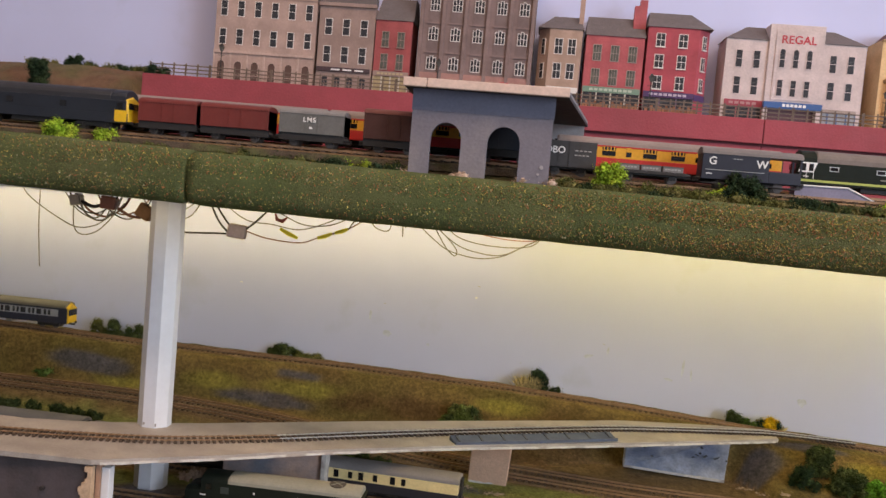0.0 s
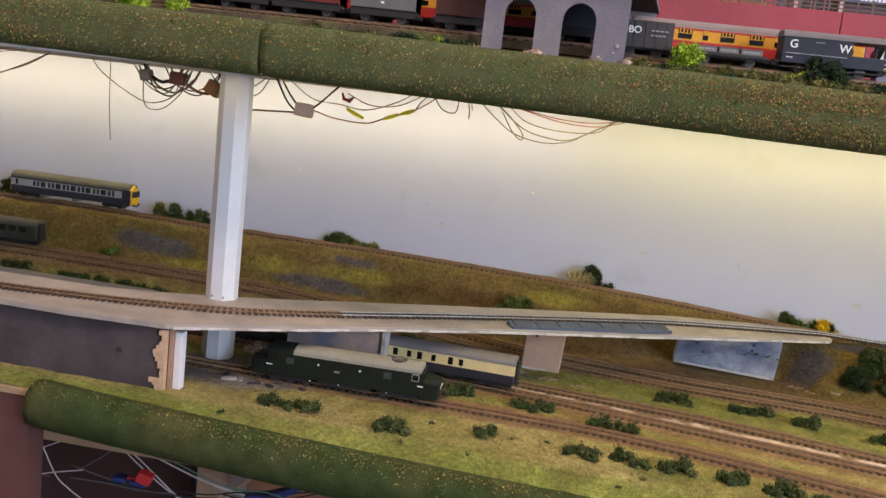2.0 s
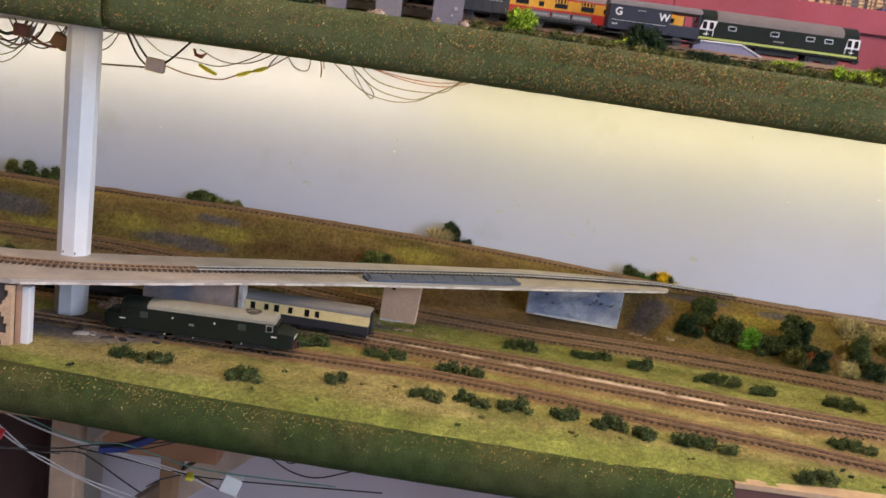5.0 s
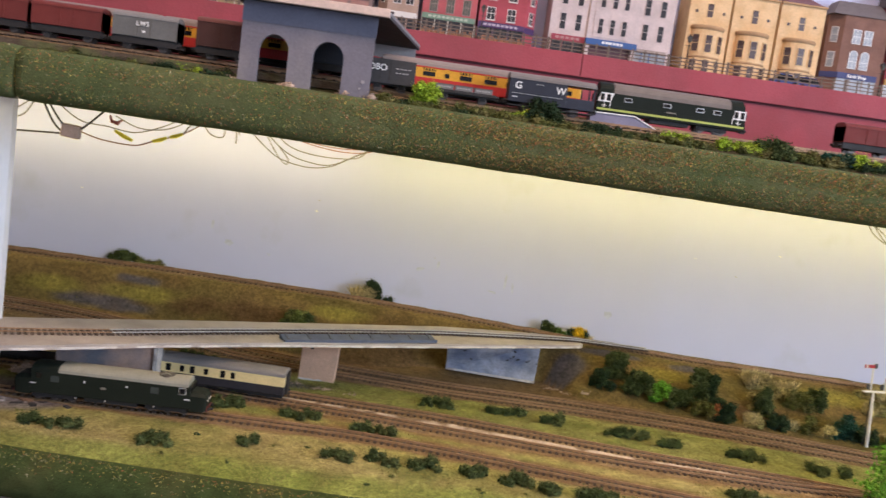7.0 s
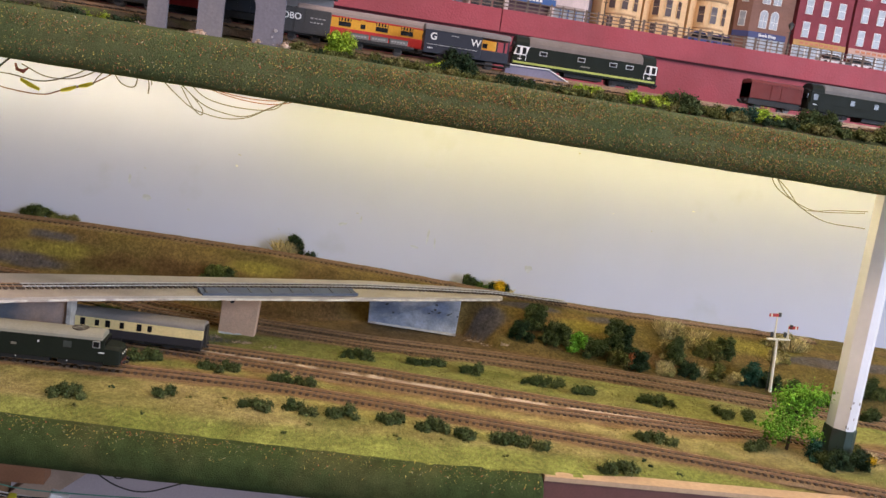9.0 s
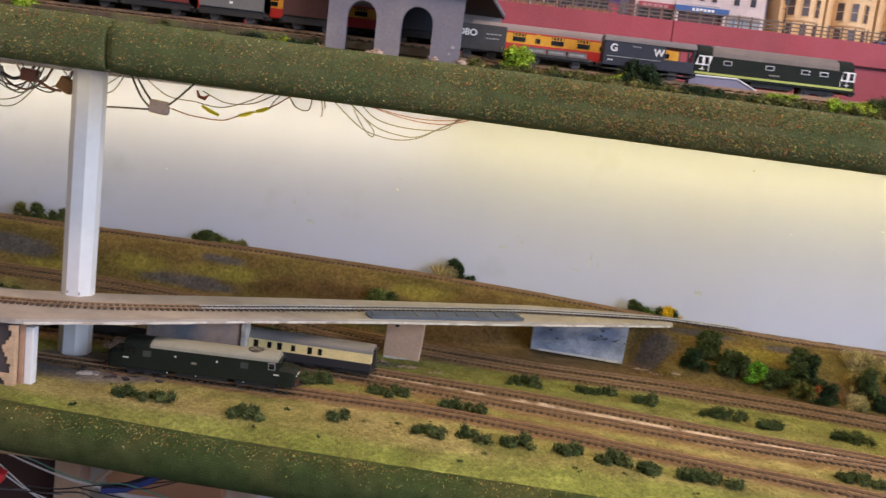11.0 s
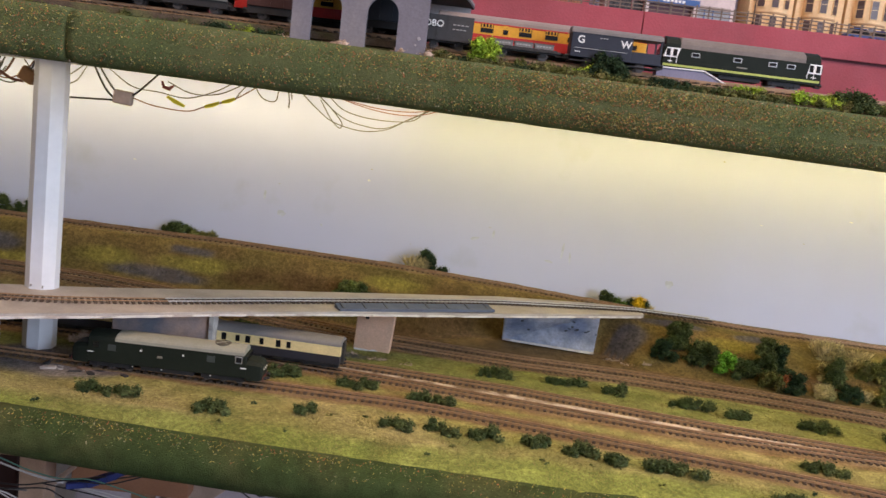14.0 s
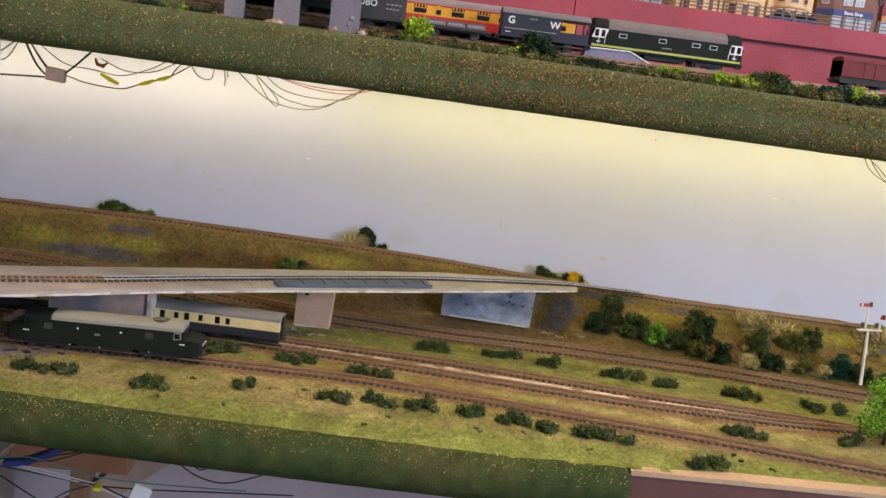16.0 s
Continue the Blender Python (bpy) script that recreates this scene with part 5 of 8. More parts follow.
def coach(m, L, label, lower, upper, roof, spans, small=(), cantrail=None, sash=None, gangway=True, vents=True, name="coach", lower_label="", group=""):
    o = tagged(empty(name, m, label, name.replace("_", " ")), group=group)
    w, fl, wa, ev, top = 0.0104, 0.0056, 0.0128, 0.0212, 0.0268
    body_part("lower_body", o, lower, w, fl, wa, -L / 2, L / 2, lower_label)
    body_part("upper_body", o, upper, w, wa - 0.0004, ev, -L / 2, L / 2)
    roof_part(o, roof, w + 0.0002, ev - 0.0003, top, -L / 2 - 0.0004, L / 2 + 0.0004)
    if cantrail:
        body_part("cantrail", o, cantrail, w + 0.00015, ev - 0.0016, ev, -L / 2, L / 2)
    low, high = sash or (wa + 0.0010, ev - 0.0014)
    for x0, x1 in spans:
        win = box_part("window", (x0, x1, -w - 0.00025, w + 0.00025, low, high), GLASS, o)
        if vents:
            for k in range(4):
                xa = x0 + (x1 - x0) * (k + 0.5) / 4
                box_part("vent_bar", (xa - 0.00042, xa + 0.00042, -w - 0.0004, w + 0.0004, high - 0.0024, high + 0.0002), upper, win)
            box_part("sash_bar", (x0, x1, -w - 0.0004, w + 0.0004, high - 0.0028, high - 0.0023), upper, win)
    panes(o, small, wa + 0.0014, ev - 0.0018, w)
    if gangway:
        for end in (-1, 1):
            box_part("gangway", (min(end * L / 2, end * (L / 2 + 0.0022)), max(end * L / 2, end * (L / 2 + 0.0022)), -0.0045, 0.0045, 0.0060, 0.0235), BLACK, o)
    for end in (-1, 1):
        bogie(o, end * (L / 2 - 0.021), 2, 0.0155)
    box_part("battery_box", (-0.012, 0.010, -0.0085, 0.0085, 0.0028, 0.0060), BLACK, o)
    box_part("dynamo", (0.020, 0.028, -0.0075, 0.0075, 0.0030, 0.0060), plain("dusty_black", (0.05, 0.045, 0.04)), o)
    box_part("solebar", (-L / 2 + 0.002, L / 2 - 0.002, -0.0095, 0.0095, 0.0048, 0.0058), BLACK, o)
    # Added black filler: stands for the dark shadow beneath the coach.
    box_part("truss", (-L / 2 + 0.002, L / 2 - 0.002, -0.0030, 0.0030, 0.0006, 0.0050), BLACK, o)
    buffers(o, L)
    return o


CREAM = mat("coach_cream", (0.74, 0.60, 0.30), 0.45, var=0.05, scale=80)
NAVY = mat("coach_dark_lower", (0.022, 0.022, 0.030), 0.5, var=0.1)


def cream_coach(x, extra=0.0):
    L = 0.154
    spans = [(-0.0505 + k, -0.0465 + k) for k in (0.0, 0.0265, 0.0470, 0.0730)]
    small = [(-0.0640, -0.0605), (-0.0415, -0.0380), (-0.0120, -0.0085), (0.0085, 0.0120), (0.0315, 0.0350)]
    return coach(on_line(T3, x, rail_z(x), extra), L, "cream coach with near-black lower panels and grey roof", NAVY, CREAM, GREY_ROOF, spans, small, vents=False, group="cream coach train", lower_label="near-black lower body panels")


cream_coach(-0.1650)
cream_coach(-0.3260)
cream_coach(-0.4870)


def flat_loco(m, L, label, lower, upper, roof, face, stripe=None, stripe_z=(0.0118, 0.0126), cab_frames=None, side_windows=(), top=0.0285, cab_side=True, face_high=True, name="diesel_locomotive"):
    """Flat-ended diesel: two body tones, coloured cab fronts, bogies and roof."""
    o = empty(name, m, label, "locomotive")
    w, fl, wa, ev = 0.0102, 0.0056, 0.0124, 0.0215
    body_part("lower_body", o, lower, w, fl, wa, -L / 2, L / 2)
    body_part("upper_body", o, upper, w, wa - 0.0003, ev, -L / 2 + 0.0012, L / 2 - 0.0012)
    roof_part(o, roof, w - 0.0004, ev - 0.0004, top - 0.0016, -L / 2 + 0.013, L / 2 - 0.013, "roof panels")
    for end in (-1, 1):
        a, b = sorted((end * (L / 2 - 0.013), end * (L / 2 - 0.0016)))
        roof_part(o, lower, w - 0.0004, ev - 0.0004, top - 0.0018, a, b, name="cab_roof")
        xe = end * L / 2
        bm = bmesh.new()
        bm_loft(bm, [[(xe - end * 0.002, -w + 0.0006, fl + 0.001), (xe - end * 0.002, w - 0.0006, fl + 0.001), (xe - end * 0.002, w - 0.0006, ev + 0.001), (xe - end * 0.002, 0, ev + 0.0038), (xe - end * 0.002, -w + 0.0006, ev + 0.001)],
                     [(xe + end * 0.0009, -w + 0.0014, fl + 0.0015), (xe + end * 0.0009, w - 0.0014, fl + 0.0015), (xe - end * 0.0004, w - 0.0016, ev), (xe - end * 0.0004, 0, ev + 0.0028), (xe - end * 0.0004, -w + 0.0016, ev)]])
        front = part("cab_front", bm, face, o)
        for s in (-1, 0, 1):
            box_part("windscreen", (min(xe, xe + end * 0.0010), max(xe, xe + end * 0.0010), s * 0.0058 - 0.0023, s * 0.0058 + 0.0023, 0.0158, 0.0200), GLASS, front)
        if cab_side:
            panes(o, [(end * (L / 2 - 0.0055) - 0.0020, end * (L / 2 - 0.0055) + 0.0020)], 0.0150, 0.0198, w, frame=cab_frames, name="cab_window")
            box_part("cab_door", (end * (L / 2 - 0.0105) - 0.0016, end * (L / 2 - 0.0105) + 0.0016, -w - 0.0003, w + 0.0003, 0.0066, 0.0196), lower, o)
        box_part("number_panel", (end * (L / 2 - 0.006) - 0.0018, end * (L / 2 - 0.006) + 0.0018, -w - 0.0003, -w, 0.0110, 0.0116), WHITE, o)
        bogie(o, end * (L / 2 - 0.026), 2, 0.0170, r=0.0042)
    if stripe:
        box_part("stripe", (-L / 2 + 0.001, L / 2 - 0.001, -w - 0.0003, w + 0.0003, *stripe_z), stripe, o)
    panes(o, side_windows, 0.0145, 0.0186, w, frame=None)
    box_part("fuel_tank", (-0.016, 0.016, -0.0085, 0.0085, 0.0026, 0.0060), BLACK, o)
    buffers(o, L)
    return o


MID_GREEN = mat("mid_lime_green", (0.165, 0.215, 0.055), 0.45, var=0.06)
x_loco = -0.6280
o = flat_loco(on_line(T3, x_loco, rail_z(x_loco)), 0.117, "two-tone green diesel locomotive with yellow ends and pale roof", LOCO_GREEN, MID_GREEN, mat("pinkish_pale_roof", (0.46, 0.40, 0.32), 0.7), YELLOW,
              stripe=WHITE, stripe_z=(0.0122, 0.0130), cab_frames=SILVER, side_windows=[(-0.006, -0.003), (-0.0015, 0.0015), (0.032, 0.036)])
panes(o, [(-0.020, -0.0105)], 0.0140, 0.0192, 0.0102, material=plain("side_grille", (0.035, 0.045, 0.04)), name="side_grille")
for k, xx in enumerate((-0.040, -0.012, 0.006)):
    box_part("roof_vent", (xx, xx + 0.004, -0.003, 0.003, 0.0262, 0.0274), plain("rusty_vent", (0.15, 0.06, 0.04)), o)


def railcar(m, L, label):
    grey, blue = mat("railcar_grey", (0.40, 0.41, 0.42), 0.5), mat("railcar_blue", (0.022, 0.026, 0.045), 0.5)
    o = empty("railcar", m, label, "railcar")
    w, fl, ev, top = 0.0102, 0.0056, 0.0215, 0.0272
    body_part("lower_body", o, blue, w, fl, 0.0125, -L / 2, L / 2)
    body_part("upper_body", o, grey, w, 0.0123, 0.0196, -L / 2, L / 2 - 0.0100)
    body_part("cantrail", o, blue, w, 0.0194, ev, -L / 2, L / 2)
    body_part("cab_side", o, blue, w, 0.0122, 0.0196, L / 2 - 0.0102, L / 2)
    roof_part(o, mat("olive_grey_roof", (0.155, 0.145, 0.115), 0.75), w + 0.0002, ev - 0.0003, top, -L / 2, L / 2 - 0.002)
    panes(o, windows_row(-L / 2 + 0.024, L / 2 - 0.014, [(0.0030, 0.0026), (0.0020, 0.0026), (0.0020, 0.0056)]), 0.0134, 0.0188, w)
    panes(o, [(-L / 2 + 0.006, -L / 2 + 0.0088)], 0.0134, 0.0188, w)
    for end in (-1, 1):
        xe = end * L / 2
        bm = bmesh.new()
        bm_loft(bm, [[(xe - end * 0.0015, -w * 0.98, fl), (xe - end * 0.0015, w * 0.98, fl), (xe - end * 0.0015, w * 0.98, ev), (xe - end * 0.0015, 0, top - 0.0004), (xe - end * 0.0015, -w * 0.98, ev)],
                     [(xe + end * 0.0014, -w * 0.86, fl + 0.0006), (xe + end * 0.0014, w * 0.86, fl + 0.0006), (xe + end * 0.0006, w * 0.86, ev - 0.0004), (xe + end * 0.0006, 0, top - 0.0018), (xe + end * 0.0006, -w * 0.86, ev - 0.0004)]])
        front = part("cab_front", bm, YELLOW, o, "yellow cab front")
        for s in (-1, 0, 1):
            box_part("windscreen", (min(xe, xe + end * 0.0016), max(xe, xe + end * 0.0016), s * 0.0058 - 0.0023, s * 0.0058 + 0.0023, 0.0138, 0.0200), GLASS, front)
        bogie(o, end * (L / 2 - 0.022), 2, 0.0155)
    for xx in (-0.036, 0.002):
        box_part("engine_box", (xx, xx + 0.006, -0.0092, 0.0092, 0.0028, 0.0058), plain("dusty_grey", (0.22, 0.21, 0.20)), o)
    buffers(o, L)
    return o


railcar(pose(-0.6080, 0.8755, line_at(RISE, -0.6) + 0.0001, 0, 0, 0.6) @ Matrix.Diagonal((1, 1, 1.07, 1)), 0.142, "blue and grey railcar with a yellow front")
DARK_DMU = mat("dark_green_railcar", (0.030, 0.038, 0.026), 0.5, var=0.1)
for cx in (-0.690, -0.852):
    coach(pose(cx, line_at(T4, cx) + 0.013, land_z(cx, line_at(T4, cx) + 0.013) + 0.0041, 0, 0, 1.0), 0.156, "dark green coach with dull roof on the far track", DARK_DMU, DARK_DMU, mat("dull_brown_roof", (0.10, 0.085, 0.07), 0.8), windows_row(-0.07, 0.07, [(0.004, 0.0075)]), vents=False, group="dark green coaches")

# ---- upper level trains ----
URAIL = UP + 0.0041


def upper_bed(x, y):
    """Height of the upper formation, raised a little under the trains west of the portal."""
    return UP + (0.0045 if 0.626 < y < 0.67 else 0.0032 + 0.0048 * ease(0.036, 0.046, -x) if 0.596 < y < 0.626 else 0.0050 * ease(0.036, 0.046, -x) if y < 0.596 else 0.0)


for y0, y1, rise in ((0.5660, 0.5960, 0.0050), (0.5962, 0.6260, 0.0080)):
    slab("track_bed", (-0.62, -0.046, y0, y1, UP + 0.0002, UP + rise), UPPER_EARTH, "dark raised track bed on the upper level", "track bed")
slab("track_bed", (-0.045, 0.72, 0.5962, 0.6260, UP + 0.0002, UP + 0.0032), UPPER_EARTH, "dark raised track bed under the coaches", "track bed")
slab("track_bed", (-0.62, 0.72, 0.6270, 0.6560, UP + 0.0002, UP + 0.0045), UPPER_EARTH, "dark raised track bed under the green locomotive", "track bed")
for ty, what in ((0.581, "rusty upper track behind the edge scrub"), (0.611, "upper track under the yellow and red coaches"), (0.641, "upper track under the green locomotive"), (0.690, "upper track below the red wall")):
    build_track("railway_track", [(-1.0, ty), (1.0, ty)], upper_bed, what, -0.62, 0.72, pitch=0.0075, step=0.03)


def van(x0, x1, y, label, body, roof, h=0.0280, planks=True, name="goods_van"):
    L = x1 - x0
    o = empty(name, pose((x0 + x1) / 2, y, upper_bed((x0 + x1) / 2, y) + 0.0041), label, "wagon")
    w, fl, ev = 0.0096, 0.0088, h - 0.0036
    body_part("body", o, body, w, fl, ev, -L / 2, L / 2)
    roof_part(o, roof, w + 0.0004, ev - 0.0003, h, -L / 2 - 0.0003, L / 2 + 0.0003)
    if planks:
        for s in (-0.0045, 0.0045):
            box_part("door_post", (s - 0.0004, s + 0.0004, -w - 0.0004, w + 0.0004, fl + 0.0005, ev - 0.0005), body, o)
        for s in (-L / 2 + 0.0006, L / 2 - 0.0006):
            box_part("corner_post", (s - 0.0006, s + 0.0006, -w - 0.0003, w + 0.0003, fl, ev), body, o)
    box_part("solebar", (-L / 2, L / 2, -0.0086, 0.0086, 0.0040, 0.0090), BLACK, o)
    for s in (-1, 1):
        wheelset(o, s * (L / 2 - 0.010), 0.0034)
        bm = bmesh.new()
        for side in (-1, 1):
            bm_box(bm, s * (L / 2 - 0.010) - 0.0022, s * (L / 2 - 0.010) + 0.0022, side * 0.0072 - 0.0006, side * 0.0072 + 0.0006, 0.0024, 0.0056)
        part("axle_guard", bm, BLACK, o)
    buffers(o, L)
    return o, w


blue_loco = flat_loco(pose(-0.4080, 0.581, URAIL + 0.0050), 0.140, "dark blue diesel locomotive with yellow ends", mat("rail_blue", (0.012, 0.017, 0.027), 0.5), mat("rail_blue", (0.012, 0.017, 0.027)), mat("blue_black_roof", (0.02, 0.022, 0.028), 0.6), YELLOW,
          side_windows=[(-0.02, -0.015), (0.02, 0.025)], top=0.0315)
for end in (-1, 1):
    a, b = sorted((end * 0.0610, end * 0.0698))
    box_part("yellow_cab_panel", (a, b, -0.0106, 0.0106, 0.0066, 0.0146), YELLOW, blue_loco, "yellow lower cab side")
van(-0.3300, -0.2880, 0.581, "plain bauxite red goods van", VAN_RED, VAN_RED, 0.0258)
van(-0.2850, -0.2365, 0.581, "bauxite red goods van with curved ends", VAN_RED, VAN_RED, 0.0258)
o, w = van(-0.2290, -0.1835, 0.581, "grey goods van with white letters", GREY_VAN, mat("grey_van_roof", (0.22, 0.21, 0.205), 0.7), 0.0262)
lettering("LMS", 0.0045, WHITE, o, -0.006, -w - 0.0005, 0.0168, spacing=1.25)
bars(o, -0.0015, 0.0015, -w - 0.0003, 0.0122, 0.0137, 1)
van(-0.1700, -0.1290, 0.581, "near-black goods van with a maroon-brown roof", BROWN, mat("brown_van_roof", (0.17, 0.06, 0.05), 0.8), 0.0300)
van(-0.0960, -0.0520, 0.581, "blue-black diesel shunter inside the arched portal", mat("blue_black_paint", (0.016, 0.024, 0.038), 0.45), mat("blue_black_roof", (0.03, 0.035, 0.045)), 0.0290, name="shunter")


def open_wagon(x0, x1, y, h, label, body, text=""):
    L = x1 - x0
    o = empty("open_wagon", pose((x0 + x1) / 2, y, URAIL), label, "wagon")
    w, fl, t = 0.0096, 0.0058, 0.0008
    for s in (-1, 1):
        box_part("side", (-L / 2, L / 2, min(s * w, s * (w - t)), max(s * w, s * (w - t)), fl, h), body, o)
        box_part("end", (min(s * L / 2, s * (L / 2 - t)), max(s * L / 2, s * (L / 2 - t)), -w + t, w - t, fl, h), body, o)
        for k in range(5):
            xk = -L / 2 + L * (k + 0.5) / 5
            box_part("stanchion", (xk - 0.0004, xk + 0.0004, min(s * w, s * (w + 0.0004)), max(s * w, s * (w + 0.0004)), fl, h - 0.0004), body, o)
        wheelset(o, s * (L / 2 - 0.009), 0.0034)
        bm = bmesh.new()
        for side in (-1, 1):
            bm_box(bm, s * (L / 2 - 0.009) - 0.0022, s * (L / 2 - 0.009) + 0.0022, side * 0.0072 - 0.0006, side * 0.0072 + 0.0006, 0.0024, 0.0056)
        part("axle_guard", bm, BLACK, o)
    box_part("floor", (-L / 2 + t, L / 2 - t, -w + t, w - t, fl, fl + 0.0010), BLACK, o)
    box_part("load", (-L / 2 + t, L / 2 - t, -w + t, w - t, fl + 0.001, h - 0.0015), mat("coal_load", (0.03, 0.03, 0.03), 0.9, bump=1.0, bscale=900), o, "dark coal load")
    box_part("solebar", (-L / 2, L / 2, -0.0080, 0.0080, 0.0046, 0.0058), BLACK, o)
    buffers(o, L)
    return o, w


o, w = open_wagon(-0.0480, -0.0125, 0.581, 0.0230, "dark grey open wagon with large white letters", mat("dark_wagon_grey", (0.045, 0.045, 0.048), 0.7))
lettering("OBO", 0.0062, WHITE, o, -0.0165, -w - 0.0006, 0.0148)
bars(o, 0.0035, 0.0150, -w - 0.0006, 0.0165, 0.0173, 4, plain("dull_letter", (0.35, 0.35, 0.34)))
bars(o, 0.0035, 0.0135, -w - 0.0006, 0.0135, 0.0143, 4, plain("dull_letter", (0.35, 0.35, 0.34)))
open_wagon(0.0005, 0.0470, 0.581, 0.0078, "low black flat wagon loaded with grey containers", mat("black_wagon", (0.030, 0.029, 0.030), 0.75))


def container(x0, x1, z):
    """Small grey crate with white writing on its side."""
    o = empty("container", pose((x0 + x1) / 2, 0.5775, z), "small grey container with faded white writing on a flat wagon", "container", "containers on the wagon")
    h, half = 0.0052, (x1 - x0) / 2
    box_part("box", (-half, half, -0.0055, 0.0055, 0, h), mat("container_grey", (0.17, 0.165, 0.16), 0.75, var=0.15, scale=200), o, bevel=0.0004)
    box_part("lid_rim", (-half - 0.0002, half + 0.0002, -0.0058, 0.0058, h - 0.0007, h), mat("container_rim", (0.11, 0.105, 0.10), 0.75), o)
    bars(o, -half * 0.80, half * 0.80, -0.00565, 0.0027, 0.0037, 5, plain("dull_letter", (0.35, 0.35, 0.34)))
    bars(o, -half * 0.60, half * 0.55, -0.00565, 0.0010, 0.0016, 4, plain("dull_letter", (0.35, 0.35, 0.34)))


for cx0, cx1 in ((0.0030, 0.0160), (0.0172, 0.0300), (0.0312, 0.0445)):
    container(cx0, cx1, URAIL + 0.0063)


def brake_van():
    x0, x1 = 0.0560, 0.1190
    L = x1 - x0
    body = mat("blue_grey_van", (0.015, 0.019, 0.034), 0.6)
    o = empty("brake_van", pose((x0 + x1) / 2, 0.581, URAIL), "dark blue-grey brake van with large white letters and open veranda", "wagon")
    w, fl, ev, top = 0.0096, 0.0058, 0.0225, 0.0270
    body_part("cabin", o, body, w, fl, ev, -L / 2, 0.0110)
    body_part("veranda_side", o, body, w, fl, 0.0135, 0.0110, L / 2)
    box_part("veranda_post", (L / 2 - 0.0012, L / 2, -w, -w + 0.0012, 0.0135, ev), body, o)
    box_part("veranda_post", (L / 2 - 0.0012, L / 2, w - 0.0012, w, 0.0135, ev), body, o)
    roof_part(o, mat("van_roof_grey", (0.17, 0.155, 0.15), 0.7), w + 0.0004, ev - 0.0002, top, -L / 2 - 0.0004, L / 2 + 0.0006)
    lettering("G", 0.0070, WHITE, o, -L / 2 + 0.0040, -w - 0.0003, 0.0155)
    lettering("W", 0.0070, WHITE, o, 0.0028, -w - 0.0003, 0.0150)
    bars(o, -L / 2 + 0.003, -L / 2 + 0.007, -w - 0.0002, 0.0090, 0.0097, 3)
    bars(o, -0.012, -0.006, -w - 0.0002, 0.0195, 0.0201, 3, plain("dull_letter", (0.35, 0.35, 0.34)))
    box_part("hand_rail", (-L / 2 + 0.002, 0.008, -w - 0.0006, -w - 0.0002, 0.0118, 0.0121), SILVER, o)
    box_part("step_board", (-L / 2, L / 2, -w - 0.0012, w + 0.0012, 0.0030, 0.0037), BLACK, o)
    for s in (-1, 1):
        wheelset(o, s * (L / 2 - 0.013), 0.0034)
    buffers(o, L)


brake_van()
for n_, cx in enumerate((0.0380, -0.1260, -0.2820, -0.438)):
    coach(pose(cx, 0.611, upper_bed(cx - 0.04, 0.611) + 0.0041), 0.1520, "yellow and red coach with weathered roof standing behind wagons", COACH_RED, ORANGE_YELLOW, WARM_ROOF, windows_row(-0.072, 0.073, [(0.0080, 0.0092), (0.0098, 0.0092), (0.0072, 0.0036)]), cantrail=COACH_RED, sash=(0.0140, 0.0200), group="yellow and red coaches")
o = flat_loco(pose(0.1940, 0.641, URAIL + 0.0045), 0.1220, "dark green diesel locomotive with white cab frames and lime stripe", LOCO_GREEN, LOCO_GREEN, mat("taupe_roof", (0.17, 0.142, 0.125), 0.7), LOCO_GREEN,
              stripe=mat("lime_stripe", (0.42, 0.48, 0.10), 0.5), stripe_z=(0.0076, 0.0092), cab_side=False, top=0.0320)
for wx in (-0.036, -0.004, 0.023, 0.037):
    win = box_part("window", (wx - 0.0032, wx + 0.0032, -0.01045, 0.01045, 0.0158, 0.0192), SILVER, o)
    box_part("pane", (wx - 0.0026, wx + 0.0026, -0.01065, 0.01065, 0.0163, 0.0187), GLASS, win)
for end in (-1, 1):
    a, b = sorted((end * 0.0500, end * 0.0604))
    bm = bmesh.new()
    lean = 0.0022 if end < 0 else -0.0012
    bm_loft(bm, [[(a, y, 0.0142), (b, y, 0.0142), (b + (lean if end < 0 else 0.0), y, 0.0213), (a + (lean if end < 0 else -lean), y, 0.0213)] for y in (-0.01050, 0.01050)])
    panel = part("cab_window", bm, WHITE, o, "white cab window frame")
    for xk in (0.0500, 0.0548):
        box_part("handrail", (end * xk - 0.00022, end * xk + 0.00022, -0.01075, -0.01045, 0.0100, 0.0143), WHITE, o)
    for xk in (0.0526, 0.0577):
        box_part("pane", (end * xk - 0.0015 + (0.0008 if end < 0 else 0.0), end * xk + 0.0015 + (0.0008 if end < 0 else 0.0), -0.01070, 0.01070, 0.0152, 0.0203), GLASS, panel)
box_part("crest", (-0.004, 0.004, -0.01045, -0.0102, 0.0118, 0.0128), plain("crest_grey", (0.20, 0.19, 0.15)), o)
van(0.3380, 0.3840, 0.641, "rust-red goods van coupled to a dark locomotive", VAN_RED, VAN_RED, 0.0252)
o = flat_loco(pose(0.4580, 0.641, URAIL + 0.0045), 0.135, "dull dark green diesel locomotive with a grey roof", LOCO_GREEN, LOCO_GREEN, mat("dull_grey_roof", (0.14, 0.14, 0.135), 0.8), LOCO_GREEN, side_windows=[(-0.030, -0.026), (-0.008, -0.004), (0.014, 0.018)], top=0.0310)


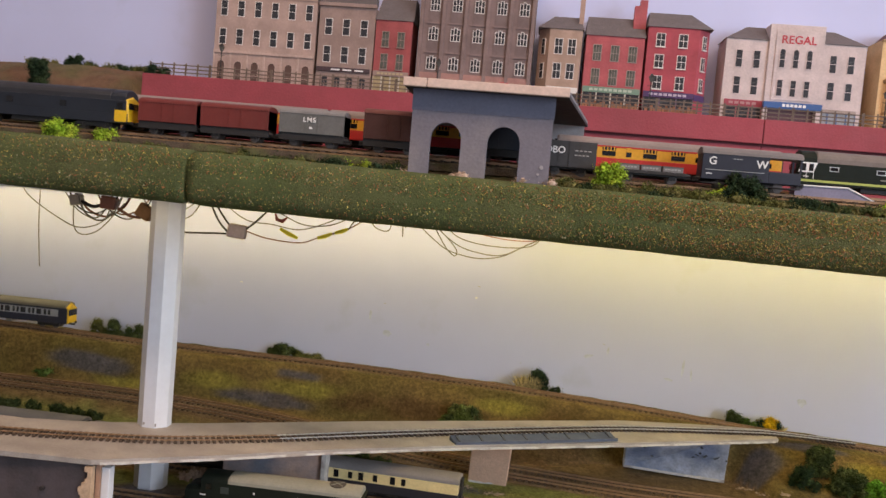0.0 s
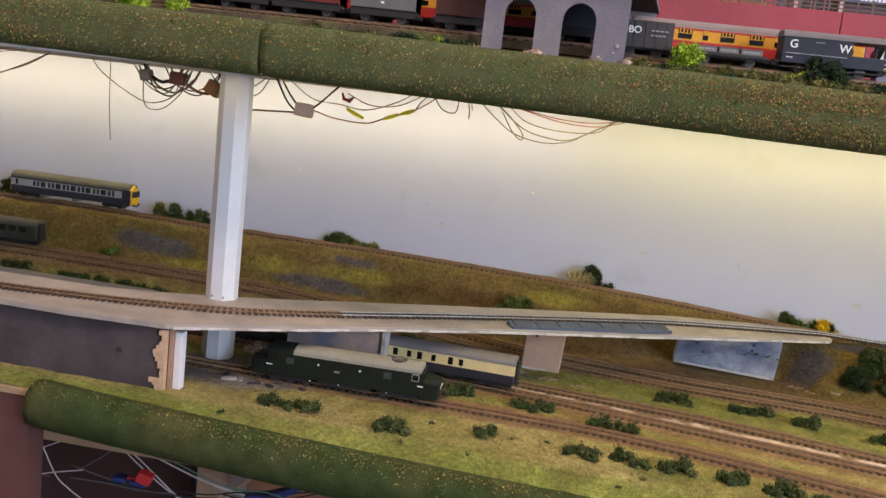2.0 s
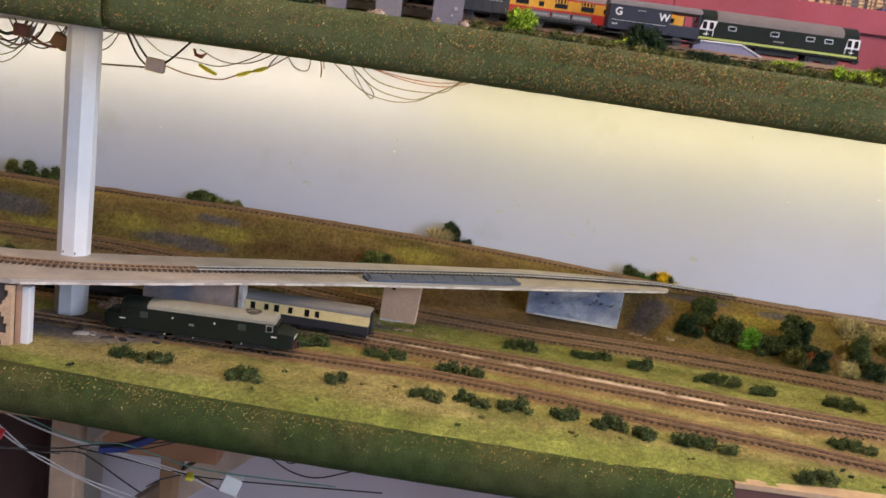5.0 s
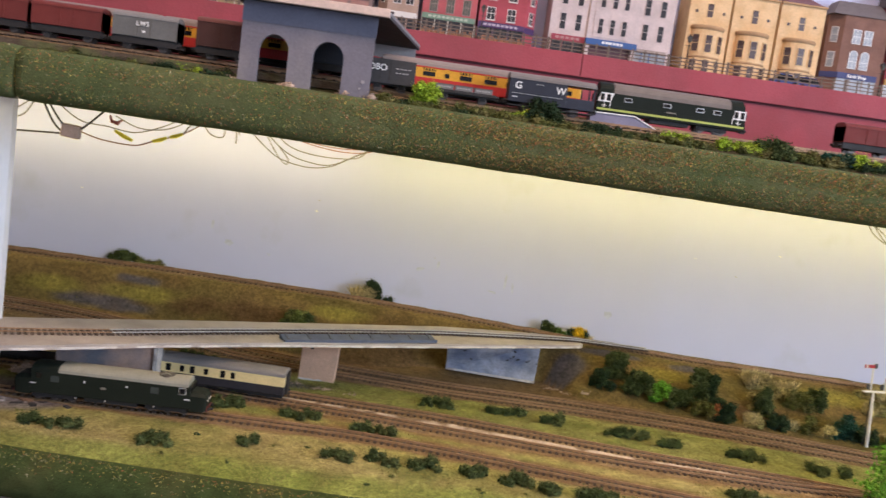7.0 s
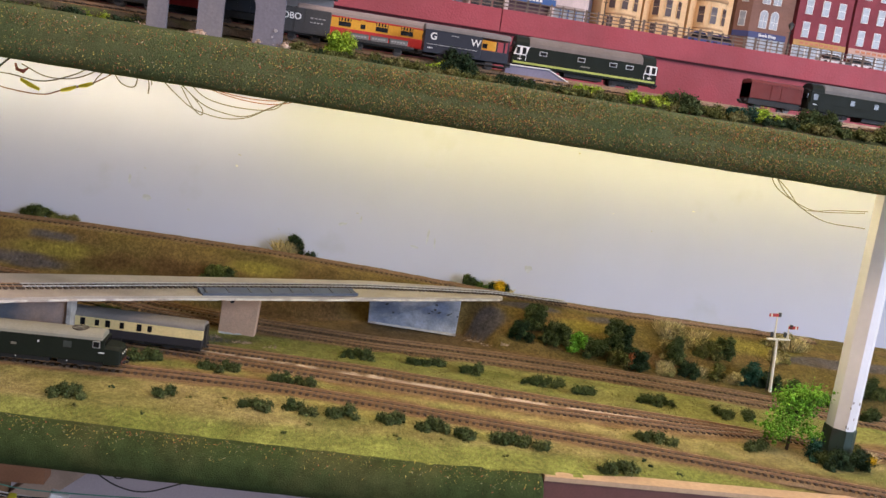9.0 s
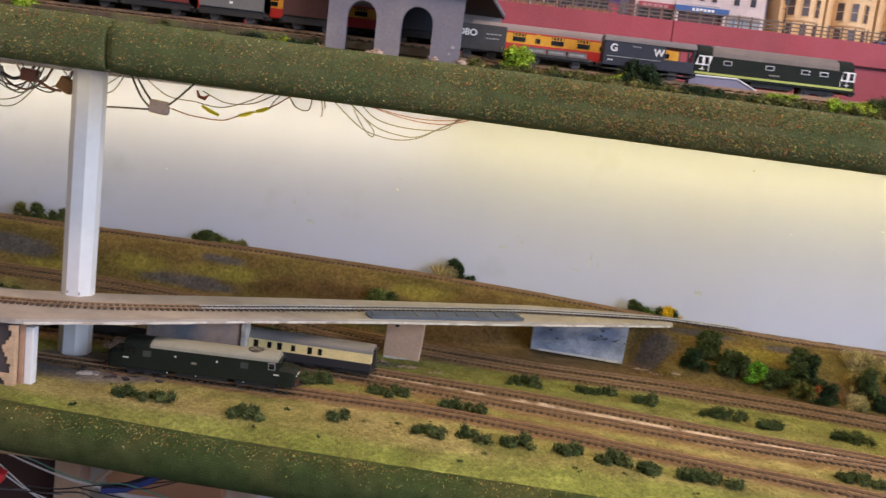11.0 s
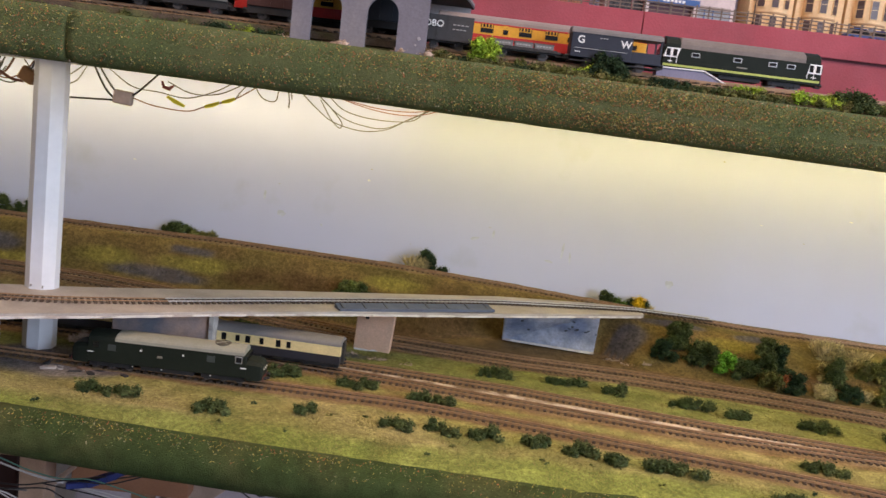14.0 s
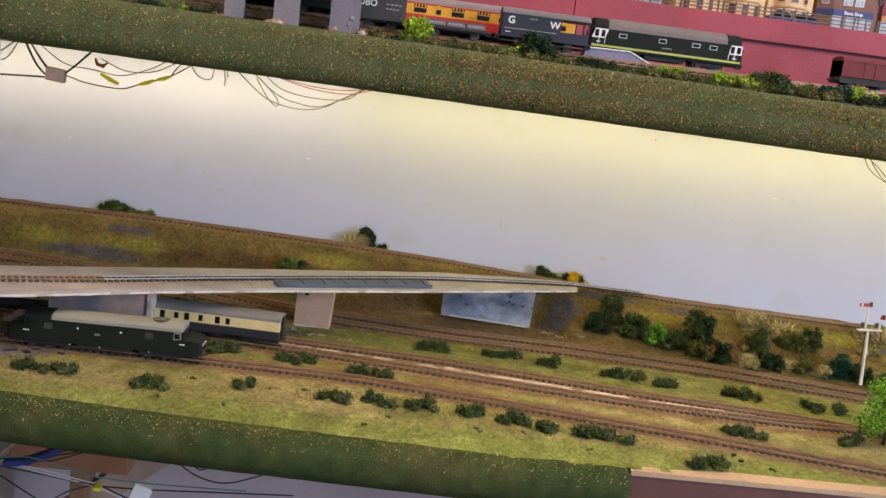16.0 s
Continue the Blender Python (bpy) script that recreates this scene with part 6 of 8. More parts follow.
def ramp():
    o = empty("loading_ramp", pose(0.122, 0.6000, UP), "blue-grey loading ramp with white sloping edge", "ramp")
    bm = bmesh.new()
    bm_loft(bm, [[(0, y, 0), (0.060, y, 0.0), (0.034, y, 0.0115), (0, y, 0.0110)] for y in (-0.0065, 0.005)])
    part("ramp_body", bm, mat("blue_grey_ramp", (0.20, 0.19, 0.27), 0.6), o)
    bm = bmesh.new()
    bm_tube(bm, [(0, -0.0068, 0.0115), (0.034, -0.0068, 0.0120), (0.056, -0.0068, 0.0022), (0.075, -0.0068, 0.0012)], 0.0006, 6)
    part("white_edge", bm, WHITE, o)


ramp()

# ---- upper level: retaining wall, street, arched portal, town ----
WALL_RED = mat("pinkish_red_retaining_wall", (0.37, 0.066, 0.085), 0.75, var=0.07, scale=30, color2=(0.32, 0.060, 0.075), mix_scale=18, bump=0.35, bscale=500)
WALL_SHADOW = plain("dark_red_painted_shadow", (0.10, 0.025, 0.03), 0.9)
# Strip colour: the shadow below the upper course is painted on.


def retaining_wall():
    o = tagged(empty("retaining_wall", pose(0, 0, 0), "long pinkish-red retaining wall with a projecting upper course", "wall"), kind="structure")
    xs = [-0.437, 0.147, 0.72]
    for x0, x1 in zip(xs, xs[1:]):
        box_part("wall_panel", (x0 + 0.0004, x1 - 0.0004, 0.800, 0.812, UP, 1.2015), WALL_RED, o)
        box_part("upper_course", (x0 + 0.0004, x1 - 0.0004, 0.7965, 0.812, 1.2035, 1.2255), WALL_RED, o, bevel=0.0004)
    box_part("shadow_gap", (xs[0], xs[-1], 0.7990, 0.811, 1.2015, 1.2035), WALL_SHADOW, o)


retaining_wall()
slab("pavement", (-0.437, 0.75, 0.812, 0.9045, 1.19, 1.2245), mat("grey_street", (0.23, 0.215, 0.20), 0.9, var=0.1, scale=40, bump=0.3), "grey street behind the retaining wall", "street")

RAIL_WOOD = mat("weathered_fence", (0.155, 0.115, 0.09), 0.8, var=0.15, scale=150)


def fence(x0, x1, y, z, label):
    o = empty("fence", pose(x0, y, z), label, "fence", "street fences")
    L = x1 - x0
    n = max(2, round(L / 0.013))
    for k in range(n + 1):
        x = L * k / n
        box_part("post", (x - 0.0006, x + 0.0006, -0.0006, 0.0006, 0, 0.0125), RAIL_WOOD, o)
    for h in (0.0035, 0.0070, 0.0105):
        box_part("rail", (0, L, -0.0004, 0.0004, h - 0.0005, h + 0.0005), RAIL_WOOD, o)


fx = -0.432
while fx < 0.60:
    fence(fx, fx + 0.0595, 0.803, 1.2255 if fx > -0.44 else 1.2255, "weathered three-rail fence along the wall top")
    fx += 0.0605


def lamp_post(x, y=0.806):
    o = empty("street_lamp", pose(x, y, 1.2245), "black lamp post with a lantern head", "street lamp", "street lamps")
    iron = plain("black_iron", (0.025, 0.022, 0.02), 0.5)
    bm = bmesh.new()
    bm_tube(bm, [(0, 0, 0), (0, 0, 0.006), (0, 0, 0.0062), (0, 0, 0.028)], [0.0011, 0.0010, 0.0006, 0.0005], 8)
    part("post", bm, iron, o)
    bm = bmesh.new()
    bm_tube(bm, [(-0.0030, 0, 0.0245), (0.0030, 0, 0.0245)], 0.0003, 6)
    part("ladder_bar", bm, iron, o)
    bm = bmesh.new()
    bm_loft(bm, [[(s * a, s * b, z) for a, b in ((-1, -1), (1, -1), (1, 1), (-1, 1))] for s, z in ((0.0011, 0.028), (0.0021, 0.0325))])
    part("lantern", bm, mat("lantern_glass", (0.10, 0.10, 0.09), 0.2), o)
    bm = bmesh.new()
    bm_loft(bm, [[(s * a, s * b, z) for a, b in ((-1, -1), (1, -1), (1, 1), (-1, 1))] for s, z in ((0.0026, 0.0325), (0.0012, 0.0345), (0.0002, 0.036))])
    part("cap", bm, iron, o)


for lx in (-0.363, -0.152, 0.045, 0.252, 0.451):
    lamp_post(lx)

PORTAL = mat("slate_grey_portal", (0.165, 0.155, 0.185), 0.75, var=0.07, scale=50, color2=(0.20, 0.185, 0.20), mix_scale=25, bump=0.3, bscale=400)
PORTAL_TOP = mat("blue_slate_band", (0.115, 0.120, 0.165), 0.75, var=0.07, scale=50, bump=0.3, bscale=400)


def arch_wall(bm, x0, x1, z0, z1, y0, y1, openings, spring, crown):
    """A wall whose arched openings reach the ground, as one outline with thickness."""
    line = [(x0, z0)]
    for a, b in sorted(openings):
        line.append((a, z0))
        for k in range(17):
            ang = math.pi * (1 - k / 16)
            line.append(((a + b) / 2 + (b - a) / 2 * math.cos(ang), spring + (crown - spring) * math.sin(ang)))
        line.append((b, z0))
    line += [(x1, z0), (x1, z1), (x0, z1)]
    bm_loft(bm, [[(x, y, z) for x, z in line] for y in (y0, y1)])


def portal():
    o = empty("arched_portal", pose(0, 0, 0), "slate-grey card tunnel portal with two arches and a pale roof slab", "portal")
    holes = [(-0.1210, -0.1010), (-0.0840, -0.0630)]
    bm = bmesh.new()
    arch_wall(bm, -0.1340, -0.0430, 1.1420, 1.1870, 0.5480, 0.5520, holes, 1.1690, 1.1800)
    part("arch_front", bm, PORTAL, o)
    box_part("upper_band", (-0.1345, -0.0425, 0.5475, 0.5522, 1.1868, 1.2005), PORTAL_TOP, o)
    bm = bmesh.new()
    arch_wall(bm, -0.1400, -0.0150, 1.1490, 1.2005, 0.7250, 0.7300, [(-0.130, -0.085), (-0.075, -0.030)], 1.176, 1.190)
    part("arch_back", bm, mat("light_grey_card", (0.33, 0.31, 0.31), 0.8), o)
    bm = bmesh.new()
    bm_loft(bm, [[(-0.1395, 0.5395, z), (-0.0350, 0.5395, z), (-0.0120, 0.7350, z), (-0.1450, 0.7350, z)] for z in (1.2008, 1.2030)])
    # Near-black colour carries the shade under the roof slab.
    part("roof_board", bm, plain("underside_shade", (0.06, 0.055, 0.06), 0.9), o)
    for x0, x1 in ((-0.1400, -0.1250), (-0.1245, -0.0345)):
        box_part("roof_edge", (x0, x1, 0.5375, 0.5420, 1.2005, 1.2062), mat("salmon_white_edge", (0.66, 0.50, 0.42), 0.8, var=0.08, scale=60), o, "salmon-white roof edge strip", bevel=0.0005)
    bm = bmesh.new()
    bm_loft(bm, [[(-0.1395, 0.5420, z), (-0.0352, 0.5420, z), (-0.0122, 0.7350, z), (-0.1450, 0.7350, z)] for z in (1.2031, 1.2055)])
    part("roof_top", bm, mat("grey_roof_top", (0.25, 0.24, 0.24), 0.85, bump=0.3), o)
    for hx, hw in ((-0.048, 0.0013), (-0.050, 0.0008)):
        bm = bmesh.new()
        bm_disc(bm, (hx, 1.1560 if hw > 0.001 else 1.1515), hw, 0.5472, 0.5479, 10)
        part("plaster_chip", bm, plain("pale_chip", (0.34, 0.32, 0.33), 0.9), o)


portal()
for rx in (-0.1385, -0.1005, -0.0600, -0.0440):
    bush(rx, 0.5500 if rx > -0.13 else 0.552, UP - 0.0055, 0.008, 0.006, 0.006, mat("pale_rubble", (0.45, 0.33, 0.25), 0.9, island=0.3), "small pale broken rock at the portal foot", "rock", "rock", grain=0.0016, dense=0.5, flecks=0.3)


# ---- town ----
SLATE = mat("grey_slate_roof", (0.135, 0.115, 0.115), 0.8, var=0.08, scale=120, bump=0.4, bscale=600)
FRAME_WHITE = plain("window_frame_white", (0.72, 0.69, 0.66), 0.6)
PANE = mat("window_dark_glass", (0.045, 0.045, 0.05), 0.25, var=0.15, scale=120)
PANE_PALE = mat("window_pale_glass", (0.30, 0.32, 0.34), 0.3, var=0.2, scale=120)
STREET_Z = 1.2247
FACE = 0.860
WINDOW_MESHES = {}


def window_mesh(w, h, arch, frame, pane, cols, sill):
    """Meshes of one sash window: frame with bars, pane, sill; shared between alike windows."""
    key = (round(w, 4), round(h, 4), arch, frame.name, pane.name, cols, sill)
    if key not in WINDOW_MESHES:
        def outline(g):
            pts = [(-w / 2 - g, -g), (w / 2 + g, -g), (w / 2 + g, h + (0 if arch else g))]
            if arch:
                r = w / 2 + g
                pts += [(r * math.cos(a), h + r * math.sin(a)) for a in (math.pi * k / 8 for k in range(1, 8))] + [(-w / 2 - g, h)]
            else:
                pts += [(-w / 2 - g, h + g)]
            return pts
        made = []
        bm = bmesh.new()
        bm_loft(bm, [[(x, y, z) for x, z in outline(0.0006)] for y in (-0.0005, 0.0006)])
        made.append((bm, frame, "window"))
        bm = bmesh.new()
        bm_loft(bm, [[(x, y, z) for x, z in outline(0)] for y in (-0.0006, 0.0)])
        made.append((bm, pane, "pane"))
        bm = bmesh.new()
        bm_box(bm, -w / 2, w / 2, -0.0008, -0.0005, h * 0.48, h * 0.48 + 0.0005)
        for k in range(1, cols):
            x = -w / 2 + w * k / cols
            bm_box(bm, x - 0.0002, x + 0.0002, -0.0008, -0.0005, 0, h)
        made.append((bm, frame, "glazing_bar"))
        if sill:
            bm = bmesh.new()
            bm_box(bm, -w / 2 - 0.0009, w / 2 + 0.0009, -0.0014, 0.0004, -0.0013, -0.0004)
            made.append((bm, frame, "sill"))
        meshes = []
        for bm, material, name in made:
            bmesh.ops.recalc_face_normals(bm, faces=bm.faces)
            me = bpy.data.meshes.new(name)
            bm.to_mesh(me)
            bm.free()
            me.materials.append(material)
            meshes.append((name, me))
        WINDOW_MESHES[key] = meshes
    return WINDOW_MESHES[key]


def window(owner, x, z, w, h, y=0.0, arch=False, frame=None, pane=None, cols=2, sill=False, turn=0.0):
    meshes = window_mesh(w, h, arch, frame or FRAME_WHITE, pane or PANE, cols, sill)
    first = None
    for name, me in meshes:
        ob = new(name, me)
        if first is None:
            ob.parent, first = owner, ob
            ob.matrix_basis = pose(x, y, z, 0, 0, turn)
        else:
            ob.parent = first


def house(name, x0, x1, top, label, material, depth=0.040, y=FACE):
    """A low-relief building standing on the street; local x from its near corner, z from the street."""
    o = empty(name, pose(x0, y, STREET_Z), label, "building")
    L, H = x1 - x0, top - STREET_Z
    box_part("wall", (0, L, 0, depth, 0, H), material, o)
    return o, L, H


def hip_roof(owner, x0, x1, z, h, depth=0.040, left=0.010, right=0.010, over=0.0012, material=None):
    bm = bmesh.new()
    b = [(x0 - over, -over, z), (x1 + over, -over, z), (x1 + over, depth, z), (x0 - over, depth, z)]
    t = [(x0 + left, 0.022, z + h), (x1 - right, 0.022, z + h), (x1 - right, depth, z + h), (x0 + left, depth, z + h)]
    bm_loft(bm, [b, t])
    part("roof", bm, material or SLATE, owner)


def chimney(owner, x, z, h, material, w=0.005):
    box_part("chimney", (x - w / 2, x + w / 2, 0.010, 0.018, z, z + h), material, owner)


def shopfront(owner, x0, x1, h, sign_h, sign_mat, glass=PANE, posts=3, wood=None, letters=0, letter_mat=WHITE, text=""):
    """Ground-floor shop: fascia sign, glazing, uprights and stall board."""
    wood = wood or FRAME_WHITE
    sign = box_part("sign", (x0, x1, -0.0016, 0.0004, h, h + sign_h), sign_mat, owner)
    if letters:
        bars(sign, x0 + 0.12 * (x1 - x0), x1 - 0.12 * (x1 - x0), -0.00175, h + 0.3 * sign_h, h + 0.72 * sign_h, letters, letter_mat)
    shop = box_part("shop_window", (x0 + 0.0006, x1 - 0.0006, -0.0005, 0.0004, 0.0030, h - 0.0002), glass, owner)
    for k in range(posts + 1):
        x = x0 + (x1 - x0) * k / posts
        box_part("upright", (max(x0, x - 0.0006), min(x1, x + 0.0006), -0.0012, 0.0002, 0, h), wood, shop)
    box_part("stall_board", (x0, x1, -0.0010, 0.0003, 0, 0.0030), wood, shop)


def stone(name, c, c2=None):
    return mat(name, c, 0.85, color2=c2 or tuple(v * 0.86 for v in c), mix_scale=45, var=0.08, scale=70, var2=0.08, scale2=500, bump=0.35, bscale=500)


# pale stone terrace
o, L, H = house("terrace_house", -0.392, -0.2865, 1.372, "pinkish-beige stone terrace with arched doorways", stone("pink_beige_stone", (0.46, 0.33, 0.285)))
box_part("string_course", (0, L, -0.0016, 0.0, 0.0345, 0.0372), stone("pink_beige_trim", (0.50, 0.37, 0.32)), o)
box_part("string_course", (0, L, -0.0012, 0.0, 0.0920, 0.0935), stone("pink_beige_trim", (0.50, 0.37, 0.32)), o)
for k in range(6):
    wx = 0.0085 + k * 0.0178
    for row in range(3):
        window(o, wx, 0.0440 + row * 0.0285, 0.0062, 0.0150, cols=1)
    window(o, wx, 0.0030, 0.0072, 0.0200, arch=True, frame=stone("pink_beige_trim", (0.50, 0.37, 0.32)), pane=mat("brown_door", (0.10, 0.055, 0.045), 0.6), cols=1)
for k in range(7):
    box_part("pilaster", (max(0, k * 0.0178 - 0.0010), min(L, k * 0.0178 + 0.0010), -0.0009, 0.0, 0, 0.0345), stone("pink_beige_trim", (0.50, 0.37, 0.32)), o)
# brown stone bank
o, L, H = house("bank_building", -0.2835, -0.2262, 1.3140, "brown-grey stone building with dark fascia and arched windows", stone("brown_grey_stone", (0.33, 0.235, 0.205)))
box_part("cornice", (-0.001, L + 0.001, -0.0025, 0.002, H - 0.0005, H + 0.0030), stone("brown_grey_stone", (0.33, 0.235, 0.205)), o)
box_part("parapet", (0, L, 0.0, 0.010, H + 0.0030, H + 0.0100), SLATE, o)
for k in range(3):
    for row in range(2):
        window(o, 0.0100 + k * 0.0182, 0.0330 + row * 0.0275, 0.0066, 0.0155, cols=1)
sign = box_part("sign", (0.0005, L - 0.002, -0.0016, 0.0004, 0.0235, 0.0278), plain("dark_brown_sign", (0.06, 0.035, 0.04), 0.6), o)
bars(sign, 0.016, L - 0.005, -0.00175, 0.0247, 0.0262, 3)
for k in range(4):
    window(o, 0.0095 + k * 0.0130, 0.0020, 0.0058, 0.0140, arch=True, cols=2, frame=stone("brown_grey_stone", (0.33, 0.235, 0.205)))
# narrow red shop
o, L, H = house("shop_house", -0.2250, -0.1880, 1.3030, "narrow red shop with yellow-lit window and slate roof", stone("raspberry_red_brick", (0.36, 0.085, 0.085)))
hip_roof(o, 0, L, H, 0.026, left=0.001, right=0.001)
for k in range(2):
    for row in range(2):
        window(o, 0.0105 + k * 0.0158, 0.0300 + row * 0.0222, 0.0064, 0.0145, cols=2, frame=stone("brown_grey_stone", (0.33, 0.235, 0.205)), pane=mat("grey_green_pane", (0.10, 0.10, 0.085), 0.3), sill=True)
shopfront(o, 0.0005, L - 0.0005, 0.0225, 0.0050, stone("brown_grey_stone", (0.33, 0.235, 0.205)), glass=mat("warm_shop_glass", (0.34, 0.27, 0.15), 0.4, var=0.25, scale=150), posts=4, wood=plain("pale_shop_frame", (0.55, 0.50, 0.42)), letters=7, letter_mat=plain("dull_gold", (0.45, 0.36, 0.22)))
# tall hotel
HOTEL = stone("mauve_grey_stone", (0.245, 0.175, 0.165))
o, L, H = house("hotel_building", -0.1810, -0.0665, 1.3700, "tall mauve-grey stone hotel with pilasters and red awning", HOTEL)
for k in range(5):
    wx = 0.0145 + k * 0.0222
    # Flat panel: the shade of a recess is put into its darker stone.
    box_part("recess_panel", (wx - 0.0066, wx + 0.0066, -0.0004, 0.0002, 0.0300, 0.1080), stone("hotel_recess_shade", (0.20, 0.145, 0.14)), o)
    for row in range(3):
        z = 0.0330 + row * 0.0290
        for dx in (-0.0031, 0.0, 0.0031):
            window(o, wx + dx, z, 0.0024, 0.0110 if dx else 0.0125, cols=1, y=-0.0005)
        box_part("window_surround", (wx - 0.0072, wx + 0.0072, -0.0014, -0.0002, z + 0.0158, z + 0.0176), HOTEL, o)
for k in range(6):
    px = min(L - 0.0018, 0.0018 + k * 0.0222)
    box_part("pilaster", (px - 0.0018, px + 0.0018, -0.0030, 0.0, 0, H), HOTEL, o)
box_part("balcony_course", (0, L, -0.0024, 0.0, 0.0235, 0.0295), stone("terracotta_course", (0.40, 0.215, 0.185)), o)
shopfront(o, 0.021, 0.066, 0.0165, 0.0045, plain("pale_fascia", (0.50, 0.45, 0.42)), posts=4, wood=HOTEL)
bm = bmesh.new()
bm_loft(bm, [[(0.0780 + 0.0105 * (1 + math.cos(a)) - 0.0, y, z0 + 0.0085 * math.sin(a) * k) for a in (math.pi * i / 12 for i in range(13))] for y, z0, k in ((-0.0085, 0.0170, 0.55), (0.0, 0.0175, 1.0))])
part("awning", bm, mat("red_awning", (0.42, 0.03, 0.05), 0.6), o, "round red awning")
shopfront(o, 0.0780, 0.0990, 0.0150, 0.0020, plain("dark_brown_sign", (0.06, 0.035, 0.04)), posts=3, wood=plain("pale_shop_frame", (0.55, 0.50, 0.42)))
# beige corner house
BEIGE = stone("beige_corner_stone", (0.43, 0.30, 0.235))
o, L, H = house("corner_house", -0.0510, -0.0190, 1.3060, "beige corner house with canted side and white shop sign", BEIGE)
bm = bmesh.new()
bm_loft(bm, [[(-0.0105, 0.014, z), (0, 0, z), (0, 0.040, z), (-0.0105, 0.040, z)] for z in (0, H)])
part("canted_wall", bm, BEIGE, o)
hip_roof(o, -0.0105, L, H, 0.016, left=0.014, right=0.002)
chimney(o, L - 0.002, H + 0.002, 0.030, stone("pale_chimney", (0.45, 0.30, 0.24)), 0.0045)
for row in range(2):
    for k in range(2):
        window(o, 0.0095 + k * 0.0130, 0.0330 + row * 0.0240, 0.0072, 0.0145, cols=2)
    window(o, -0.0052, 0.0330 + row * 0.0240, 0.0045, 0.0145, y=0.0064, cols=1, turn=-53)
shopfront(o, 0.0004, L - 0.0004, 0.0190, 0.0056, FRAME_WHITE, posts=3, wood=BEIGE)
box_part("shop_badge", (0.004, 0.008, -0.0019, -0.0016, 0.0206, 0.0232), plain("dark_brown_sign", (0.06, 0.035, 0.04)), o)
# pink-red terrace shop
PINK = stone("pink_red_brick", (0.45, 0.105, 0.115))
o, L, H = house("shop_house", -0.0150, 0.0415, 1.3020, "pink-red terrace shop with green sign and boarded front", PINK)
hip_roof(o, 0, L, H, 0.022, left=0.001, right=0.001)
chimney(o, L - 0.003, H + 0.003, 0.036, PINK, 0.0070)
chimney(o, L - 0.009, H + 0.003, 0.030, PINK, 0.0050)
for k in range(3):
    for row in range(2):
        window(o, 0.0115 + k * 0.0172, 0.0300 + row * 0.0232, 0.0074, 0.0148, cols=3, frame=stone("grey_stone_frame", (0.36, 0.29, 0.26)), pane=mat("grey_green_pane", (0.10, 0.10, 0.085)))
shopfront(o, 0.0004, L - 0.0004, 0.0220, 0.0055, plain("sage_green_sign", (0.17, 0.27, 0.20), 0.6), posts=4, wood=plain("pale_shop_frame", (0.55, 0.50, 0.42)), letters=9, letter_mat=plain("pale_green_letter", (0.45, 0.52, 0.42)))
# red corner shop
RED = stone("rose_red_brick", (0.42, 0.075, 0.095))
o, L, H = house("corner_shop", 0.0440, 0.0930, 1.3140, "three-storey rose-red corner shop with purple sign", RED)
bm = bmesh.new()
bm_loft(bm, [[(L, 0, z), (L + 0.0115, 0.012, z), (L + 0.0115, 0.040, z), (L, 0.040, z)] for z in (0, H)])
part("canted_wall", bm, RED, o)
hip_roof(o, 0, L + 0.0115, H, 0.018, left=0.002, right=0.018)
for row in range(3):
    for k in range(2):
        window(o, 0.0125 + k * 0.0215, 0.0300 + row * 0.0205, 0.0078, 0.0120, cols=2, sill=True)
    window(o, L + 0.0060, 0.0300 + row * 0.0205, 0.0050, 0.0120, y=0.0056, cols=2, sill=True, turn=46)
shopfront(o, 0.0004, L - 0.0004, 0.0215, 0.0055, plain("deep_purple_sign", (0.075, 0.035, 0.115), 0.6), posts=3, wood=plain("purple_frame", (0.13, 0.08, 0.13)), letters=8, letter_mat=plain("lilac_letter", (0.48, 0.42, 0.50)))
bm = bmesh.new()
bm_loft(bm, [[(L, -0.0012, z), (L + 0.0120, 0.0112, z), (L + 0.0120, 0.0122, z), (L, 0.0, z)] for z in (0.0205, 0.0265)])
part("corner_sign", bm, plain("deep_purple_sign", (0.075, 0.035, 0.115)), o)
for fx in (-0.014, 0.014, 0.046, 0.070):
    o = empty("board_fence", pose(fx, 0.850, STREET_Z), "orange-brown boarding in front of a shop", "fence", "street boarding")
    for k in range(9):
        box_part("board", (0.0028 * k, 0.0028 * k + 0.0024, 0, 0.0006, 0, 0.0115 + 0.0012 * math.sin(k * 2.3 + fx * 90)), mat("orange_brown_boards", (0.30, 0.135, 0.07), 0.8, var=0.2, scale=120, rand=0.25), o)
# white cinema
CINEMA = stone("white_render", (0.62, 0.52, 0.50), (0.56, 0.47, 0.455))
o, L, H = house("cinema_building", 0.1190, 0.2490, 1.3080, "white rendered cinema with red letters and blue canopy sign", CINEMA)
cx0, cx1 = 0.0395, 0.0905
box_part("tower", (cx0, cx1, -0.0022, 0.038, 0, 0.0990), CINEMA, o, bevel=0.0004)
box_part("tower_panel", (cx0 + 0.0060, cx1 - 0.0060, -0.0030, -0.0020, 0.0270, 0.0935), CINEMA, o)
lettering("REGAL", 0.0108, mat("cinema_red", (0.52, 0.03, 0.05), 0.5), o, cx0 + 0.0105, -0.0033, 0.0810, name="cinema_letters", spacing=1.02)
for a, b, lft, rgt in ((0, cx0, 0.022, 0.0), (cx1, L, 0.0, 0.024)):
    hip_roof(o, a, b, H, 0.016, left=lft, right=rgt)
for k in range(2):
    for base in (0.0130, 0.1005):
        for row in range(2):
            window(o, base + k * 0.0165, 0.0310 + row * 0.0255, 0.0056, 0.0160, cols=1, frame=CINEMA)
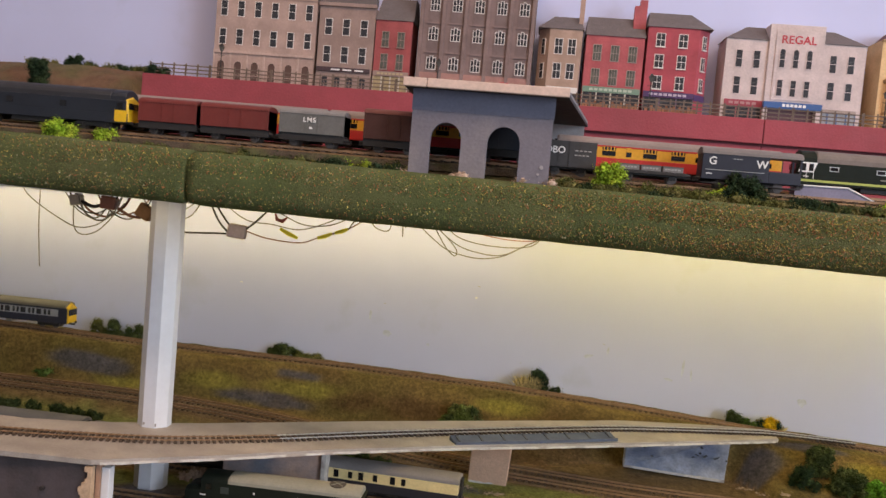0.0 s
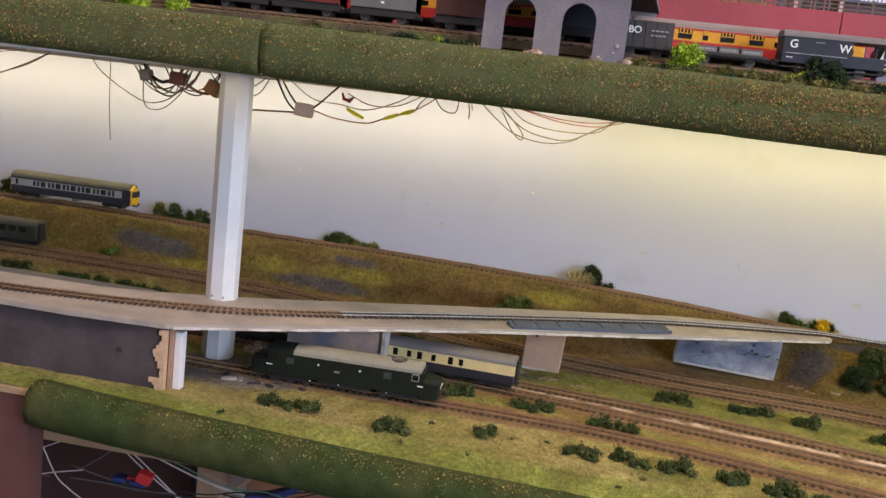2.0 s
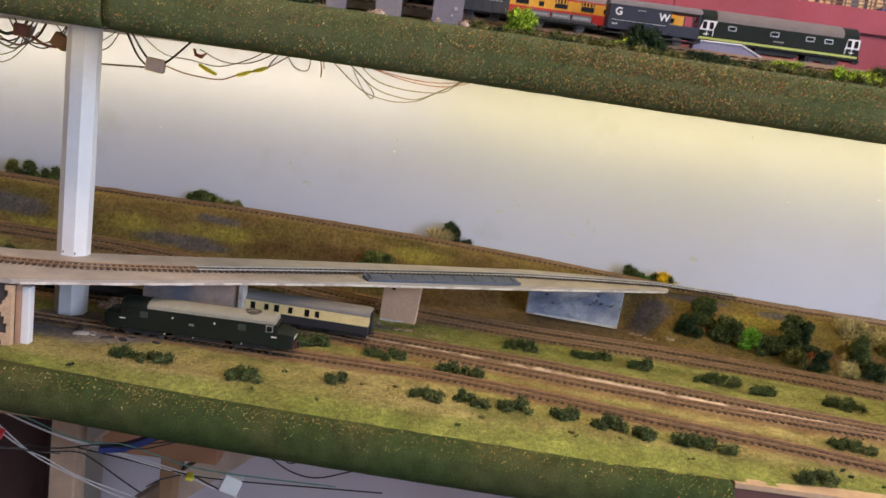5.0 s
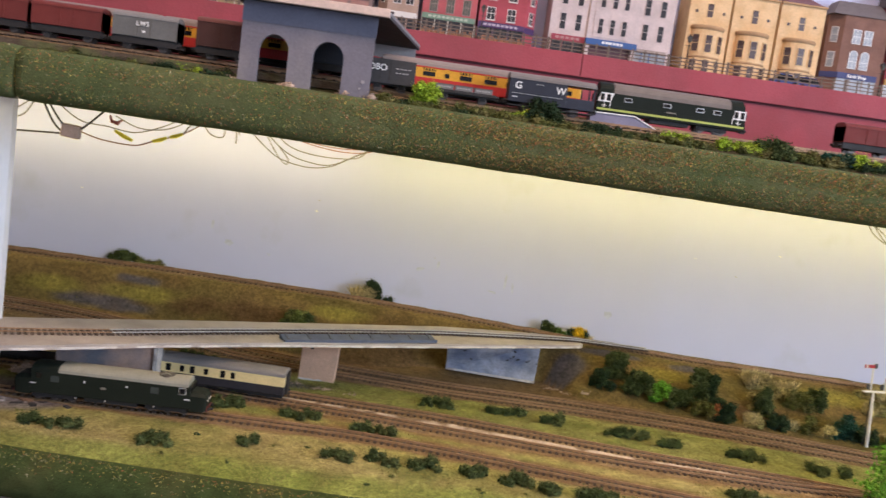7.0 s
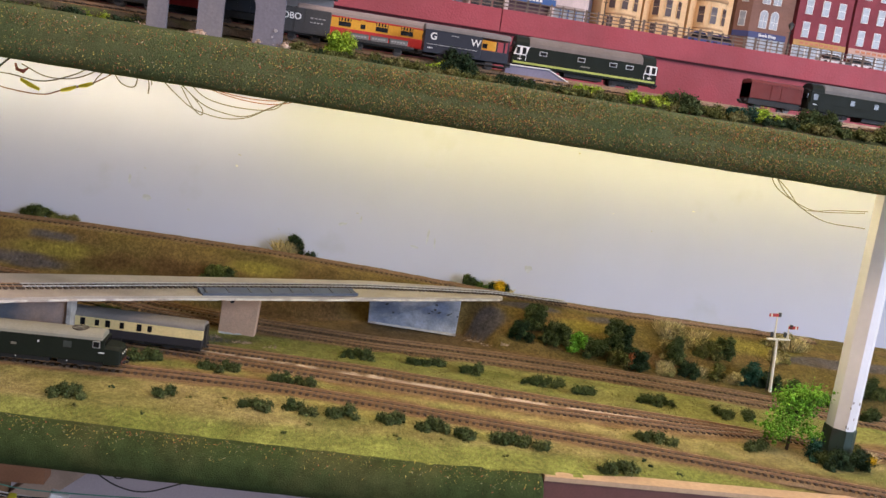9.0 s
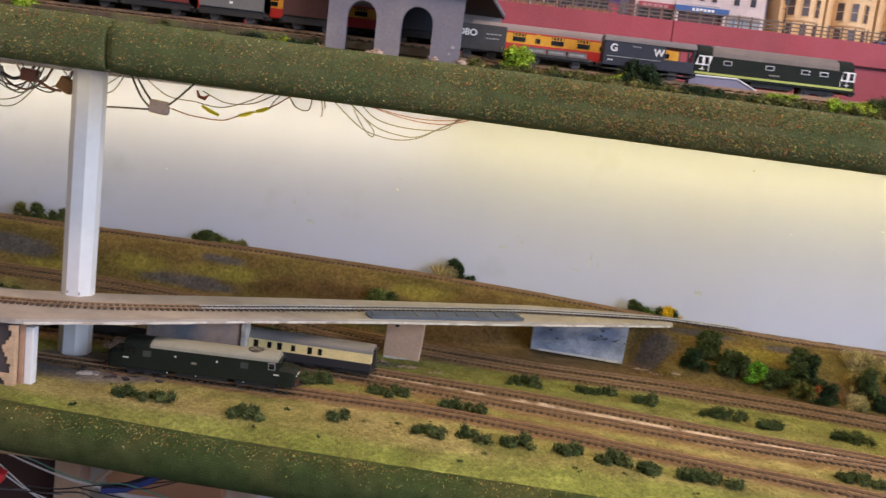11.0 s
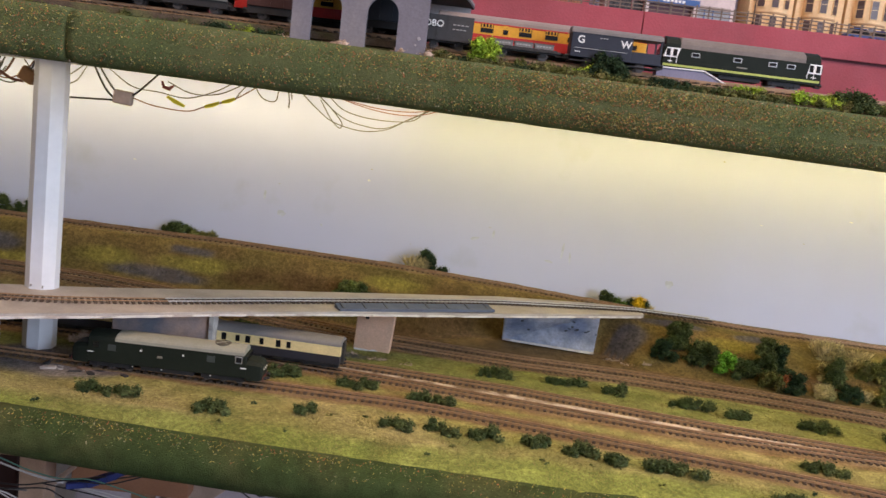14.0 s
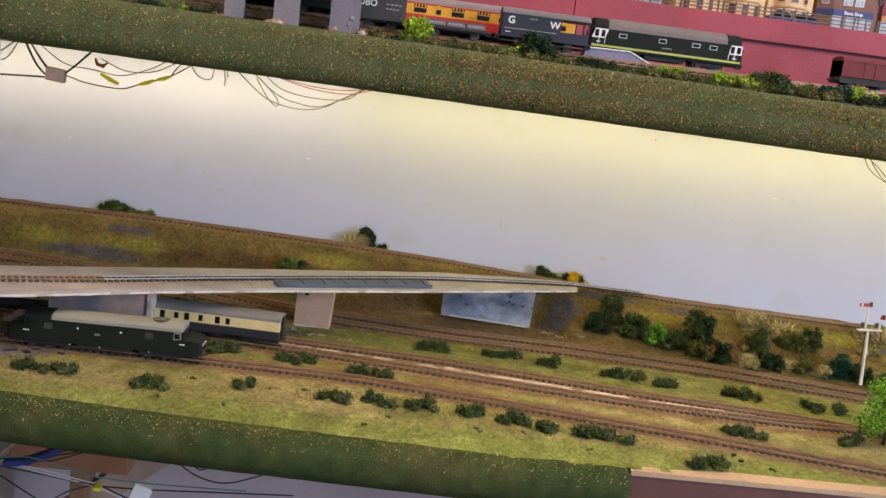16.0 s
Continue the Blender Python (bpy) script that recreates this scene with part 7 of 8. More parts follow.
for k in range(3):
    for row in range(2):
        window(o, cx0 + 0.0130 + k * 0.0125, 0.0310 + row * 0.0270, 0.0046, 0.0150, cols=1, frame=CINEMA, y=-0.0031, arch=row == 1)
shopfront(o, 0.0030, cx0 - 0.001, 0.0190, 0.0060, plain("crimson_sign", (0.34, 0.05, 0.075), 0.6), posts=3, wood=plain("crimson_frame", (0.28, 0.09, 0.09)), letters=5, letter_mat=plain("dull_pink_letter", (0.45, 0.22, 0.22)))
canopy = box_part("canopy", (cx0 - 0.001, cx1 + 0.002, -0.0085, -0.0022, 0.0185, 0.0245), plain("cinema_blue", (0.035, 0.105, 0.30), 0.5), o, "blue canopy sign")
bars(canopy, cx0 + 0.016, cx1 - 0.012, -0.0087, 0.0203, 0.0228, 6)
for px in (cx0 + 0.001, cx1 - 0.001):
    box_part("canopy_post", (px - 0.0020, px + 0.0020, -0.0075, -0.0035, 0, 0.0186), CINEMA, o)
box_part("foyer", (cx0 + 0.004, cx1 - 0.004, -0.0026, -0.0020, 0.0, 0.0180), mat("dark_foyer", (0.09, 0.035, 0.045), 0.5), o)
shopfront(o, cx1 + 0.001, L - 0.004, 0.0180, 0.0035, stone("grey_stone_frame", (0.36, 0.29, 0.26)), glass=PANE_PALE, posts=4, wood=plain("shop_blue_frame", (0.07, 0.12, 0.26)))
# three yellow bow-fronted houses
SAND = stone("sandy_yellow_render", (0.76, 0.53, 0.29), (0.70, 0.46, 0.235))
# Shading of the cornices is put into this darker trim colour.
SAND_SHADE = stone("sandy_shaded_trim", (0.47, 0.29, 0.15))
for x0, x1 in ((0.2630, 0.3070), (0.3095, 0.3570), (0.3600, 0.4080)):
    o, L, H = house("bow_fronted_house", x0, x1, 1.3160, "sandy yellow house with a rounded bay", SAND)
    o["group"] = "bow-fronted houses"
    box_part("cornice", (-0.0006, L + 0.0006, -0.0016, 0.002, H - 0.0020, H), SAND_SHADE, o)
    hip_roof(o, 0.004, L - 0.004, H, 0.012, left=0.010, right=0.010, material=mat("plum_roof", (0.16, 0.075, 0.08), 0.8))
    mid, bw = L / 2, 0.0165
    bm = bmesh.new()
    arc = [(mid + bw * math.cos(a), -0.0100 * math.sin(a)) for a in (math.pi * k / 12 for k in range(13))]
    bm_loft(bm, [[(x, y, z) for x, y in arc] for z in (0.0, 0.0500)])
    part("bow_bay", bm, SAND, o, smooth=False)
    bm = bmesh.new()
    bm_loft(bm, [[(mid + (x - mid) * g, y * g, z) for x, y in arc] for z, g in ((0.0498, 1.03), (0.0515, 1.10), (0.0530, 1.10), (0.0545, 1.02))])
    part("bay_cornice", bm, SAND_SHADE, o)
    bm = bmesh.new()
    bm_loft(bm, [[(mid + (x - mid) * g, y * g, z) for x, y in arc] for z, g in ((0.0205, 1.0), (0.0215, 1.06), (0.0228, 1.0))])
    part("bay_string", bm, SAND_SHADE, o)
    for ang in (40, 90, 140):
        a = math.radians(ang)
        for z, hh in ((0.0270, 0.0172), (0.0040, 0.0145)):
            window(o, mid + bw * math.cos(a), z, 0.0066, hh, y=-0.0100 * math.sin(a) - 0.0001, cols=1, turn=math.degrees(math.atan2(0.0100 * math.cos(a), bw * math.sin(a))), frame=SAND, pane=mat("brown_pane", (0.085, 0.055, 0.05), 0.3))
    window(o, mid, 0.0640, 0.0060, 0.0135, cols=1, frame=SAND, pane=mat("brown_pane", (0.085, 0.055, 0.05)))
    for dx in (-0.0145, 0.0145):
        bm = bmesh.new()
        bm_disc(bm, (mid + dx, 0.0690), 0.0021, -0.0004, 0.0006, 14)
        port = part("round_window", bm, SAND, o)
        bm = bmesh.new()
        bm_disc(bm, (mid + dx, 0.0690), 0.0016, -0.0006, 0.0, 14)
        part("pane", bm, mat("brown_pane", (0.085, 0.055, 0.05)), port)
# brown brick shop
BRICK = stone("brown_brick", (0.225, 0.115, 0.085))
o, L, H = house("corner_shop", 0.4300, 0.4785, 1.3120, "brown brick shop with dark blue sign and pale windows", BRICK)
bm = bmesh.new()
bm_loft(bm, [[(-0.0135, 0.010, z), (0, 0, z), (0, 0.040, z), (-0.0135, 0.040, z)] for z in (0, H)])
part("canted_wall", bm, BRICK, o)
hip_roof(o, -0.0135, L, H, 0.018, left=0.014, right=0.002)
for row in range(2):
    for k in range(2):
        window(o, 0.0150 + k * 0.0125, 0.0330 + row * 0.0260, 0.0082, 0.0140, cols=2, arch=row == 0, pane=PANE_PALE)
    window(o, -0.0070, 0.0330 + row * 0.0260, 0.0060, 0.0150, y=0.0050, cols=1, turn=-36, pane=PANE_PALE)
shopfront(o, 0.0004, 0.0440, 0.0215, 0.0062, plain("navy_sign", (0.045, 0.055, 0.16), 0.6), glass=PANE_PALE, posts=3, wood=stone("grey_stone_frame", (0.36, 0.29, 0.26)))
lettering("Book Shop", 0.0046, WHITE, o, 0.0120, -0.0018, 0.0232, name="shop_letters")
bm = bmesh.new()
bm_loft(bm, [[(-0.0140, 0.0092, z), (0, -0.0012, z), (0, 0.0, z), (-0.0140, 0.0104, z)] for z in (0.0215, 0.0275)])
part("corner_sign", bm, plain("navy_sign", (0.045, 0.055, 0.16)), o)
# maroon houses
MAROON = stone("maroon_brick", (0.245, 0.045, 0.060))
for x0, x1, sign_mat, what in ((0.4830, 0.5460, plain("mustard_sign", (0.46, 0.25, 0.06), 0.6), "maroon brick shop with mustard sign and white windows"), (0.5490, 0.6200, plain("salmon_sign", (0.52, 0.32, 0.24), 0.6), "maroon brick shop with salmon sign and white windows")):
    o, L, H = house("shop_house", x0, x1, 1.3300, what, MAROON)
    hip_roof(o, 0, L, H, 0.018, left=0.001, right=0.001)
    for k in range(3):
        for row in range(3):
            window(o, 0.0125 + k * 0.0190, 0.0310 + row * 0.0250, 0.0072, 0.0155, cols=1, pane=PANE_PALE)
    shopfront(o, 0.0004, L - 0.0004, 0.0210, 0.0060, sign_mat, glass=PANE_PALE, posts=4, letters=8, letter_mat=plain("orange_letter", (0.50, 0.16, 0.05)))


def car(x, y, label, paint, L=0.026, van_like=False):
    o = empty("car", pose(x, y, STREET_Z) @ Matrix.Diagonal((1.1, 1.1, 1.25, 1)), label, "car")
    w = 0.0058
    bm = bmesh.new()
    bm_box(bm, -L / 2, L / 2, -w, w, 0.0014, 0.0058, bevel=0.0008)
    part("body", bm, paint, o)
    bm = bmesh.new()
    a, b = (-L * 0.48, L * 0.30) if van_like else (-L * 0.30, L * 0.22)
    bm_loft(bm, [[(x0 * k, -w * k, z), (x1 * k, -w * k, z), (x1 * k, w * k, z), (x0 * k, w * k, z)] for z, k, x0, x1 in ((0.0056, 1.0, a - 0.002, b + 0.002), (0.0095, 0.86, a, b))])
    part("cabin", bm, GLASS, o)
    box_part("roof", (a * 0.86, b * 0.86, -w * 0.84, w * 0.84, 0.0095, 0.0101), paint, o)
    for sx in (-0.3, 0.3):
        for sy in (-1, 1):
            bm = bmesh.new()
            bm_disc(bm, (sx * L, 0.0021), 0.0021, sy * w - 0.0008, sy * w + 0.0004, 12)
            part("wheel", bm, BLACK, o)


car(0.362, 0.826, "dark blue model car parked on the street", plain("car_blue", (0.03, 0.06, 0.22), 0.3))
car(0.388, 0.829, "deep purple-blue model van parked on the street", plain("car_indigo", (0.05, 0.04, 0.17), 0.3), 0.024, True)
car(0.512, 0.826, "white model car parked on the street", plain("car_white", (0.70, 0.68, 0.68), 0.3))
car(0.548, 0.828, "white model van parked on the street", plain("car_white", (0.70, 0.68, 0.68)), 0.026, True)


# ---- brown hill beside the wall ----
def hill():
    bm = bmesh.new()
    rings = []
    for k in range(46):
        x = -0.95 + 0.515 * k / 45
        ring = []
        for j in range(16):
            u = j / 15
            y = 0.715 + 0.185 * u
            z = UP - 0.002 + (0.092 + 0.012 * noise.noise(Vector((x * 12, 1, 0)))) * ease(0.0, 0.75, u) * (1 - 0.08 * u) + 0.004 * noise.noise(Vector((x * 40, y * 40, 2)))
            ring.append((x, y, z))
        rings.append(ring)
    bm_loft(bm, rings, closed=False)
    tagged(mesh_object("hillside", bm, mat("brown_hill_scatter", (0.155, 0.085, 0.045), 0.95, color2=(0.12, 0.10, 0.04), mix_scale=18, var=0.25, scale=60, var2=0.35, scale2=1200, bump=0.9, bscale=1200), smooth=True), "brown scatter-covered hillside at the end of the wall", "hillside", kind="structure")


hill()
for hx, hw, hh in ((-0.575, 0.030, 0.006), (-0.535, 0.020, 0.012), (-0.505, 0.030, 0.006), (-0.475, 0.030, 0.007), (-0.455, 0.024, 0.005)):
    bush(hx, 0.855, UP + 0.083, hw * 1.1, 0.014, hh, OLIVE_LEAF if hh < 0.0065 else BLACK_LEAF, "dull dark bush on the hill crest")
bush(-0.538, 0.79, UP + 0.058, 0.018, 0.012, 0.024, BLACK_LEAF, "dark bush on the hillside")
bush(-0.425, 0.806, 1.222, 0.018, 0.010, 0.011, BLACK_LEAF, "dark bush at the end of the fence")

# ---- wires below the upper shelf ----
def wire(name, pts, r, material, label, category="wire", ends=None):
    """A slack wire rounded through its points."""
    pts = [Vector(p) for p in pts]
    fine = []
    ext = [2 * pts[0] - pts[1], *pts, 2 * pts[-1] - pts[-2]]
    for i in range(1, len(ext) - 2):
        p0, p1, p2, p3 = ext[i - 1:i + 3]
        for s in range(8):
            t = s / 8
            fine.append(0.5 * ((2 * p1) + (p2 - p0) * t + (2 * p0 - 5 * p1 + 4 * p2 - p3) * t * t + (3 * p1 - p0 - 3 * p2 + p3) * t ** 3))
    fine.append(pts[-1])
    bm = bmesh.new()
    bm_tube(bm, fine, r, 6)
    return tagged(mesh_object(name, bm, material, smooth=True), label, category)


W_BLACK = plain("black_insulation", (0.022, 0.020, 0.020), 0.5)
W_GREY = plain("grey_insulation", (0.11, 0.10, 0.095), 0.5)
W_RED = plain("red_insulation", (0.22, 0.055, 0.045), 0.5)
W_BROWN = plain("brown_insulation", (0.16, 0.06, 0.04), 0.5)
W_WHITE = plain("white_insulation", (0.62, 0.58, 0.56), 0.5)
W_GREEN = plain("green_insulation", (0.10, 0.26, 0.20), 0.5)
HANG = [((-0.457, 1.115), (-0.450, 1.104), (-0.429, 1.091), (-0.406, 1.083), (-0.384, 1.091), (-0.378, 1.112)),
        ((-0.412, 1.112), (-0.412, 1.099), (-0.409, 1.083), (-0.401, 1.078), (-0.388, 1.083), (-0.370, 1.105)),
        ((-0.420, 1.112), (-0.405, 1.096), (-0.385, 1.091), (-0.372, 1.110)),
        ((-0.318, 1.087), (-0.301, 1.088), (-0.283, 1.089)),
        ((-0.297, 1.113), (-0.290, 1.102), (-0.280, 1.091)), ((-0.302, 1.114), (-0.292, 1.098), (-0.283, 1.090)),
        ((-0.269, 1.094), (-0.262, 1.100), (-0.250, 1.113))]
HANG_MIDDLE = [
        ((-0.289, 1.113), (-0.271, 1.101), (-0.250, 1.099), (-0.228, 1.097), (-0.205, 1.105), (-0.190, 1.114)),
        ((-0.244, 1.108), (-0.225, 1.101), (-0.203, 1.103), (-0.183, 1.113)),
        ((-0.176, 1.113), (-0.168, 1.104), (-0.158, 1.103), (-0.156, 1.114)), ((-0.180, 1.113), (-0.186, 1.106), (-0.190, 1.100)),
        ((-0.147, 1.114), (-0.146, 1.106)), ((-0.150, 1.114), (-0.148, 1.105), (-0.1475, 1.099)),
        ]
HANG_CENTRE = [
        ((-0.140, 1.113), (-0.124, 1.100), (-0.111, 1.092), (-0.090, 1.088), (-0.071, 1.091), (-0.055, 1.100), (-0.033, 1.112)),
        ((-0.127, 1.113), (-0.116, 1.104), (-0.106, 1.093), (-0.107, 1.088), (-0.114, 1.094), (-0.123, 1.108)),
        ((-0.119, 1.113), (-0.104, 1.102), (-0.080, 1.098), (-0.052, 1.100), (-0.040, 1.110)),
        ((-0.128, 1.113), (-0.106, 1.097), (-0.086, 1.092), (-0.070, 1.0925), (-0.052, 1.102), (-0.036, 1.111)),
        ((-0.355, 1.112), (-0.335, 1.090), (-0.318, 1.087)), ((-0.306, 1.112), (-0.314, 1.101), (-0.324, 1.096)), ((-0.310, 1.113), (-0.319, 1.106), (-0.325, 1.102)),
        ]
HANG_ENDS = [
        ((-0.537, 1.093), (-0.510, 1.104), (-0.485, 1.117)), ((-0.545, 1.090), (-0.512, 1.1015), (-0.490, 1.115)),
        ((0.372, 1.112), (0.385, 1.094), (0.418, 1.080), (0.440, 1.082), (0.470, 1.085)), ((0.376, 1.112), (0.396, 1.089), (0.430, 1.072), (0.470, 1.070)), ((0.368, 1.112), (0.390, 1.096), (0.405, 1.082), (0.422, 1.079), (0.470, 1.083))]
for k, pts in enumerate(HANG + HANG_MIDDLE + HANG_CENTRE + HANG_ENDS):
    thick = 0.0008 if k in (3, 4, 5, 6) else 0.00045
    wire("hanging_wire", [(x, 0.640 + 0.003 * math.sin(k * 1.7 + i), z) for i, (x, z) in enumerate(pts)], thick, W_BLACK if k in (3, 4, 5, 6) else W_GREY, "thin dark wire drooping below the upper shelf")
for pts in (((-0.113, 1.112), (-0.081, 1.107), (-0.053, 1.107), (-0.022, 1.113)), ((-0.118, 1.113), (-0.080, 1.105), (-0.050, 1.1045), (-0.026, 1.112)), ((-0.540, 1.112), (-0.517, 1.115), (-0.490, 1.118)), ((-0.540, 1.114), (-0.515, 1.1165), (-0.495, 1.119)), ((-0.540, 1.1095), (-0.515, 1.1135), (-0.480, 1.118))):
    wire("hanging_wire", [(x, 0.641, z) for x, z in pts], 0.0004, W_RED, "thin red wire drooping below the upper shelf")
wire("hanging_wire", [(x, 0.640, z) for x, z in ((-0.269, 1.092), (-0.252, 1.088), (-0.227, 1.087), (-0.213, 1.092), (-0.190, 1.101), (-0.172, 1.113))], 0.0005, W_BROWN, "brown wire with yellow tape tags")
wire("hanging_thread", [(-0.440, 0.640, 1.112), (-0.4395, 0.640, 1.080), (-0.437, 0.640, 1.049)], 0.00035, W_GREY, "thin grey thread hanging straight down", "thread")
rng = random.Random(61)
for k in range(7):
    xa, wide, drop = rng.uniform(-0.430, -0.385), rng.uniform(0.025, 0.050), rng.uniform(0.010, 0.026)
    wire("hanging_wire", [(xa, 0.636 + 0.002 * k, 1.113), (xa + 0.2 * wide, 0.636 + 0.002 * k, 1.113 - 0.75 * drop), (xa + 0.55 * wide, 0.636 + 0.002 * k, 1.113 - drop), (xa + 0.85 * wide, 0.636 + 0.002 * k, 1.113 - 0.6 * drop), (xa + wide, 0.636 + 0.002 * k, 1.112)],
         rng.choice((0.0004, 0.0006, 0.0009)), rng.choice((W_BLACK, W_GREY, W_BROWN)), "tangled wire loop beside the pillar head")
TAPE = plain("yellow_tape", (0.62, 0.55, 0.04), 0.5)
for a, b in (((-0.243, 1.0965), (-0.229, 1.0905)), ((-0.213, 1.092), (-0.202, 1.0965)), ((-0.200, 1.097), (-0.190, 1.101))):
    bm = bmesh.new()
    bm_tube(bm, [(a[0], 0.640, a[1]), ((a[0] + b[0]) / 2, 0.640, (a[1] + b[1]) / 2 - 0.0004), (b[0], 0.640, b[1])], [0.0013, 0.0019, 0.0012], 6)
    tagged(mesh_object("tape_tag", bm, TAPE), "yellow tape tag wrapped round a wire", "tape")


def clump_box(name, x, z, w, h, material, label, category, y=0.640, d=0.010, tilt=0):
    bm = bmesh.new()
    bm_box(bm, -w / 2, w / 2, -d / 2, d / 2, -h / 2, h / 2, bevel=0.0012)
    ob = mesh_object(name, bm, material, m=pose(x, y, z, 0, tilt, 8))
    return tagged(ob, label, category)


clump_box("junction_block", -0.277, 1.0915, 0.014, 0.0105, mat("pinkish_connector", (0.42, 0.33, 0.30), 0.6), "pinkish plastic connector block on hanging wires", "connector", tilt=6)
clump_box("junction_block", -0.409, 1.1045, 0.009, 0.0085, mat("grey_connector", (0.22, 0.20, 0.19), 0.6), "grey connector block tangled in wires", "connector", tilt=-10)
clump_box("point_motor", -0.382, 1.1045, 0.012, 0.0100, mat("rusty_brown_plastic", (0.15, 0.055, 0.04), 0.6), "red-brown point motor below the shelf", "point motor", tilt=4)
clump_box("corner_bracket", -0.3520, 1.1000, 0.0120, 0.0110, mat("brown_bracket", (0.24, 0.12, 0.05), 0.6), "brown bracket beside the pillar head", "bracket", tilt=28)
wire("hanging_wire", [(-0.404, 0.638, 1.104), (-0.395, 0.638, 1.1005), (-0.388, 0.638, 1.102)], 0.0014, W_BLACK, "short thick black cable between connectors")
wire("hanging_wire", [(-0.374, 0.638, 1.101), (-0.364, 0.638, 1.096), (-0.355, 0.638, 1.095)], 0.0012, W_BROWN, "short thick brown cable beside the pillar")
bm = bmesh.new()
bm_tube(bm, [(-0.2470, 0.638, 1.108), (-0.2455, 0.638, 1.1035), (-0.241, 0.638, 1.1025), (-0.2375, 0.638, 1.1055)], [0.0008, 0.0014, 0.0016, 0.0006], 8)
tagged(mesh_object("cable_clip", bm, W_RED), "small red cable clip on the wires", "clip")


# ---- junction signal ----
def signal():
    o = empty("junction_signal", pose(0.4775, 0.7480, 0.8812, 0, -4.0, 0), "white semaphore junction signal with two red arms", "signal")
    white, red, dark = plain("signal_white", (0.74, 0.70, 0.64), 0.5), plain("signal_red", (0.42, 0.03, 0.03), 0.5), plain("signal_black", (0.03, 0.03, 0.035), 0.5)
    bm = bmesh.new()
    bm_tube(bm, [(0, 0, 0), (0, 0, 0.0565)], [0.0017, 0.0013], 8)
    part("main_post", bm, white, o)
    box_part("platform", (-0.0105, 0.0135, -0.0022, 0.0022, 0.0560, 0.0572), white, o)
    for dx, h in ((-0.0030, 0.0275), (0.0112, 0.0150)):
        bm = bmesh.new()
        bm_tube(bm, [(dx, 0, 0.0570), (dx, 0, 0.0570 + h)], [0.0010, 0.0007], 8)
        doll = part("doll_post", bm, white, o)
        way = -1 if dx < 0 else 1
        a0, a1 = sorted((dx + way * 0.0095, dx - way * 0.0010))
        b0, b1 = sorted((dx + way * 0.0078, dx + way * 0.0062))
        arm = box_part("arm", (a0, a1, -0.0016, -0.0010, 0.0570 + h - 0.0040, 0.0570 + h - 0.0008), red, doll, "red semaphore arm with white band")
        box_part("arm_band", (b0, b1, -0.0018, -0.0016, 0.0570 + h - 0.0040, 0.0570 + h - 0.0008), white, arm)
        box_part("spectacle", (dx + 0.0004, dx + 0.0034, -0.0016, -0.0008, 0.0570 + h - 0.0042, 0.0570 + h + 0.0004), dark, doll)
        box_part("lamp", (dx - 0.0044, dx - 0.0022, -0.0014, 0.0010, 0.0590, 0.0640), dark, doll)
    bm = bmesh.new()
    bm_tube(bm, [(-0.0042, 0.0006, 0.0), (-0.0020, 0.0006, 0.050)], 0.0004, 5)
    part("ladder", bm, dark, o)


signal()


# ---- below the lower baseboard ----
DIM_WOOD = mat("brown_batten", (0.30, 0.17, 0.09), 0.75, var=0.15, scale=40)


def timber(dims, label, material, m=None, name="timber", category="timber"):
    bm = bmesh.new()
    bm_box(bm, *dims, bevel=0.0012)
    return tagged(mesh_object(name, bm, material, m=m), label, category)


timber((-0.331, -0.310, 0.610, 0.632, 0.0, 0.845), "bare pine leg under the baseboard", mat("pine_leg", (0.46, 0.31, 0.21), 0.7), name="baseboard_leg", category="leg")
timber((-0.285, -0.192, 0.600, 0.618, 0.7850, 0.845), "brown wooden cross board under the baseboard", mat("orange_board", (0.36, 0.17, 0.09), 0.7, var=0.12, scale=30), name="cross_board", category="board")
# Panel colour lowered so that it holds the shade below the board.
timber((-0.62, -0.347, 0.640, 0.655, 0.60, 0.845), "red-brown panel coloured dark for the shade below the baseboard", mat("shade_red_panel", (0.050, 0.020, 0.018), 0.8, var=0.15, scale=25), name="side_panel", category="panel")
timber((-0.241, -0.229, 0.612, 0.640, 0.0, 0.784), "upright brown batten under the baseboard", DIM_WOOD, name="batten", category="batten")
timber((0, 0.20, 0, 0.018, 0, 0.022), "slanting pale timber brace", mat("pale_brace", (0.42, 0.31, 0.24), 0.75), m=pose(-0.315, 0.628, 0.66, 0, -40, 0), name="brace", category="brace")
timber((0, 0.050, 0, 0.003, 0, 0.004), "thin pale stick leaning behind the wires", mat("pale_brace", (0.42, 0.31, 0.24)), m=pose(-0.296, 0.585, 0.786, 0, -46, 0), name="stick", category="stick")
# The box's dark brown has the under-board shade in it.
timber((-0.46, -0.36, 0.62, 0.72, 0.60, 0.66), "cardboard box coloured dark for the shade under the baseboard", mat("shade_brown_box", (0.06, 0.03, 0.03), 0.8), name="storage_box", category="box")
slab("wall_panel", (-0.345, 1.1, 0.760, 0.775, 0.0, 0.8448), mat("lilac_grey_panel", (0.56, 0.49, 0.53), 0.8, var=0.06, scale=8), "lilac-grey panel wall below the baseboard", "wall panel")
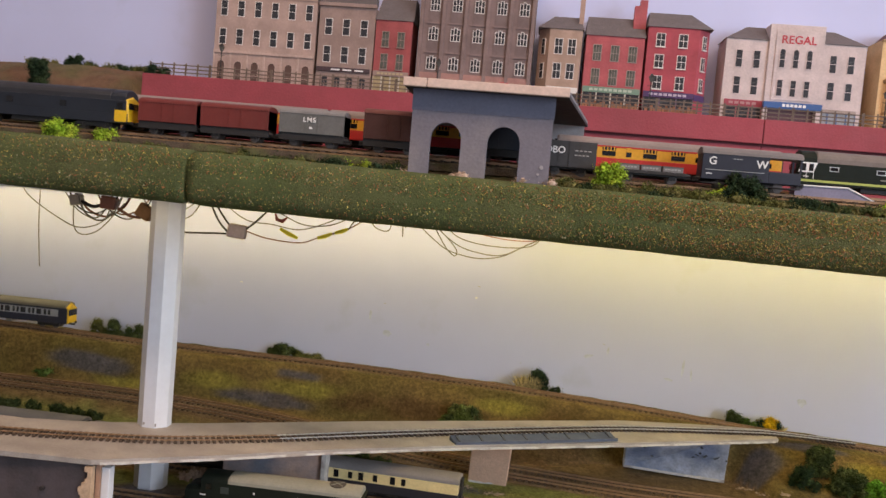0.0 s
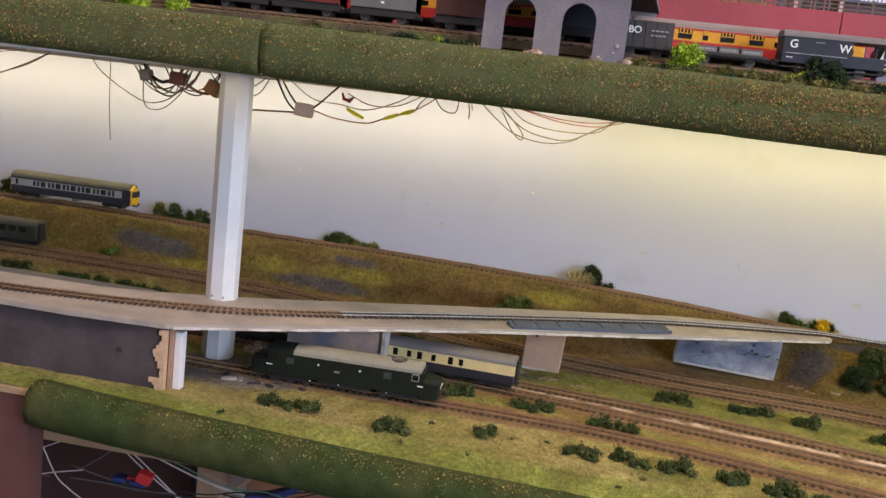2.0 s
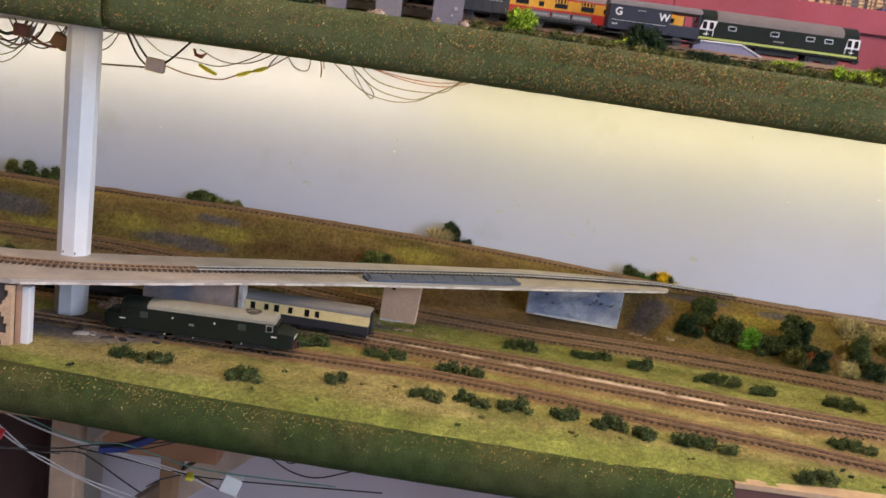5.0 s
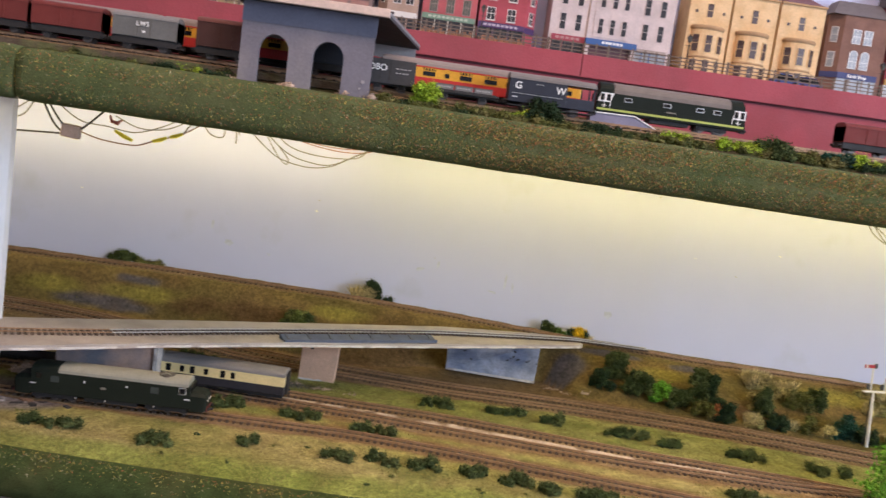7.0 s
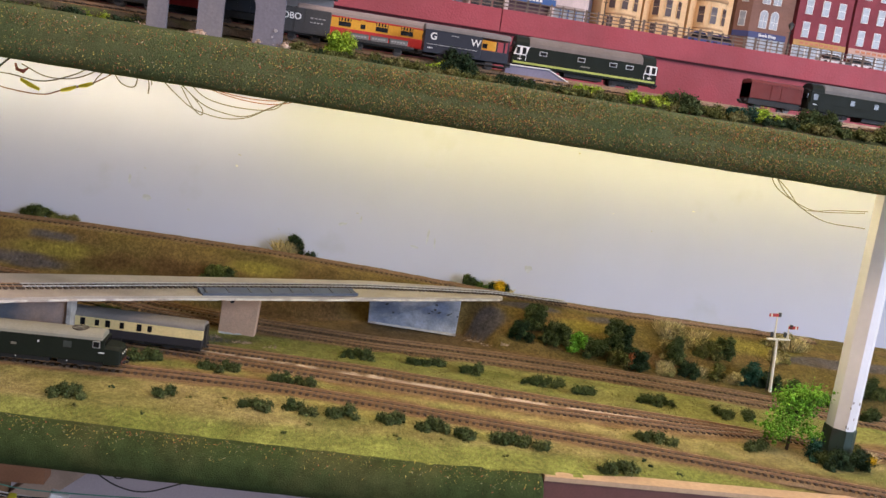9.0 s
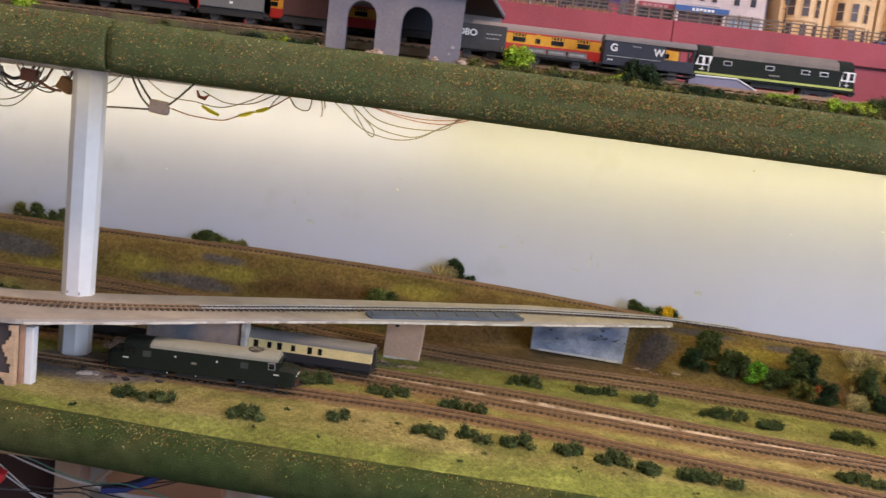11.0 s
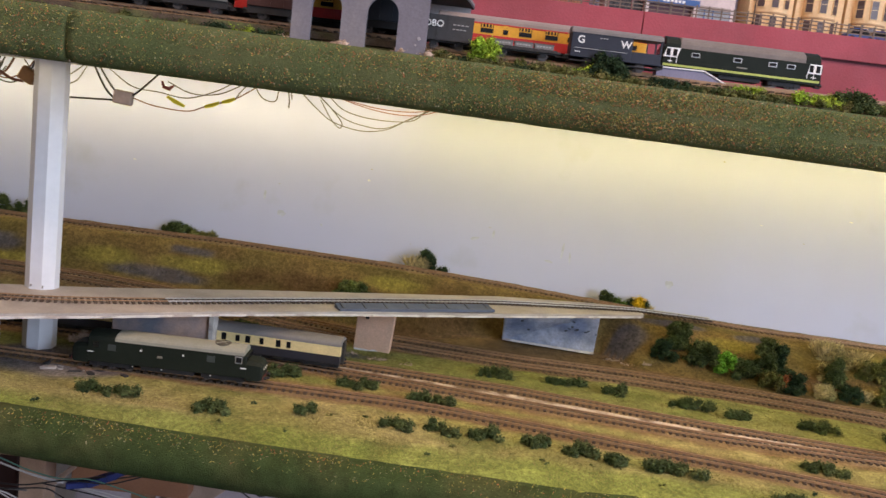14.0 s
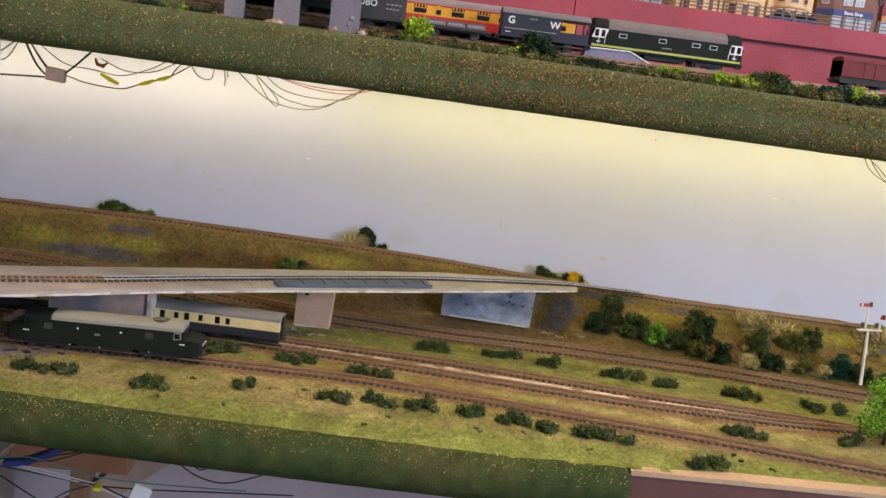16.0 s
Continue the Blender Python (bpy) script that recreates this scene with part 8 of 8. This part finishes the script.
UNDER_TWIN = [
         (W_WHITE, 0.0005, ((-0.373, 0.836), (-0.348, 0.817), (-0.328, 0.804), (-0.306, 0.793), (-0.284, 0.785), (-0.258, 0.776), (-0.223, 0.768))),
         (W_WHITE, 0.0005, ((-0.37, 0.836), (-0.344, 0.817), (-0.323, 0.801), (-0.309, 0.796), (-0.286, 0.786), (-0.26, 0.779), (-0.227, 0.771))),
         (W_GREEN, 0.0005, ((-0.356, 0.835), (-0.324, 0.828), (-0.296, 0.819), (-0.272, 0.815), (-0.251, 0.817), (-0.225, 0.812), (-0.196, 0.806), (-0.153, 0.805), (-0.091, 0.806))),
         (W_WHITE, 0.0005, ((-0.356, 0.834), (-0.326, 0.824), (-0.298, 0.816), (-0.274, 0.812), (-0.242, 0.805), (-0.203, 0.798), (-0.182, 0.791), (-0.152, 0.783))),
]
UNDER_BLACK = [
         (W_WHITE, 0.0005, ((-0.354, 0.833), (-0.324, 0.822), (-0.296, 0.814), (-0.272, 0.81), (-0.24, 0.806), (-0.206, 0.8), (-0.174, 0.797))),
         (W_BLACK, 0.00055, ((-0.401, 0.804), (-0.356, 0.803), (-0.317, 0.802), (-0.285, 0.806), (-0.272, 0.802), (-0.25, 0.789), (-0.234, 0.78))),
         (W_BLACK, 0.00055, ((-0.287, 0.809), (-0.251, 0.805), (-0.203, 0.799), (-0.166, 0.799), (-0.111, 0.802), (-0.056, 0.805))),
         (W_BLACK, 0.00055, ((-0.232, 0.784), (-0.22, 0.792), (-0.201, 0.798), (-0.186, 0.793), (-0.173, 0.788))),
         (W_BLACK, 0.00055, ((-0.323, 0.806), (-0.298, 0.807), (-0.268, 0.814), (-0.238, 0.815), (-0.222, 0.82), (-0.205, 0.827))),
         (W_BLACK, 0.00055, ((-0.259, 0.815), (-0.234, 0.821), (-0.218, 0.825), (-0.205, 0.826))),
         (W_BLACK, 0.00055, ((-0.255, 0.813), (-0.23, 0.819), (-0.211, 0.824))),
]
UNDER_LEFT = [
         (W_GREY, 0.0006, ((-0.405, 0.801), (-0.375, 0.802), (-0.349, 0.801), (-0.323, 0.803))),
         (W_GREY, 0.0006, ((-0.405, 0.81), (-0.371, 0.804), (-0.334, 0.801), (-0.297, 0.802))),
         (W_WHITE, 0.0005, ((-0.44, 0.837), (-0.43, 0.819), (-0.419, 0.799), (-0.408, 0.79), (-0.396, 0.783))),
         (W_WHITE, 0.0005, ((-0.469, 0.811), (-0.439, 0.817), (-0.419, 0.826), (-0.399, 0.837))),
         (W_RED, 0.0006, ((-0.47, 0.837), (-0.456, 0.845), (-0.445, 0.85))),
         (W_WHITE, 0.0005, ((-0.47, 0.834), (-0.456, 0.844), (-0.445, 0.849))),
         (W_GREEN, 0.0005, ((-0.47, 0.833), (-0.451, 0.838), (-0.44, 0.837), (-0.437, 0.827))),
         (W_GREY, 0.0006, ((-0.399, 0.808), (-0.384, 0.819), (-0.369, 0.832))),
         (W_RED, 0.0006, ((-0.443, 0.791), (-0.434, 0.797), (-0.424, 0.797))),
         (W_WHITE, 0.0005, ((-0.469, 0.789), (-0.445, 0.794), (-0.422, 0.802), (-0.395, 0.809))),
         (W_BLACK, 0.00055, ((-0.147, 0.825), (-0.127, 0.813), (-0.106, 0.81), (-0.08, 0.819))),
         (W_BLACK, 0.00055, ((-0.134, 0.825), (-0.127, 0.818), (-0.115, 0.823))),
]
for k, (m_, r, pts) in enumerate(UNDER_TWIN + UNDER_BLACK + UNDER_LEFT):
    wire("loose_wire", [(x, 0.552 + 0.002 * math.sin(2.1 * k), z) for x, z in pts], r, m_, "loose wire slung under the lower baseboard")
RED_PLUG, BLUE_PLUG = plain("red_connector", (0.55, 0.025, 0.025), 0.5), plain("blue_connector", (0.02, 0.035, 0.16), 0.5)
clump_box("wire_connector", -0.345, 0.8125, 0.011, 0.008, RED_PLUG, "red wire connector on twin white wires", "connector", y=0.549, tilt=20)
wire("loose_wire", [(-0.349, 0.549, 0.811), (-0.354, 0.549, 0.8105), (-0.359, 0.549, 0.8095)], 0.0011, RED_PLUG, "short red flying lead beside the connector")
for cx, cz, w_, t in ((-0.259, 0.8105, 0.020, -8), (-0.243, 0.816, 0.022, -22), (-0.233, 0.8215, 0.014, -26), (-0.353, 0.804, 0.012, 8), (-0.368, 0.8045, 0.010, 2)):
    clump_box("wire_connector", cx, cz, w_, 0.0048, BLUE_PLUG, "dark blue wire connector under the baseboard", "connector", y=0.556, tilt=t)
clump_box("adhesive_label", -0.169, 0.795, 0.014, 0.014, plain("white_label", (0.72, 0.70, 0.68), 0.6), "white label wrapped on a wire", "label", y=0.555, tilt=20)
clump_box("cable_tie", -0.199, 0.7985, 0.006, 0.003, TAPE, "yellow tape round the wires", "tape", y=0.550, tilt=6)
clump_box("warning_tag", 0.012, 0.790, 0.010, 0.014, plain("red_tag", (0.42, 0.05, 0.06), 0.6), "small red tag stuck to the panel", "tag", y=0.757, d=0.003)

# ---- marks on the backscene ----
MARK = plain("backscene_scuff", (0.42, 0.42, 0.43), 0.9)
CHIP = plain("white_paint_chip", (0.80, 0.80, 0.80), 0.6)
for sx, sz, w, h, m_ in [(-0.1009, 1.0398, 0.0034, 0.0008, MARK), (-0.1028, 1.0275, 0.0028, 0.0022, CHIP), (0.2785, 1.0936, 0.0022, 0.0018, MARK), (0.4269, 1.0447, 0.0040, 0.0012, CHIP), (0.035, 0.992, 0.003, 0.0006, MARK), (-0.36, 1.02, 0.0030, 0.0012, CHIP),
                         (-0.20, 1.012, 0.0022, 0.0007, MARK), (0.33, 1.03, 0.0035, 0.0006, CHIP), (-0.05, 0.963, 0.0010, 0.0012, MARK), (0.38, 1.015, 0.0030, 0.0006, MARK)]:
    bm = bmesh.new()
    bm_disc(bm, (0, 0), 0.5, -0.0003, 0.0003, 10)
    bmesh.ops.scale(bm, vec=(w, 1, h), verts=bm.verts)
    tagged(mesh_object("paint_fleck", bm, m_, m=pose(sx, 0.9045, sz, 0, 12, 0)), "tiny paint fleck on the backscene", "mark", "backscene flecks")
SMUDGE = mat("grey_blue_smudge", (0.49, 0.53, 0.66), 0.9, color2=(0.55, 0.60, 0.76), mix_scale=60, mix_low=0.4, mix_high=0.6)
for sx, sz, w, h, tilt in [(0.118, 0.975, 0.0030, 0.020, 4), (0.127, 0.968, 0.0024, 0.014, -6), (0.104, 0.962, 0.010, 0.003, 10), (0.020, 0.978, 0.012, 0.004, -14), (0.040, 0.985, 0.003, 0.010, 8), (-0.195, 0.980, 0.010, 0.008, 0), (-0.150, 0.972, 0.004, 0.003, 20), (0.240, 0.952, 0.010, 0.010, 0), (-0.215, 0.998, 0.003, 0.014, 5)]:
    bm = bmesh.new()
    rng = random.Random(int(sx * 1000) + 900)
    bm_loft(bm, [[(0.5 * w * math.cos(a) * k, y, 0.5 * h * math.sin(a) * k) for a, k in ring] for ring in [[(2 * math.pi * i / 14, rng.uniform(0.65, 1.1)) for i in range(14)]] for y in (0.0003, -0.0003)])
    tagged(mesh_object("paint_smudge", bm, SMUDGE, m=pose(sx, 0.9048, sz, 0, tilt, 0)), "faint grey-blue smudge on the backscene", "mark", "backscene smudges")
